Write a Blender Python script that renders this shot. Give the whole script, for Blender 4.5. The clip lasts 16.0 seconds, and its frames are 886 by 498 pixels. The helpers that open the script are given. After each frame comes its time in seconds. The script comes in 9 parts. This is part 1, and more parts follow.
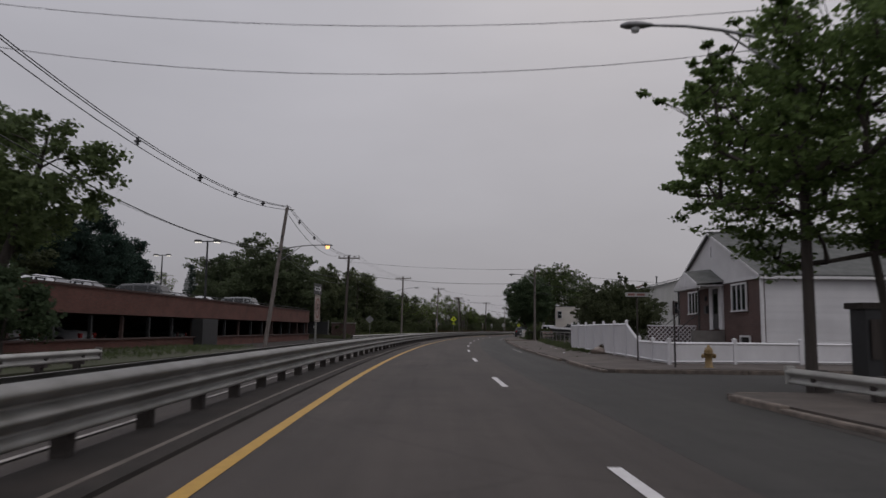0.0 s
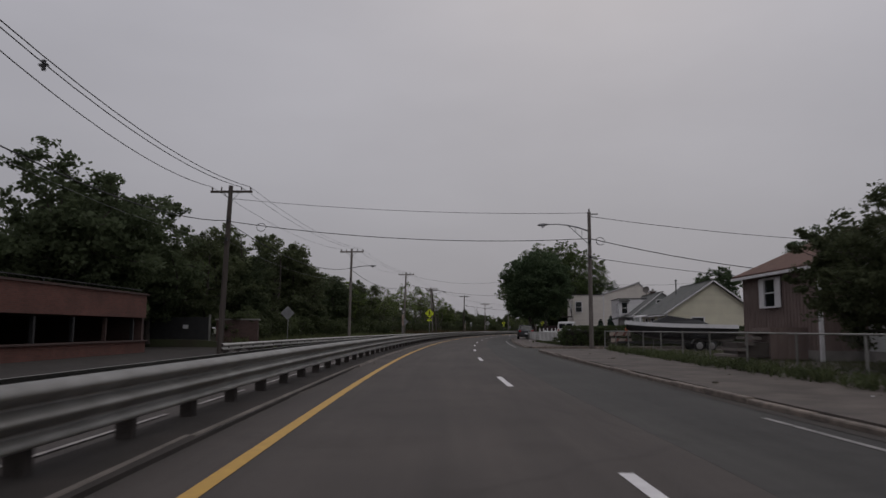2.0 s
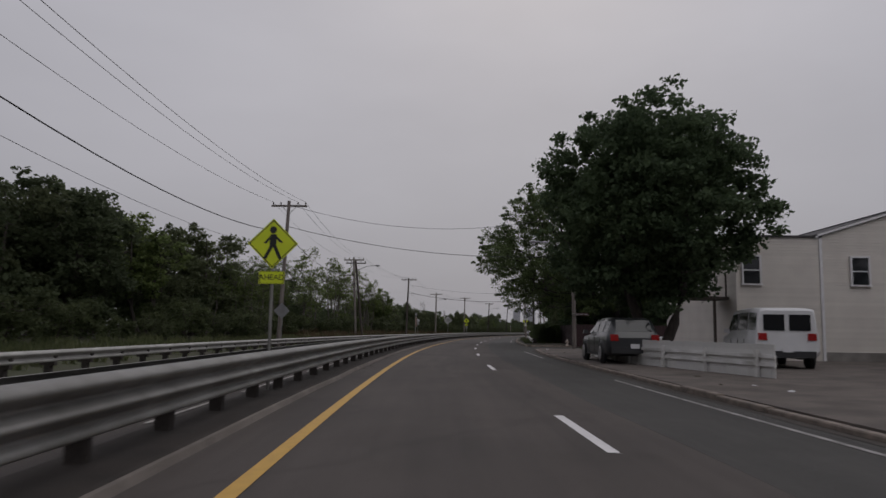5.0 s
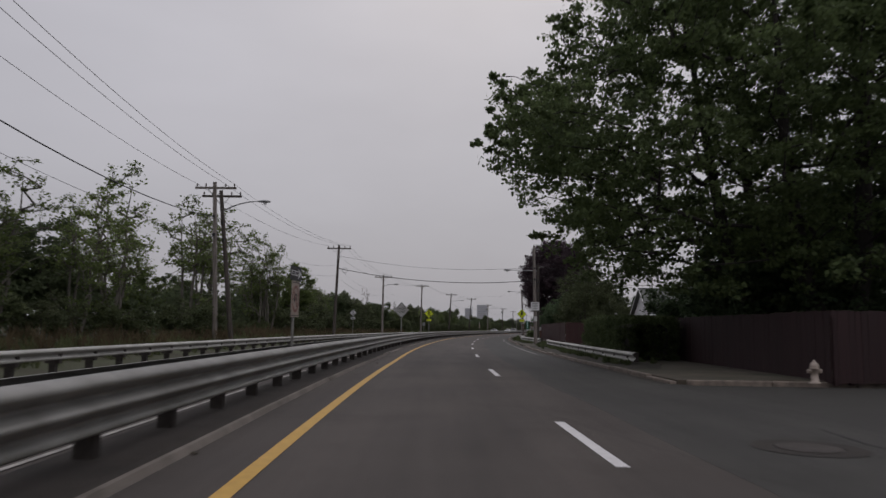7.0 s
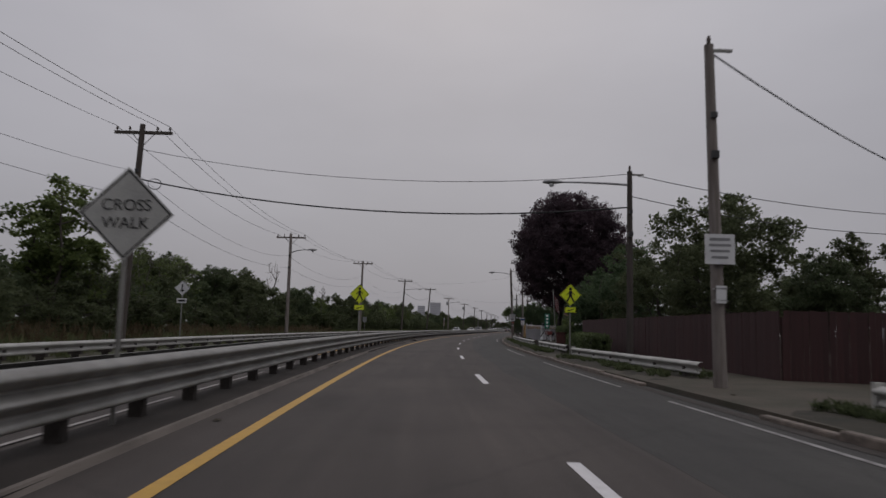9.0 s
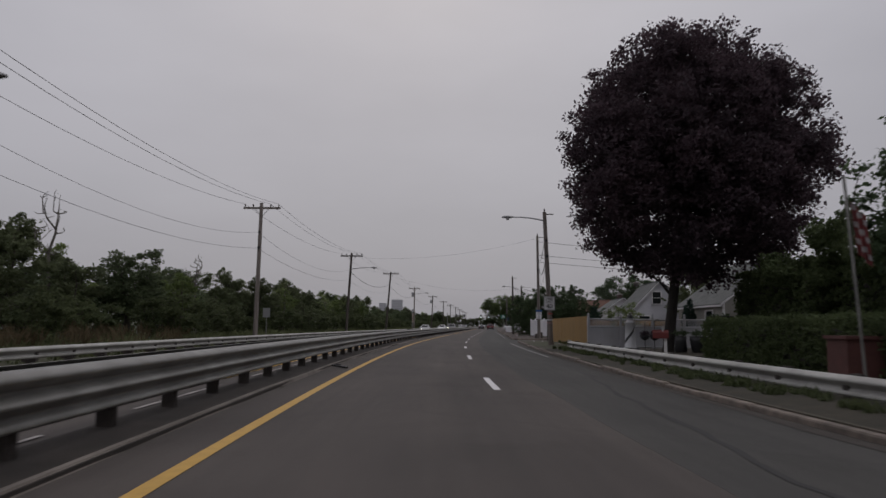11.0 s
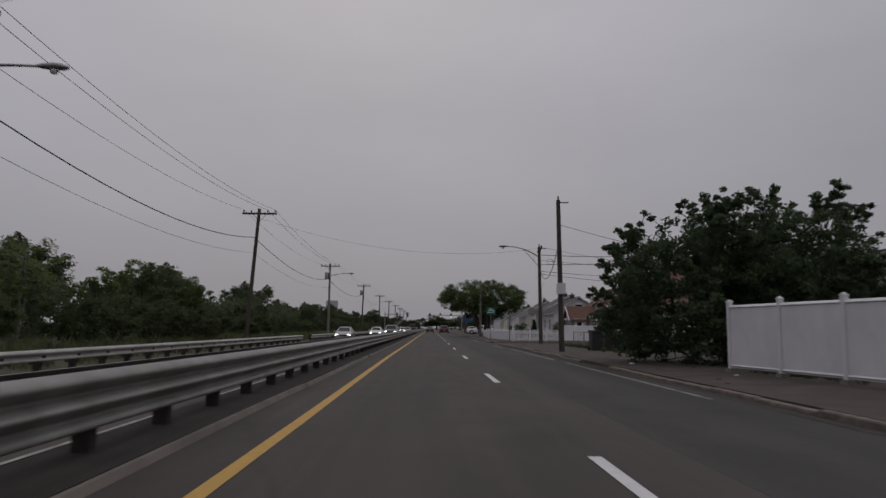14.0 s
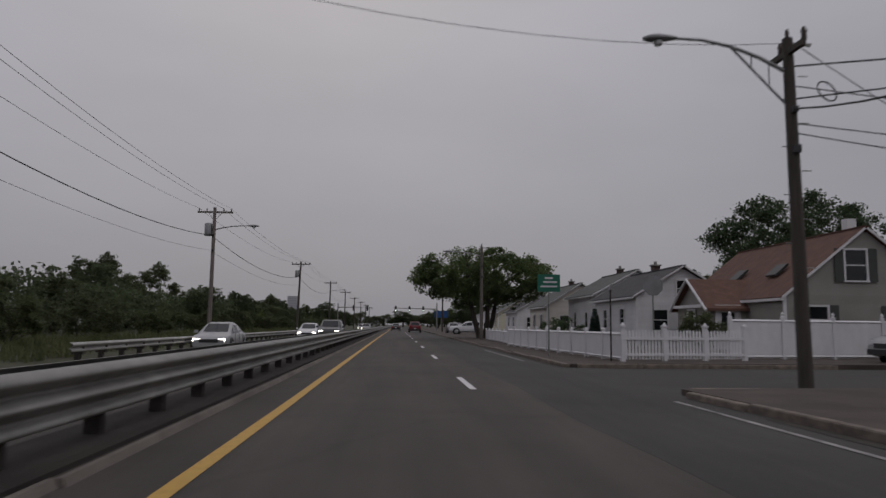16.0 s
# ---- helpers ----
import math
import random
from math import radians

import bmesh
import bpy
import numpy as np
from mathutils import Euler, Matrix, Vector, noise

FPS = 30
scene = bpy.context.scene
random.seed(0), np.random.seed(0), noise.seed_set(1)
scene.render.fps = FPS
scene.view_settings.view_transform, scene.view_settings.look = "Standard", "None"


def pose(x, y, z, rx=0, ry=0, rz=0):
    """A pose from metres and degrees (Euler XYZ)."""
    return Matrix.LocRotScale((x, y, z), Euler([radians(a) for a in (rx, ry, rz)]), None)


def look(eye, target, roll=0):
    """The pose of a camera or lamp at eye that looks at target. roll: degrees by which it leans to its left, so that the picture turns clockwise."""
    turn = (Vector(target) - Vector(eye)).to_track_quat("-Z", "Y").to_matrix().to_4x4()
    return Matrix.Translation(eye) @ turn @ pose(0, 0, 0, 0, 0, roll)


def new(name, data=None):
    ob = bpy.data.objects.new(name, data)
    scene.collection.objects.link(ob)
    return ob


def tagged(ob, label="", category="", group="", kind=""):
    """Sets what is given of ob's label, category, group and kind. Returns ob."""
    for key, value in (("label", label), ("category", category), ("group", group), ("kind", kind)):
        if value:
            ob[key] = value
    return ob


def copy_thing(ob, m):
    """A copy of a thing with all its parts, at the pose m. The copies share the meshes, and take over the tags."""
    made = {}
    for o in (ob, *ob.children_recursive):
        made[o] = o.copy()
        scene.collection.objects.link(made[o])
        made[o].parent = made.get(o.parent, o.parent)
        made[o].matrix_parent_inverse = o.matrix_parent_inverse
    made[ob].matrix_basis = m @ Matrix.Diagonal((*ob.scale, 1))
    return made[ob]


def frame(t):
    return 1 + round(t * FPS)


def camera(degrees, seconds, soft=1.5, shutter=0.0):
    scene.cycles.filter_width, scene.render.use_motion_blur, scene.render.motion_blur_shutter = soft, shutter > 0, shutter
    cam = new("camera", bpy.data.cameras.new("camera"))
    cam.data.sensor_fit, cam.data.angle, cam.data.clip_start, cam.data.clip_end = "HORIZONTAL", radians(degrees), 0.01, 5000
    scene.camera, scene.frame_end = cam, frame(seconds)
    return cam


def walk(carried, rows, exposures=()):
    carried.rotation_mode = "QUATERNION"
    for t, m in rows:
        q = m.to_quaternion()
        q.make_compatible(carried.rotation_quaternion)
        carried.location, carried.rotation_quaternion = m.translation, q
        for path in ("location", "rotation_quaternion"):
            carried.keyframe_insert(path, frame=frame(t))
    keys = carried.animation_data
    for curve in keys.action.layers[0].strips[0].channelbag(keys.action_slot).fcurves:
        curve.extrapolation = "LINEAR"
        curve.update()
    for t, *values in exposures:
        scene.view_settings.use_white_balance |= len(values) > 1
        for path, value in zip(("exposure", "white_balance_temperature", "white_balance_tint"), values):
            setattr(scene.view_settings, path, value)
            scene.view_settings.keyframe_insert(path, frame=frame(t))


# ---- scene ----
cam = camera(63.0, 16.0, shutter=0.15)
PATH = [
    (0, (0.000, 0.000, 1.217), (0.000, 9.939, 2.319), 0.69),
    (0.5, (-0.187, 9.356, 1.216), (-0.043, 19.294, 2.319), 0.47),
    (1, (-0.287, 18.687, 1.214), (-0.047, 28.623, 2.323), 0.39),
    (1.5, (-0.323, 27.963, 1.200), (0.011, 37.897, 2.297), 0.15),
    (2, (-0.210, 37.185, 1.181), (0.242, 47.114, 2.284), 0.15),
    (2.5, (0.018, 46.422, 1.160), (0.622, 56.343, 2.258), 0.43),
    (3, (0.358, 55.735, 1.156), (1.108, 65.647, 2.249), 0.55),
    (3.5, (0.843, 65.131, 1.158), (1.761, 75.028, 2.255), 1.00),
    (4, (1.456, 74.707, 1.173), (2.502, 84.591, 2.276), 0.84),
    (4.5, (2.186, 84.352, 1.178), (3.355, 94.221, 2.286), 0.74),
    (5, (3.051, 94.040, 1.171), (4.353, 103.892, 2.284), 0.87),
    (5.5, (4.078, 103.788, 1.162), (5.526, 113.620, 2.278), 1.07),
    (6, (5.290, 113.614, 1.161), (6.900, 123.421, 2.273), 1.23),
    (6.5, (6.714, 123.534, 1.175), (8.502, 133.311, 2.276), 1.21),
    (7, (8.365, 133.514, 1.201), (10.341, 143.256, 2.289), 0.92),
    (7.5, (10.212, 143.380, 1.201), (12.357, 153.086, 2.288), 0.60),
    (8, (12.205, 153.148, 1.198), (14.530, 162.815, 2.272), 0.83),
    (8.5, (14.335, 162.761, 1.196), (16.809, 172.390, 2.273), 1.33),
    (9, (16.540, 172.279, 1.191), (19.147, 181.873, 2.266), 1.51),
    (9.5, (18.821, 181.739, 1.185), (21.557, 191.298, 2.249), 1.37),
    (10, (21.203, 191.159, 1.179), (24.066, 200.682, 2.231), 1.07),
    (10.5, (23.710, 200.555, 1.176), (26.701, 210.040, 2.220), 0.77),
    (11, (26.369, 209.944, 1.177), (29.489, 219.386, 2.226), 0.62),
    (11.5, (29.190, 219.299, 1.180), (32.440, 228.696, 2.246), 0.65),
    (12, (32.143, 228.530, 1.171), (35.507, 237.885, 2.250), 0.47),
    (12.5, (35.203, 237.848, 1.176), (38.702, 247.152, 2.261), 0.53),
    (13, (38.392, 247.129, 1.178), (42.040, 256.376, 2.265), 0.66),
    (13.5, (41.746, 256.305, 1.172), (45.524, 265.500, 2.255), 0.54),
    (14, (45.178, 265.476, 1.173), (49.095, 274.613, 2.260), 0.50),
    (14.5, (48.762, 274.574, 1.177), (52.801, 283.656, 2.270), 0.73),
    (15, (52.414, 283.615, 1.190), (56.575, 292.643, 2.284), 0.80),
    (15.5, (56.139, 292.608, 1.192), (60.405, 301.589, 2.265), 0.69),
    (16, (59.876, 301.570, 1.178), (64.220, 310.516, 2.227), 0.58),
]
walk(cam, [(t, look(eye, target, roll)) for t, eye, target, roll in PATH],
     [(0, 0.22), (1, 0.1), (4, 0.07), (6.3, 0.4), (7.5, 0.38), (8, 0.33), (8.5, 0.12), (10.8, 0.25), (11, 0.22), (12, 0.14), (12.5, 0.03), (16, 0.0)])

# ---- world, sun, exposure ----
world = bpy.data.worlds.new("overcast_sky")
scene.world = world
world.use_nodes = True
wn, wl = world.node_tree.nodes, world.node_tree.links
wn.clear()
w_out = wn.new("ShaderNodeOutputWorld")
w_bg = wn.new("ShaderNodeBackground")
w_sky = wn.new("ShaderNodeTexSky")
w_sky.sky_type, w_sky.sun_disc = "NISHITA", False
w_sky.sun_elevation, w_sky.sun_rotation, w_sky.dust_density = radians(38), radians(15), 4.0
w_tc = wn.new("ShaderNodeTexCoord")
w_map = wn.new("ShaderNodeMapping")
w_map.inputs["Scale"].default_value = (1.0, 1.0, 2.6)
w_noise = wn.new("ShaderNodeTexNoise")
w_noise.inputs["Scale"].default_value, w_noise.inputs["Detail"].default_value = 1.7, 5.0
w_ramp = wn.new("ShaderNodeValToRGB")
w_ramp.color_ramp.elements[0].position, w_ramp.color_ramp.elements[0].color = 0.3, (3.26, 3.20, 3.50, 1)
w_ramp.color_ramp.elements[1].position, w_ramp.color_ramp.elements[1].color = 0.72, (3.93, 3.86, 4.21, 1)
w_mix = wn.new("ShaderNodeMixRGB")
w_mix.inputs[0].default_value = 0.97
wl.new(w_tc.outputs["Generated"], w_map.inputs["Vector"])
wl.new(w_map.outputs["Vector"], w_noise.inputs["Vector"])
wl.new(w_noise.outputs["Fac"], w_ramp.inputs["Fac"])
wl.new(w_sky.outputs["Color"], w_mix.inputs[1])
wl.new(w_ramp.outputs["Color"], w_mix.inputs[2])
# an overcast dome: the zenith is twice as bright as the horizon
w_sep = wn.new("ShaderNodeSeparateXYZ")
w_up = wn.new("ShaderNodeMapRange")
w_up.inputs["To Min"].default_value, w_up.inputs["To Max"].default_value = 0.72, 1.46
w_dome = wn.new("ShaderNodeMixRGB")
w_dome.blend_type, w_dome.inputs[0].default_value = "MULTIPLY", 1.0
wl.new(w_tc.outputs["Generated"], w_sep.inputs[0])
wl.new(w_sep.outputs["Z"], w_up.inputs["Value"])
wl.new(w_mix.outputs["Color"], w_dome.inputs[1])
wl.new(w_up.outputs["Result"], w_dome.inputs[2])
wl.new(w_dome.outputs["Color"], w_bg.inputs["Color"])
w_bg.inputs["Strength"].default_value = 0.1
wl.new(w_bg.outputs["Background"], w_out.inputs["Surface"])
sun = new("sun", bpy.data.lights.new("sun", "SUN"))
sun.data.energy, sun.data.angle, sun.data.color = 0.3, radians(40), (1.0, 0.97, 0.94)
sun.matrix_world = look((20, 20, 60), (0, 60, 0))


# ---- materials ----
def mat(name, col, col2=None, rough=0.7, scale=3.0, metal=0.0, bump=0.15, fine=60.0, per=0.0, stain=0.0, stretch=(1, 1, 1), spec=0.5):
    """Two-scale noise over a base colour, bump, optional change from object to object and grime with a noise shape."""
    m = bpy.data.materials.new(name)
    m.use_nodes = True
    nt = m.node_tree
    n, l = nt.nodes, nt.links
    b = n["Principled BSDF"]
    b.inputs["Roughness"].default_value, b.inputs["Metallic"].default_value = rough, metal
    b.inputs["Specular IOR Level"].default_value = spec
    col2 = col2 or tuple(c * 0.72 for c in col)
    tc = n.new("ShaderNodeTexCoord")
    mp = n.new("ShaderNodeMapping")
    mp.inputs["Scale"].default_value = stretch
    l.new(tc.outputs["Object"], mp.inputs["Vector"])
    a = n.new("ShaderNodeTexNoise")
    a.inputs["Scale"].default_value, a.inputs["Detail"].default_value = scale, 6
    f = n.new("ShaderNodeTexNoise")
    f.inputs["Scale"].default_value, f.inputs["Detail"].default_value = fine, 3
    for t in (a, f):
        l.new(mp.outputs["Vector"], t.inputs["Vector"])
    add = n.new("ShaderNodeMath")
    add.operation = "MULTIPLY_ADD"
    l.new(f.outputs["Fac"], add.inputs[0])
    add.inputs[1].default_value = 0.45
    l.new(a.outputs["Fac"], add.inputs[2])
    r = n.new("ShaderNodeValToRGB")
    r.color_ramp.elements[0].position, r.color_ramp.elements[0].color = 0.5, (*col2, 1)
    r.color_ramp.elements[1].position, r.color_ramp.elements[1].color = 0.92, (*col, 1)
    l.new(add.outputs[0], r.inputs["Fac"])
    out = r.outputs["Color"]
    if stain:
        st = n.new("ShaderNodeTexNoise")
        st.inputs["Scale"].default_value, st.inputs["Detail"].default_value = 0.7, 8
        l.new(tc.outputs["Object"], st.inputs["Vector"])
        sr = n.new("ShaderNodeValToRGB")
        sr.color_ramp.elements[0].position, sr.color_ramp.elements[1].position = 0.5, 0.68
        sr.color_ramp.elements[0].color, sr.color_ramp.elements[1].color = (0, 0, 0, 1), (stain, stain, stain, 1)
        l.new(st.outputs["Fac"], sr.inputs["Fac"])
        mx = n.new("ShaderNodeMixRGB")
        l.new(sr.outputs["Color"], mx.inputs[0])
        l.new(out, mx.inputs[1])
        mx.inputs[2].default_value = (col2[0] * 0.45, col2[1] * 0.42, col2[2] * 0.38, 1)
        out = mx.outputs["Color"]
    if per:
        oi = n.new("ShaderNodeObjectInfo")
        hs = n.new("ShaderNodeHueSaturation")
        mr = n.new("ShaderNodeMapRange")
        mr.inputs["To Min"].default_value, mr.inputs["To Max"].default_value = 1 - per, 1 + per
        l.new(oi.outputs["Random"], mr.inputs["Value"])
        l.new(mr.outputs["Result"], hs.inputs["Value"])
        l.new(out, hs.inputs["Color"])
        out = hs.outputs["Color"]
    l.new(out, b.inputs["Base Color"])
    if bump:
        bp = n.new("ShaderNodeBump")
        bp.inputs["Strength"].default_value, bp.inputs["Distance"].default_value = bump, 0.02
        l.new(add.outputs[0], bp.inputs["Height"])
        l.new(bp.outputs["Normal"], b.inputs["Normal"])
    return m


def leafmat(name, dark, light, rough=0.55):
    """Leaves: every leaf its own shade, light passes through a little."""
    m = bpy.data.materials.new(name)
    m.use_nodes = True
    n, l = m.node_tree.nodes, m.node_tree.links
    b = n["Principled BSDF"]
    b.inputs["Roughness"].default_value = rough
    b.inputs["Specular IOR Level"].default_value = 0.1
    g = n.new("ShaderNodeNewGeometry")
    t = n.new("ShaderNodeTexCoord")
    a = n.new("ShaderNodeTexNoise")
    a.inputs["Scale"].default_value, a.inputs["Detail"].default_value = 0.55, 3
    l.new(t.outputs["Object"], a.inputs["Vector"])
    add = n.new("ShaderNodeMath")
    add.operation = "MULTIPLY_ADD"
    l.new(g.outputs["Random Per Island"], add.inputs[0])
    add.inputs[1].default_value = 0.4
    l.new(a.outputs["Fac"], add.inputs[2])
    r = n.new("ShaderNodeValToRGB")
    r.color_ramp.elements[0].position, r.color_ramp.elements[0].color = 0.35, (*dark, 1)
    r.color_ramp.elements[1].position, r.color_ramp.elements[1].color = 1.0, (*light, 1)
    l.new(add.outputs[0], r.inputs["Fac"])
    oi = n.new("ShaderNodeObjectInfo")
    hs = n.new("ShaderNodeHueSaturation")
    mr = n.new("ShaderNodeMapRange")
    mr.inputs["To Min"].default_value, mr.inputs["To Max"].default_value = 0.8, 1.2
    l.new(oi.outputs["Random"], mr.inputs["Value"])
    l.new(mr.outputs["Result"], hs.inputs["Value"])
    l.new(r.outputs["Color"], hs.inputs["Color"])
    l.new(hs.outputs["Color"], b.inputs["Base Color"])
    tr = n.new("ShaderNodeBsdfTranslucent")
    l.new(hs.outputs["Color"], tr.inputs["Color"])
    ms = n.new("ShaderNodeMixShader")
    ms.inputs["Fac"].default_value = 0.5
    l.new(b.outputs["BSDF"], ms.inputs[1])
    l.new(tr.outputs["BSDF"], ms.inputs[2])
    l.new(ms.outputs["Shader"], n["Material Output"].inputs["Surface"])
    return m


def glowmat(name, col, power):
    m = bpy.data.materials.new(name)
    m.use_nodes = True
    b = m.node_tree.nodes["Principled BSDF"]
    b.inputs["Base Color"].default_value = (*col, 1)
    b.inputs["Emission Color"].default_value, b.inputs["Emission Strength"].default_value = (*col, 1), power
    return m


def roadmat(name, base, dark):
    """Worn asphalt: aggregate grain, patches, wheel polish, sealed cracks."""
    m = mat(name, base, dark, rough=0.82, scale=0.35, bump=0.5, fine=140.0, stain=0.35)
    n, l = m.node_tree.nodes, m.node_tree.links
    b = n["Principled BSDF"]
    src = b.inputs["Base Color"].links[0].from_socket
    tc = n.new("ShaderNodeTexCoord")
    wob = n.new("ShaderNodeTexNoise")
    wob.inputs["Scale"].default_value, wob.inputs["Detail"].default_value = 0.9, 5
    l.new(tc.outputs["Object"], wob.inputs["Vector"])
    mx = n.new("ShaderNodeMixRGB")
    mx.inputs[0].default_value = 0.28
    l.new(tc.outputs["Object"], mx.inputs[1])
    l.new(wob.outputs["Color"], mx.inputs[2])
    vo = n.new("ShaderNodeTexVoronoi")
    vo.feature = "DISTANCE_TO_EDGE"
    vo.inputs["Scale"].default_value = 0.16
    l.new(mx.outputs["Color"], vo.inputs["Vector"])
    cr = n.new("ShaderNodeValToRGB")
    cr.color_ramp.elements[0].position, cr.color_ramp.elements[1].position = 0.0015, 0.006
    cr.color_ramp.elements[0].color, cr.color_ramp.elements[1].color = (0.45, 0.45, 0.45, 1), (1, 1, 1, 1)
    l.new(vo.outputs["Distance"], cr.inputs["Fac"])
    mu = n.new("ShaderNodeMixRGB")
    mu.blend_type = "MULTIPLY"
    mu.inputs[0].default_value = 0.35
    l.new(src, mu.inputs[1])
    l.new(cr.outputs["Color"], mu.inputs[2])
    # wheel tracks and drag marks that follow the lanes
    at_ = n.new("ShaderNodeAttribute")
    at_.attribute_name = "along"
    out = mu.outputs["Color"]
    for scale, sy, lo, hi in ((1.15, 0.045, 0.80, 1.16), (5.0, 0.03, 0.90, 1.10), (0.6, 0.5, 0.86, 1.12)):
        mp = n.new("ShaderNodeMapping")
        mp.inputs["Scale"].default_value = (scale, scale * sy, 1)
        l.new(at_.outputs["Vector"], mp.inputs["Vector"])
        t = n.new("ShaderNodeTexNoise")
        t.inputs["Scale"].default_value, t.inputs["Detail"].default_value = 1.0, 3
        l.new(mp.outputs["Vector"], t.inputs["Vector"])
        mr = n.new("ShaderNodeMapRange")
        mr.inputs["From Min"].default_value, mr.inputs["From Max"].default_value = 0.3, 0.7
        mr.inputs["To Min"].default_value, mr.inputs["To Max"].default_value = lo, hi
        l.new(t.outputs["Fac"], mr.inputs["Value"])
        k = n.new("ShaderNodeMixRGB")
        k.blend_type, k.inputs[0].default_value = "MULTIPLY", 1.0
        l.new(out, k.inputs[1])
        l.new(mr.outputs["Result"], k.inputs[2])
        out = k.outputs["Color"]
    l.new(out, b.inputs["Base Color"])
    return m


ASPHALT = roadmat("worn_asphalt", (0.070, 0.057, 0.050), (0.053, 0.043, 0.038))
ASPHALT_DARK = roadmat("newer_asphalt", (0.050, 0.047, 0.042), (0.039, 0.036, 0.033))
SIDEWALK = mat("gritty_pavement", (0.128, 0.106, 0.092), (0.072, 0.061, 0.053), rough=0.9, scale=1.2, bump=0.5, stain=0.5)
MEDIAN = mat("median_pavement", (0.040, 0.032, 0.027), (0.022, 0.018, 0.015), rough=0.9, scale=1.5, bump=0.5, stain=0.4)
GRANITE = mat("granite_kerb", (0.225, 0.182, 0.15), (0.095, 0.078, 0.066), rough=0.8, scale=5, bump=0.4, per=0.15)
PATHDARK = mat("dark_red_brown_path", (0.088, 0.066, 0.056), (0.052, 0.041, 0.035), rough=0.92, scale=1.2, bump=0.5, stain=0.4)
DIRT = mat("dirt_verge", (0.088, 0.070, 0.054), (0.042, 0.042, 0.026), rough=0.95, scale=0.8, bump=0.6, fine=30)
GRASSGROUND = mat("rough_grass_ground", (0.060, 0.070, 0.032), (0.050, 0.042, 0.030), rough=0.95, scale=0.5, bump=0.8, fine=25)
LAWN = mat("mown_grass", (0.072, 0.088, 0.036), (0.052, 0.056, 0.030), rough=0.95, scale=1.3, bump=0.7, fine=40)
YELLOWPAINT = mat("yellow_line_paint", (0.56, 0.325, 0.052), (0.45, 0.26, 0.042), rough=0.6, scale=8, bump=0.1)
WHITEPAINT = mat("white_line_paint", (0.72, 0.70, 0.70), (0.58, 0.56, 0.56), rough=0.6, scale=8, bump=0.1)
FARPAINT = mat("pale_worn_paint", (0.50, 0.47, 0.44), (0.22, 0.20, 0.19), rough=0.7, scale=2.5, bump=0.1)
WORNPAINT = mat("worn_edge_paint", (0.36, 0.34, 0.33), (0.09, 0.085, 0.08), rough=0.7, scale=2.5, bump=0.1)
GALV = mat("galvanised_steel", (0.29, 0.285, 0.27), (0.17, 0.166, 0.153), rough=0.5, scale=1.6, metal=0.4, bump=0.05, stain=0.3, per=0.07)
GALVDARK = mat("weathered_dark_steel", (0.19, 0.18, 0.165), (0.10, 0.095, 0.085), rough=0.6, scale=1.6, metal=0.3, bump=0.05, stain=0.4, per=0.07)
KERBDARK = mat("grimy_concrete_edge", (0.23, 0.20, 0.175), (0.11, 0.095, 0.082), rough=0.9, scale=1.4, bump=0.4, stain=0.5)
GALVPALE = mat("pale_galvanised_steel", (0.46, 0.455, 0.43), (0.32, 0.31, 0.29), rough=0.65, scale=1.6, metal=0.25, bump=0.05, stain=0.25, per=0.07)
RUSTPOST = mat("weathered_post", (0.060, 0.050, 0.045), (0.030, 0.025, 0.022), rough=0.85, scale=6, bump=0.3, per=0.15)
POLEWOOD = mat("weathered_pole_wood", (0.20, 0.175, 0.16), (0.105, 0.09, 0.08), rough=0.9, scale=2.0, bump=0.4, per=0.2, stretch=(6, 6, 0.5))
POLEDARK = mat("dark_creosote_wood", (0.080, 0.066, 0.058), (0.045, 0.037, 0.032), rough=0.9, scale=2.0, bump=0.4, per=0.2, stretch=(6, 6, 0.5))
LAMPMETAL = mat("lamp_aluminium", (0.30, 0.30, 0.31), (0.2, 0.2, 0.2), rough=0.45, metal=0.6, scale=4, bump=0.02)
WIRE = mat("black_cable", (0.022, 0.022, 0.023), (0.012, 0.012, 0.012), rough=0.6, bump=0)
WIREGREY = mat("bare_wire", (0.13, 0.13, 0.135), (0.09, 0.09, 0.09), rough=0.5, bump=0)
PORCELAIN = mat("brown_insulator", (0.07, 0.045, 0.035), (0.04, 0.03, 0.02), rough=0.3, bump=0)
VINYL = mat("white_vinyl", (0.74, 0.73, 0.75), (0.62, 0.61, 0.63), rough=0.45, scale=1.2, bump=0.03, stain=0.12)
VINYLOLD = mat("stained_white_vinyl", (0.70, 0.69, 0.68), (0.46, 0.455, 0.43), rough=0.55, scale=1.5, bump=0.05, stain=0.5)
# white vinyl with the shade on the lattice fence put into its colour
VINYLSHADE = mat("shade_greyed_vinyl", (0.51, 0.51, 0.53), (0.42, 0.42, 0.44), rough=0.55, scale=1.5, bump=0.04, stain=0.3)
CEDAR = mat("yellow_stained_boards", (0.35, 0.215, 0.072), (0.27, 0.16, 0.054), rough=0.75, scale=1.2, bump=0.25, per=0.12, stretch=(5, 5, 0.5))
# maroon boards, their colour also lowered for the shade under the tree
MAROON_SHADE = mat("shade_darkened_maroon_boards", (0.032, 0.0105, 0.0125), (0.018, 0.0075, 0.008), rough=0.8, scale=1.2, bump=0.25, per=0.15, stretch=(5, 5, 0.5))
REDWOOD = mat("red_brown_boards", (0.052, 0.018, 0.018), (0.030, 0.012, 0.012), rough=0.8, scale=1.2, bump=0.25, per=0.15, stretch=(5, 5, 0.5))
BRICKDARK = mat("dark_brick", (0.085, 0.050, 0.044), (0.050, 0.032, 0.028), rough=0.85, scale=9, bump=0.4, per=0.12)
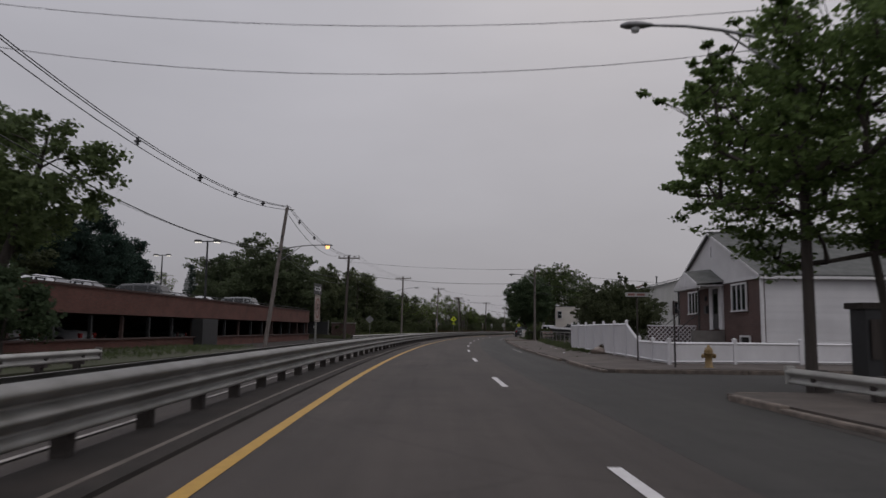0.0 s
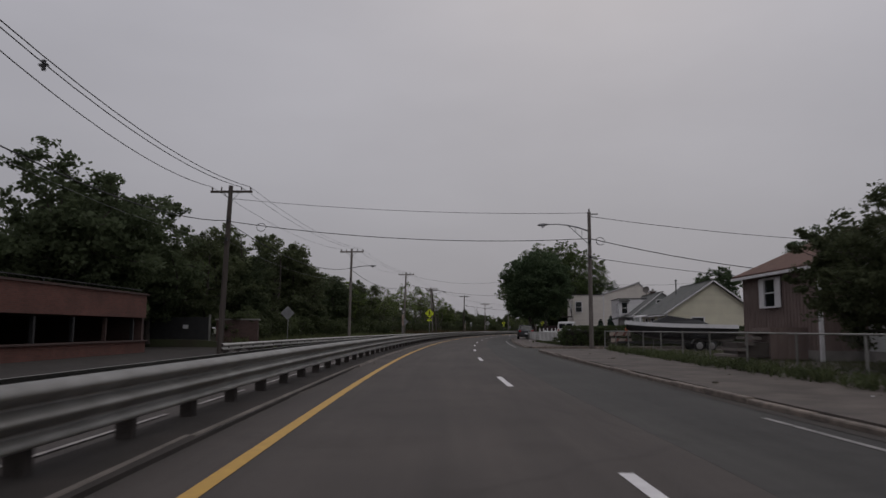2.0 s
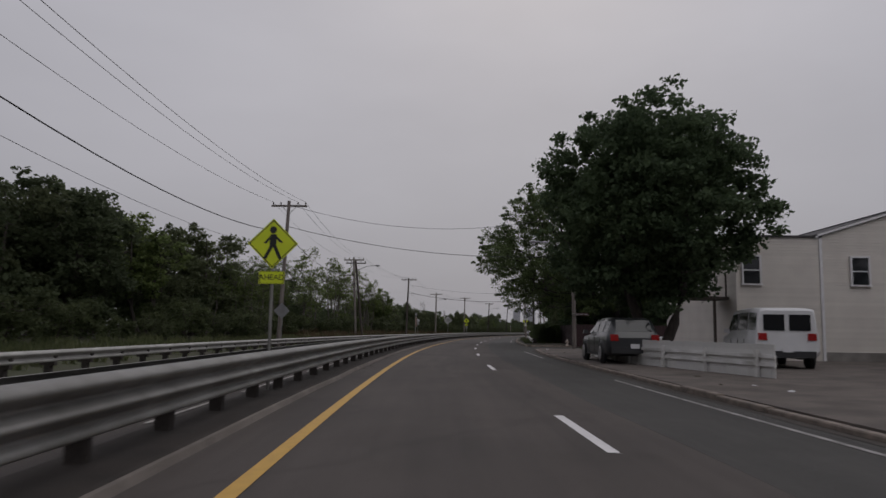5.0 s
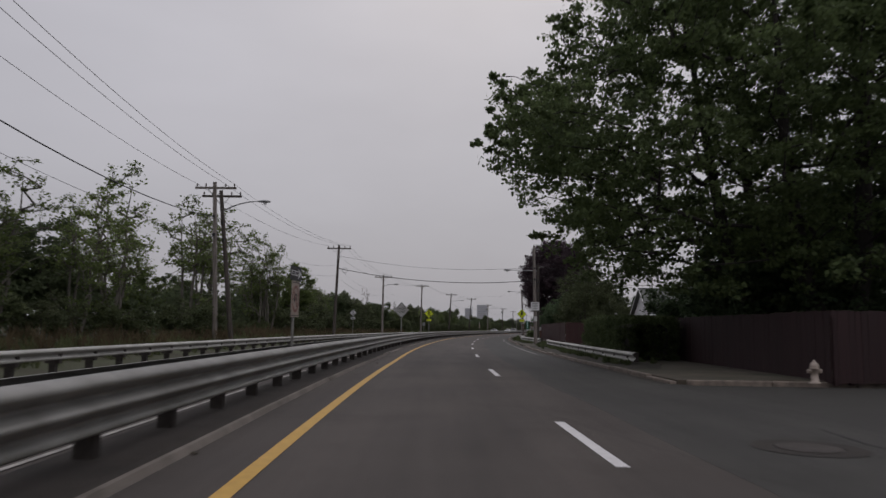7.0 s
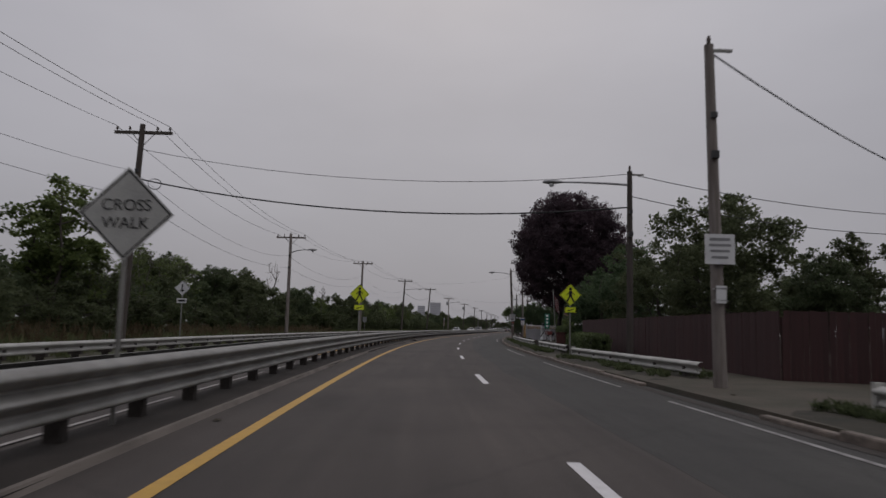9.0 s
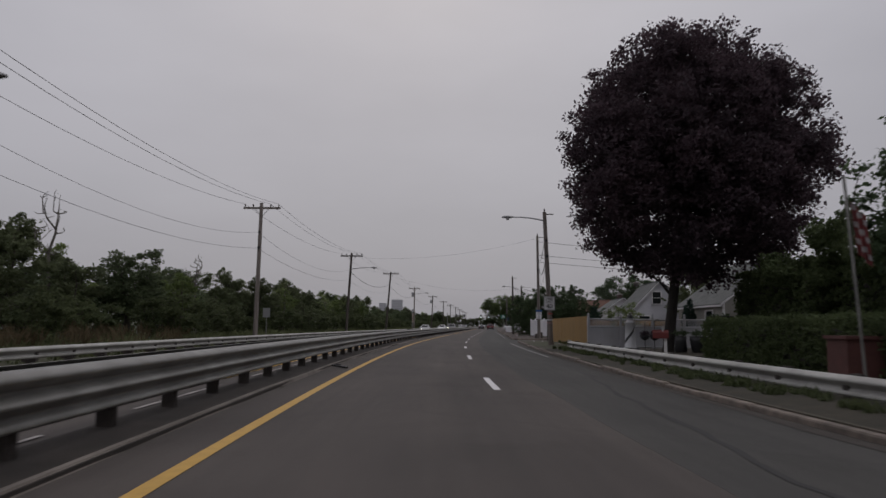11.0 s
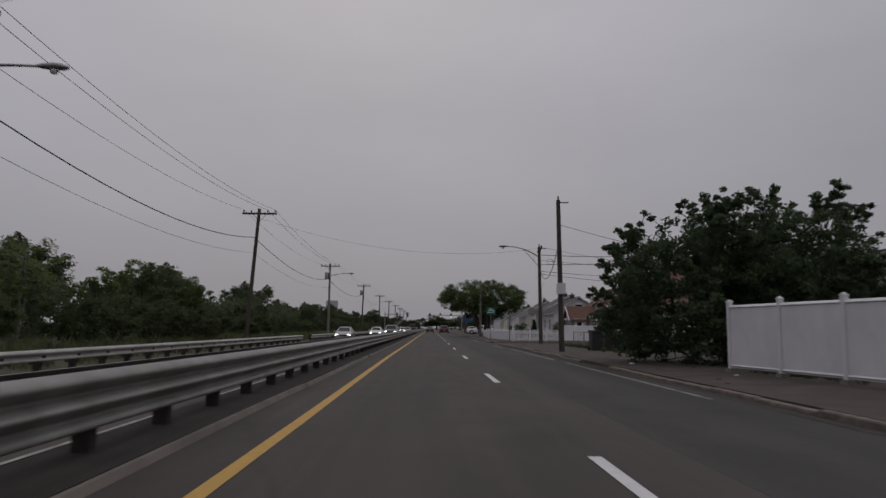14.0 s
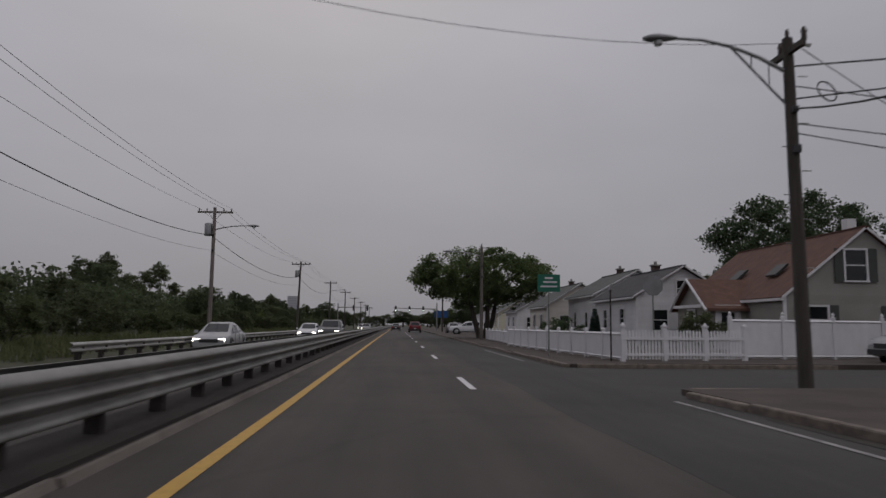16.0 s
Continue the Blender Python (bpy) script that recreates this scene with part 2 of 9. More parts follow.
CONCRETE = mat("concrete", (0.24, 0.225, 0.21), (0.15, 0.14, 0.13), rough=0.85, scale=2, bump=0.3, stain=0.3)
SHINGLE = mat("grey_shingles", (0.130, 0.133, 0.126), (0.080, 0.083, 0.078), rough=0.9, scale=2.5, bump=0.5, fine=22)
SHINGLEBROWN = mat("brown_shingles", (0.135, 0.070, 0.050), (0.090, 0.046, 0.034), rough=0.9, scale=2.5, bump=0.5, fine=22)
SHINGLEDARK = mat("dark_shingles", (0.075, 0.072, 0.075), (0.050, 0.048, 0.05), rough=0.9, scale=2.5, bump=0.5, fine=22)
SIDEWHITE = mat("white_siding", (0.66, 0.65, 0.66), (0.56, 0.55, 0.56), rough=0.6, scale=1, bump=0.04, per=0.04)
SIDECREAM = mat("cream_siding", (0.60, 0.57, 0.44), (0.50, 0.47, 0.37), rough=0.6, scale=1, bump=0.04, per=0.04)
SIDEGREY = mat("grey_siding", (0.29, 0.31, 0.30), (0.22, 0.235, 0.23), rough=0.6, scale=1, bump=0.04, per=0.04)
SIDEBEIGE = mat("beige_siding", (0.62, 0.58, 0.53), (0.54, 0.50, 0.46), rough=0.6, scale=1, bump=0.04, per=0.04)
SIDETAN = mat("tan_siding", (0.275, 0.262, 0.236), (0.225, 0.214, 0.193), rough=0.6, scale=1, bump=0.04, per=0.04)
TRIM = mat("white_trim", (0.70, 0.69, 0.70), (0.58, 0.57, 0.58), rough=0.5, scale=3, bump=0.03)
BLACKTRIM = mat("dark_trim", (0.03, 0.03, 0.032), (0.02, 0.02, 0.02), rough=0.5, bump=0.03)
BARK = mat("tree_bark", (0.075, 0.062, 0.052), (0.035, 0.030, 0.026), rough=0.95, scale=3, bump=0.9, stretch=(4, 4, 0.8))
BARKPALE = mat("pale_bark", (0.16, 0.145, 0.125), (0.08, 0.07, 0.06), rough=0.95, scale=3, bump=0.9, stretch=(4, 4, 0.8))
LEAF_MAPLE = leafmat("maple_leaves", (0.070, 0.096, 0.046), (0.150, 0.196, 0.080))
LEAF_DARK = leafmat("dark_maple_leaves", (0.058, 0.084, 0.048), (0.102, 0.140, 0.072))
LEAF_WOOD = leafmat("woodland_leaves", (0.076, 0.092, 0.050), (0.124, 0.142, 0.074))
LEAF_THICKET = leafmat("thicket_leaves", (0.074, 0.094, 0.053), (0.110, 0.136, 0.072))
LEAF_LIGHT = leafmat("spring_leaves", (0.070, 0.096, 0.034), (0.186, 0.232, 0.085))
LEAF_PURPLE = leafmat("purple_leaves", (0.046, 0.037, 0.043), (0.086, 0.058, 0.068))
LEAF_CONIFER = leafmat("blue_green_needles", (0.022, 0.040, 0.031), (0.054, 0.085, 0.065))
LEAF_HEDGE = leafmat("hedge_leaves", (0.058, 0.076, 0.038), (0.116, 0.146, 0.066))
LEAF_GRASS = leafmat("tall_grass", (0.070, 0.090, 0.042), (0.160, 0.170, 0.085))
SIGNYELLOW = mat("fluorescent_sign_yellow", (0.62, 0.72, 0.02), (0.55, 0.64, 0.02), rough=0.35, bump=0)
SIGNWHITE = mat("white_sign_sheet", (0.62, 0.62, 0.63), (0.54, 0.54, 0.55), rough=0.4, bump=0.02)
SIGNBLACK = mat("black_sign_ink", (0.012, 0.012, 0.013), (0.008, 0.008, 0.008), rough=0.4, bump=0)
SIGNFADED = mat("faded_sign_sheet", (0.40, 0.335, 0.29), (0.32, 0.26, 0.22), rough=0.5, bump=0.02, stain=0.3)
SIGNRED = mat("red_sign_ink", (0.42, 0.02, 0.025), (0.34, 0.02, 0.02), rough=0.4, bump=0)
SIGNGREEN = mat("green_sign_sheet", (0.010, 0.14, 0.085), (0.008, 0.11, 0.07), rough=0.4, bump=0)
SIGNBLUE = mat("blue_sign_sheet", (0.02, 0.08, 0.24), (0.015, 0.06, 0.18), rough=0.4, bump=0)
SIGNBACK = mat("bare_aluminium_sign", (0.26, 0.26, 0.27), (0.2, 0.2, 0.2), rough=0.5, metal=0.4, bump=0.02)
HYDYELLOW = mat("yellow_hydrant_paint", (0.33, 0.22, 0.09), (0.2, 0.13, 0.05), rough=0.5, bump=0.1, stain=0.3)
HYDRED = mat("red_hydrant_paint", (0.15, 0.02, 0.018), (0.09, 0.014, 0.012), rough=0.45, bump=0.1)
TYRE = mat("tyre_rubber", (0.02, 0.02, 0.02), (0.013, 0.013, 0.013), rough=0.85, bump=0.1)
RIM = mat("alloy_rim", (0.45, 0.45, 0.46), (0.35, 0.35, 0.35), rough=0.35, metal=0.8, bump=0)
PLASTIC = mat("black_plastic", (0.022, 0.022, 0.024), (0.015, 0.015, 0.016), rough=0.5, bump=0.03)
TAILRED = mat("tail_lamp_red", (0.30, 0.01, 0.01), (0.22, 0.01, 0.01), rough=0.2, bump=0)
HEADLIT = glowmat("lit_headlamp", (1.0, 0.93, 0.80), 4.0)
SODIUM = glowmat("sodium_lamp_lit", (1.0, 0.46, 0.17), 1.7)
LOTLIT = glowmat("lot_lamp_lit", (1.0, 0.94, 0.84), 1.0)
SIGNAL = glowmat("signal_lens_lit", (0.8, 0.95, 0.9), 1.5)
GLASS = bpy.data.materials.new("window_glass")
GLASS.use_nodes = True
GLASS.node_tree.nodes["Principled BSDF"].inputs["Base Color"].default_value = (0.012, 0.014, 0.016, 1)
GLASS.node_tree.nodes["Principled BSDF"].inputs["Roughness"].default_value = 0.06


def paint(name, col, rough=0.28):
    m = mat(name, col, tuple(c * 0.9 for c in col), rough=rough, bump=0.0)
    m.node_tree.nodes["Principled BSDF"].inputs["Coat Weight"].default_value = 0.4
    return m


CARWHITE, CARSILVER = paint("white_car_paint", (0.62, 0.62, 0.63)), paint("silver_car_paint", (0.33, 0.33, 0.34))
CARRED, CARDARK, CARGREY = paint("dark_red_car_paint", (0.13, 0.012, 0.018)), paint("dark_car_paint", (0.025, 0.027, 0.03)), paint("grey_car_paint", (0.16, 0.165, 0.17))

# ---- the road's line: headings along the lane line ----
KNOT_S = [-40, 0, 40, 80, 120, 160, 200, 240, 280, 320, 360, 480]
KNOT_H = [-5.41, -2.07, 1.28, 4.73, 8.04, 12.08, 14.94, 19.04, 21.95, 22.21, 22.29, 22.29]
_S = np.arange(-120.0, 1200.0, 0.5)
_H = np.radians(np.interp(_S, KNOT_S, KNOT_H))
_X, _Y = np.cumsum(np.sin(_H)) * 0.5, np.cumsum(np.cos(_H)) * 0.5
_X, _Y = _X - np.interp(0, _S, _X) + 1.760, _Y - np.interp(0, _S, _Y)


def heading(s):
    return float(np.interp(s, _S, _H))


def P(s, o, z=0.0):
    """The place s metres along the lane line and o metres to its right."""
    h = heading(s)
    return Vector((float(np.interp(s, _S, _X)) + o * math.cos(h), float(np.interp(s, _S, _Y)) - o * math.sin(h), z))


def at(s, o, z=0.0, turn=0.0):
    """A pose at (s, o): its y axis runs along the road, its x axis to the right; turn is in degrees, to the left."""
    return Matrix.Translation(P(s, o, z)) @ Matrix.Rotation(-heading(s) + radians(turn), 4, "Z")


# ---- mesh building ----
class Mb:
    """Collects vertices and faces."""

    def __init__(self):
        self.v, self.f, self.s = [], [], []

    def add(self, v, f, smooth=False):
        n = len(self.v)
        self.v += [tuple(p) for p in v]
        self.f += [tuple(i + n for i in q) for q in f]
        self.s += [smooth] * len(f)
        return self

    def box(self, c, d, m=None, taper=1.0):
        x, y, z = d[0] / 2, d[1] / 2, d[2] / 2
        v = [Vector((sx * x * (taper if sz > 0 else 1), sy * y * (taper if sz > 0 else 1), sz * z)) for sz in (-1, 1) for sx, sy in ((-1, -1), (1, -1), (1, 1), (-1, 1))]
        v = [Vector(c) + ((m @ p) if m else p) for p in v]
        return self.add(v, [(3, 2, 1, 0), (4, 5, 6, 7), (0, 1, 5, 4), (1, 2, 6, 5), (2, 3, 7, 6), (3, 0, 4, 7)])

    def tube(self, pts, radii, n=8, caps=True, smooth=True):
        pts = [Vector(p) for p in pts]
        if not isinstance(radii, (list, tuple)):
            radii = [radii] * len(pts)
        v, f = [], []
        for i, p in enumerate(pts):
            d = (pts[min(i + 1, len(pts) - 1)] - pts[max(i - 1, 0)]).normalized()
            a = d.cross(Vector((0, 0, 1)) if abs(d.z) < 0.95 else Vector((1, 0, 0))).normalized()
            b = d.cross(a)
            v += [p + (a * math.cos(2 * math.pi * k / n) + b * math.sin(2 * math.pi * k / n)) * radii[i] for k in range(n)]
        for i in range(len(pts) - 1):
            f += [(i * n + k, i * n + (k + 1) % n, (i + 1) * n + (k + 1) % n, (i + 1) * n + k) for k in range(n)]
        self.add(v, f, smooth)
        if caps:
            self.add(v[:n], [tuple(reversed(range(n)))])
            self.add(v[-n:], [tuple(range(n))])
        return self

    def prism(self, poly, depth, m):
        """A polygon (x, z) pushed through depth along y, then placed by m."""
        k = len(poly)
        v = [m @ Vector((x, y, z)) for y in (0, depth) for x, z in poly]
        f = [tuple(range(k)), tuple(reversed(range(k, 2 * k)))] + [(i + k, (i + 1) % k + k, (i + 1) % k, i) for i in range(k)]
        return self.add(v, f)

    def lathe(self, prof, n=12, c=(0, 0, 0)):
        v = [(c[0] + r * math.cos(2 * math.pi * k / n), c[1] + r * math.sin(2 * math.pi * k / n), c[2] + z) for r, z in prof for k in range(n)]
        f = [(i * n + k, i * n + (k + 1) % n, (i + 1) * n + (k + 1) % n, (i + 1) * n + k) for i in range(len(prof) - 1) for k in range(n)]
        self.add(v, f, True)
        return self.add(v[-n:], [tuple(range(n))]).add(v[:n], [tuple(reversed(range(n)))])

    def sweep(self, sec, s0, s1, step=2.0, closed=True, wob=0.0, base=None, off=None):
        """A section [(o, z)] carried along the road, in world places (or relative to base)."""
        n = max(1, int(math.ceil((s1 - s0) / step)))
        k, v, f = len(sec), [], []
        for i in range(n + 1):
            s = s0 + (s1 - s0) * i / n
            w = wob * noise.noise(Vector((s * 0.23, sec[0][0], 0))) if wob else 0
            v += [P(s, o + w + (off(s) if off and o < 5 else 0), z) for o, z in sec]
        if base is not None:
            v = [base @ p for p in v]
        r = range(k) if closed else range(k - 1)
        f = [(i * k + j, i * k + (j + 1) % k, (i + 1) * k + (j + 1) % k, (i + 1) * k + j) for i in range(n) for j in r]
        self.add(v, f)
        if closed:
            self.add(v[:k], [tuple(reversed(range(k)))]).add(v[-k:], [tuple(range(k))])
        return self

    def mesh(self, name, along=False):
        me = bpy.data.meshes.new(name)
        me.from_pydata(self.v, [], self.f)
        if along:
            q = np.asarray(self.v)[:, :2]
            line = np.stack([_X, _Y], 1)
            k = np.array([np.argmin(((line - p) ** 2).sum(1)) for p in q])
            d = q - line[k]
            s = _S[k] + d[:, 0] * np.sin(_H[k]) + d[:, 1] * np.cos(_H[k])
            o = d[:, 0] * np.cos(_H[k]) - d[:, 1] * np.sin(_H[k])
            a = me.attributes.new("along", "FLOAT_VECTOR", "POINT")
            a.data.foreach_set("vector", np.stack([o, s, 0 * s], 1).astype(np.float32).ravel())
        me.polygons.foreach_set("use_smooth", self.s)
        me.update()
        return me


def part(name, mb, material, parent=None, label="", m=None):
    """One mesh object, under a thing or under a part; a ready mesh may be shared."""
    me = mb.mesh(name) if isinstance(mb, Mb) else mb
    if material and not me.materials:
        me.materials.append(material)
    ob = new(name, me)
    if parent:
        ob.parent = parent
    if m is not None:
        ob.matrix_local = m
    return tagged(ob, label) if label else ob


def thing(name, m, label, category, group=""):
    ob = new(name)
    ob.empty_display_size = 0.2
    ob.matrix_world = m
    return tagged(ob, label, category, group)


def structure(name, mb, material, label, category):
    return tagged(part(name, mb, material), label, category, kind="structure")


# ---- ground, road, kerbs, markings ----
SIDE_STREETS = [(13.6, 21.6), (77.4, 83.5), (140.0, 150.5), (265.9, 274.8), (322.2, 330.4)]
ends = [-60, 13.6, 21.6, 77.4, 83.5, 140.0, 150.5, 265.9, 274.8, 322.2, 330.4, 700]
BLOCKS = [(ends[i], ends[i + 1]) for i in range(0, len(ends), 2)]

g = Mb()
gx = [-3000, -600, -150, -60, -20, 20, 60, 120, 250, 700, 3000]
gy = [-3000, -400, -80, 0, 60, 120, 180, 240, 300, 380, 500, 900, 4000]
g.add([(x, y, -0.34) for y in gy for x in gx], [(j * 11 + i, j * 11 + i + 1, (j + 1) * 11 + i + 1, (j + 1) * 11 + i) for j in range(12) for i in range(10)])
structure("ground", g, GRASSGROUND, "rough grass and dirt ground all round the road", "ground")
structure("road", Mb().sweep([(-11.0, -0.25), (-8.1, -0.18), (-5.0, -0.06), (-4.4, 0), (-3.9, 0), (0.7, 0), (1.5, -0.006), (1.5, -0.05), (-11.0, -0.30)], -60, 700, 3.0).mesh("road", True), ASPHALT, "worn grey asphalt divided road with two lanes each way", "road")
structure("road_lane", Mb().sweep([(0.9, -0.04), (0.9, 0), (4.2, 0), (4.2, -0.04)], -60, 700, 1.5, wob=0.12).mesh("road_lane", True), ASPHALT_DARK, "darker resurfaced asphalt kerb lane", "road")
for a, b in SIDE_STREETS:
    mb = Mb()
    mb.add([P(s, o, -0.012) for o in (3.6, 90) for s in (a - 1.0, b + 1.0)], [(0, 2, 3, 1)])
    structure("side_road", mb, ASPHALT_DARK, "patched asphalt side street", "road")


def kerb_o(s):
    """How far the kerb stands from the lane line."""
    return float(np.interp(s, [0, 14, 24, 60, 76, 90, 132, 140, 152, 170, 225, 250, 264, 285, 312, 322], [3.8, 3.8, 3.4, 3.57, 3.45, 3.3, 3.4, 3.75, 3.9, 3.6, 3.45, 3.65, 3.8, 3.95, 3.85, 3.5]))


for a, b in BLOCKS:
    structure("pavement", Mb().sweep([(0.1, 0.10), (6.6, 0.13), (14.0, 0.13), (90.0, 0.13), (90.0, -0.36), (0.1, -0.36)], a, b, 3.0, off=kerb_o), SIDEWALK if b < 180 else (PATHDARK if a > 270 else DIRT), "gritty worn asphalt pavement beside the kerb", "pavement")
structure("median_strip", Mb().sweep([(-5.0, -0.10), (-5.0, 0.03), (-4.9, 0.06), (-4.15, 0.06), (-4.05, 0.045), (-4.05, -0.03)], -60, 700, 3.0), MEDIAN, "low dirty median strip under the guard rail", "median")
structure("left_verge", Mb().sweep([(-11.0, -0.35), (-11.0, -0.22), (-12.0, -0.14), (-14.5, 0.1), (-18.0, 0.45), (-30.0, 0.6), (-60.0, 0.4), (-60, -0.36)], 84, 700, 4.0), GRASSGROUND, "grassy verge along the woodland", "verge")


def med(s):
    """How far the median lies off its mean line."""
    return float(np.interp(s, [0, 20, 45, 80, 130, 160, 172, 220, 257, 280, 300, 320], [-0.24, -0.23, -0.08, 0.0, 0.02, 0.07, -0.04, -0.06, -0.05, 0.10, 0.12, 0.2]))


def strip(mb, o, w, s0, s1, z, step=2.0):
    n = max(1, int((s1 - s0) / step))
    ss = [s0 + (s1 - s0) * i / n for i in range(n + 1)]
    v = [P(s, o + med(s) * (o < -2) + d, z) for s in ss for d in (-w / 2, w / 2)]
    return mb.add(v, [(2 * i, 2 * i + 1, 2 * i + 3, 2 * i + 2) for i in range(n)])


GUTTER = mat("gutter_dirt", (0.050, 0.041, 0.034), (0.032, 0.027, 0.023), rough=0.95, scale=1.5, bump=0.4)
structure("yellow_line", strip(Mb(), -3.22, 0.15, -40, 700, 0.006), YELLOWPAINT, "solid yellow edge line along the median", "road marking")
structure("far_yellow_line", strip(Mb(), -5.95, 0.12, 196, 700, -0.08), YELLOWPAINT, "solid yellow edge line beyond the median", "road marking")
for k in range(-4, 70):
    structure("far_median_edge", strip(Mb(), -5.42, 0.07, 6 * k + 0.7 * (k % 3), 6 * k + 4.2 + 0.6 * (k % 4), -0.062, 1.5), FARPAINT, "broken pale edge line beyond the median", "road marking")
for k in range(-2, 8):
    structure("lane_dash", strip(Mb(), 0, 0.13, 15.75 + 12.2 * k, 18.85 + 12.2 * k, 0.006, 1.0), WHITEPAINT, "white painted lane dash on asphalt", "road marking")
for k in range(-2, 46):
    structure("lane_dash", strip(Mb(), 0, 0.13, 140.2 + 12.19 * k, 143.3 + 12.19 * k, 0.006, 1.0), WHITEPAINT, "white painted lane dash on asphalt", "road marking")
for k in range(0, 30):
    structure("far_lane_dash", strip(Mb(), -8.1, 0.12, -20 + 12.2 * k, -17 + 12.2 * k, -0.172, 1.5), WORNPAINT, "faded white lane dash on the far carriageway", "road marking")
for a, b in ((40, 47), (85, 112), (126, 136), (169, 186), (189, 200), (206, 216), (240, 262), (283, 296), (298, 312), (315, 321), (334, 345)):
    structure("edge_line", strip(Mb(), kerb_o((a + b) / 2) - 0.62, 0.09, a, b, 0.006), WORNPAINT, "worn white edge line beside the kerb", "road marking")
for a in range(-30, 420, 15):
    b = a + 15
    structure("median_kerb", Mb().sweep([(-4.07 + med((a + b) / 2), 0.0), (-4.07 + med((a + b) / 2), 0.066), (-4.015 + med((a + b) / 2), 0.066), (-3.985 + med((a + b) / 2), 0.0)], a, b, 3.0, wob=0.05), KERBDARK, "low worn concrete edge of the median", "kerb")

# dirt in the gutters
for a, b in BLOCKS:
    gt = Mb()
    ss = [a + 2.0 * i for i in range(int((min(b, 420) - max(a, -20)) / 2)) if a > -20] or [-20 + 2.0 * i for i in range(int((b + 20) / 2))]
    v = [P(s, kerb_o(s) - 0.08 - d * (0.22 + 0.14 * noise.noise(Vector((s * 0.6, 3, 0)))), 0.005) for s in ss for d in (1, 0)]
    gt.add(v, [(2 * i, 2 * i + 1, 2 * i + 3, 2 * i + 2) for i in range(len(ss) - 1)])
    structure("gutter", gt, GUTTER, "strip of dark dirt lying along the kerb", "road edge")

# granite kerb stones, each a piece
stone = Mb()
stone.add([(x, y, z) for z, w in ((-0.05, 0.0), (0.12, 0.0), (0.14, 0.012)) for x, y in ((-0.075 + w, w), (0.075 - w, w), (0.075 - w, 1.92 - w), (-0.075 + w, 1.92 - w))],
          [(0, 1, 5, 4), (1, 2, 6, 5), (2, 3, 7, 6), (3, 0, 4, 7), (4, 5, 9, 8), (5, 6, 10, 9), (6, 7, 11, 10), (7, 4, 8, 11), (8, 9, 10, 11)])
STONE = stone.mesh("kerb_stone")
rng = random.Random(4)
for a, b in BLOCKS:
    k = thing("kerb", at(max(a, -20), kerb_o(a)), "row of worn granite kerb stones", "kerb")
    k["kind"] = "structure"
    inv = k.matrix_world.inverted()
    s = max(a, -20)
    while s + 1.9 < min(b, 400):
        if not (292.6 < s + 1 < 296.5 or 27 < s < 29 or 183 < s < 189):
            part("kerb_stone", STONE, GRANITE, k, m=inv @ at(s, kerb_o(s) + rng.uniform(-0.02, 0.02), rng.uniform(-0.075, -0.02), math.degrees(math.atan((kerb_o(s) - kerb_o(s + 1.95)) / 1.95))))
        s += 1.95
    # the kerb turns into the side streets
    for e, d in ((a, -1), (b, 1)):
        if -20 < e < 400:
            for i in range(4):
                part("kerb_stone", STONE, GRANITE, k, m=inv @ at(e + d * 0.05, kerb_o(e) + 0.3 + 1.95 * i, -0.03, -90))


# ---- guard rails ----
def beam_mesh(channels, z0, z1, depth, length):
    """A corrugated rail: hollow channels between ridges, a folded lip on top, the back and the cut edges."""
    n, zc, zt = channels * 10, z0 + 0.018, z1 - 0.075
    pts = [(0.1 * depth, z0), (0.45 * depth, z0 + 0.006)]
    pts += [(depth * (0.5 + 0.5 * math.cos(2 * math.pi * channels * i / n)) ** 0.75 * min(1.0, 0.55 + 0.9 * i / n), zc + (zt - zc) * i / n) for i in range(n + 1)]
    pts += [(0.88 * depth, z1 - 0.048), (0.55 * depth, z1 - 0.02), (0.12 * depth, z1 - 0.003), (-0.02, z1)]
    mb, k = Mb(), len(pts)
    n = k - 1
    front = [(x, y, z) for y in (0, length) for x, z in pts]
    back = [(x - 0.005, y, z - 0.003) for x, y, z in front]
    mb.add(front, [(i, i + k, i + k + 1, i + 1) for i in range(n)], True)
    mb.add(back, [(i + 1, i + k + 1, i + k, i) for i in range(n)], True)
    for e in (0, k):
        mb.add([front[e + i] for i in range(k)] + [back[e + i] for i in range(k)], [(i, i + 1, i + 1 + k, i + k) for i in range(n)])
    for i in (0, n):
        mb.add([front[i], front[i + k], back[i + k], back[i]], [(0, 1, 2, 3)])
    return mb.mesh("rail_beam")


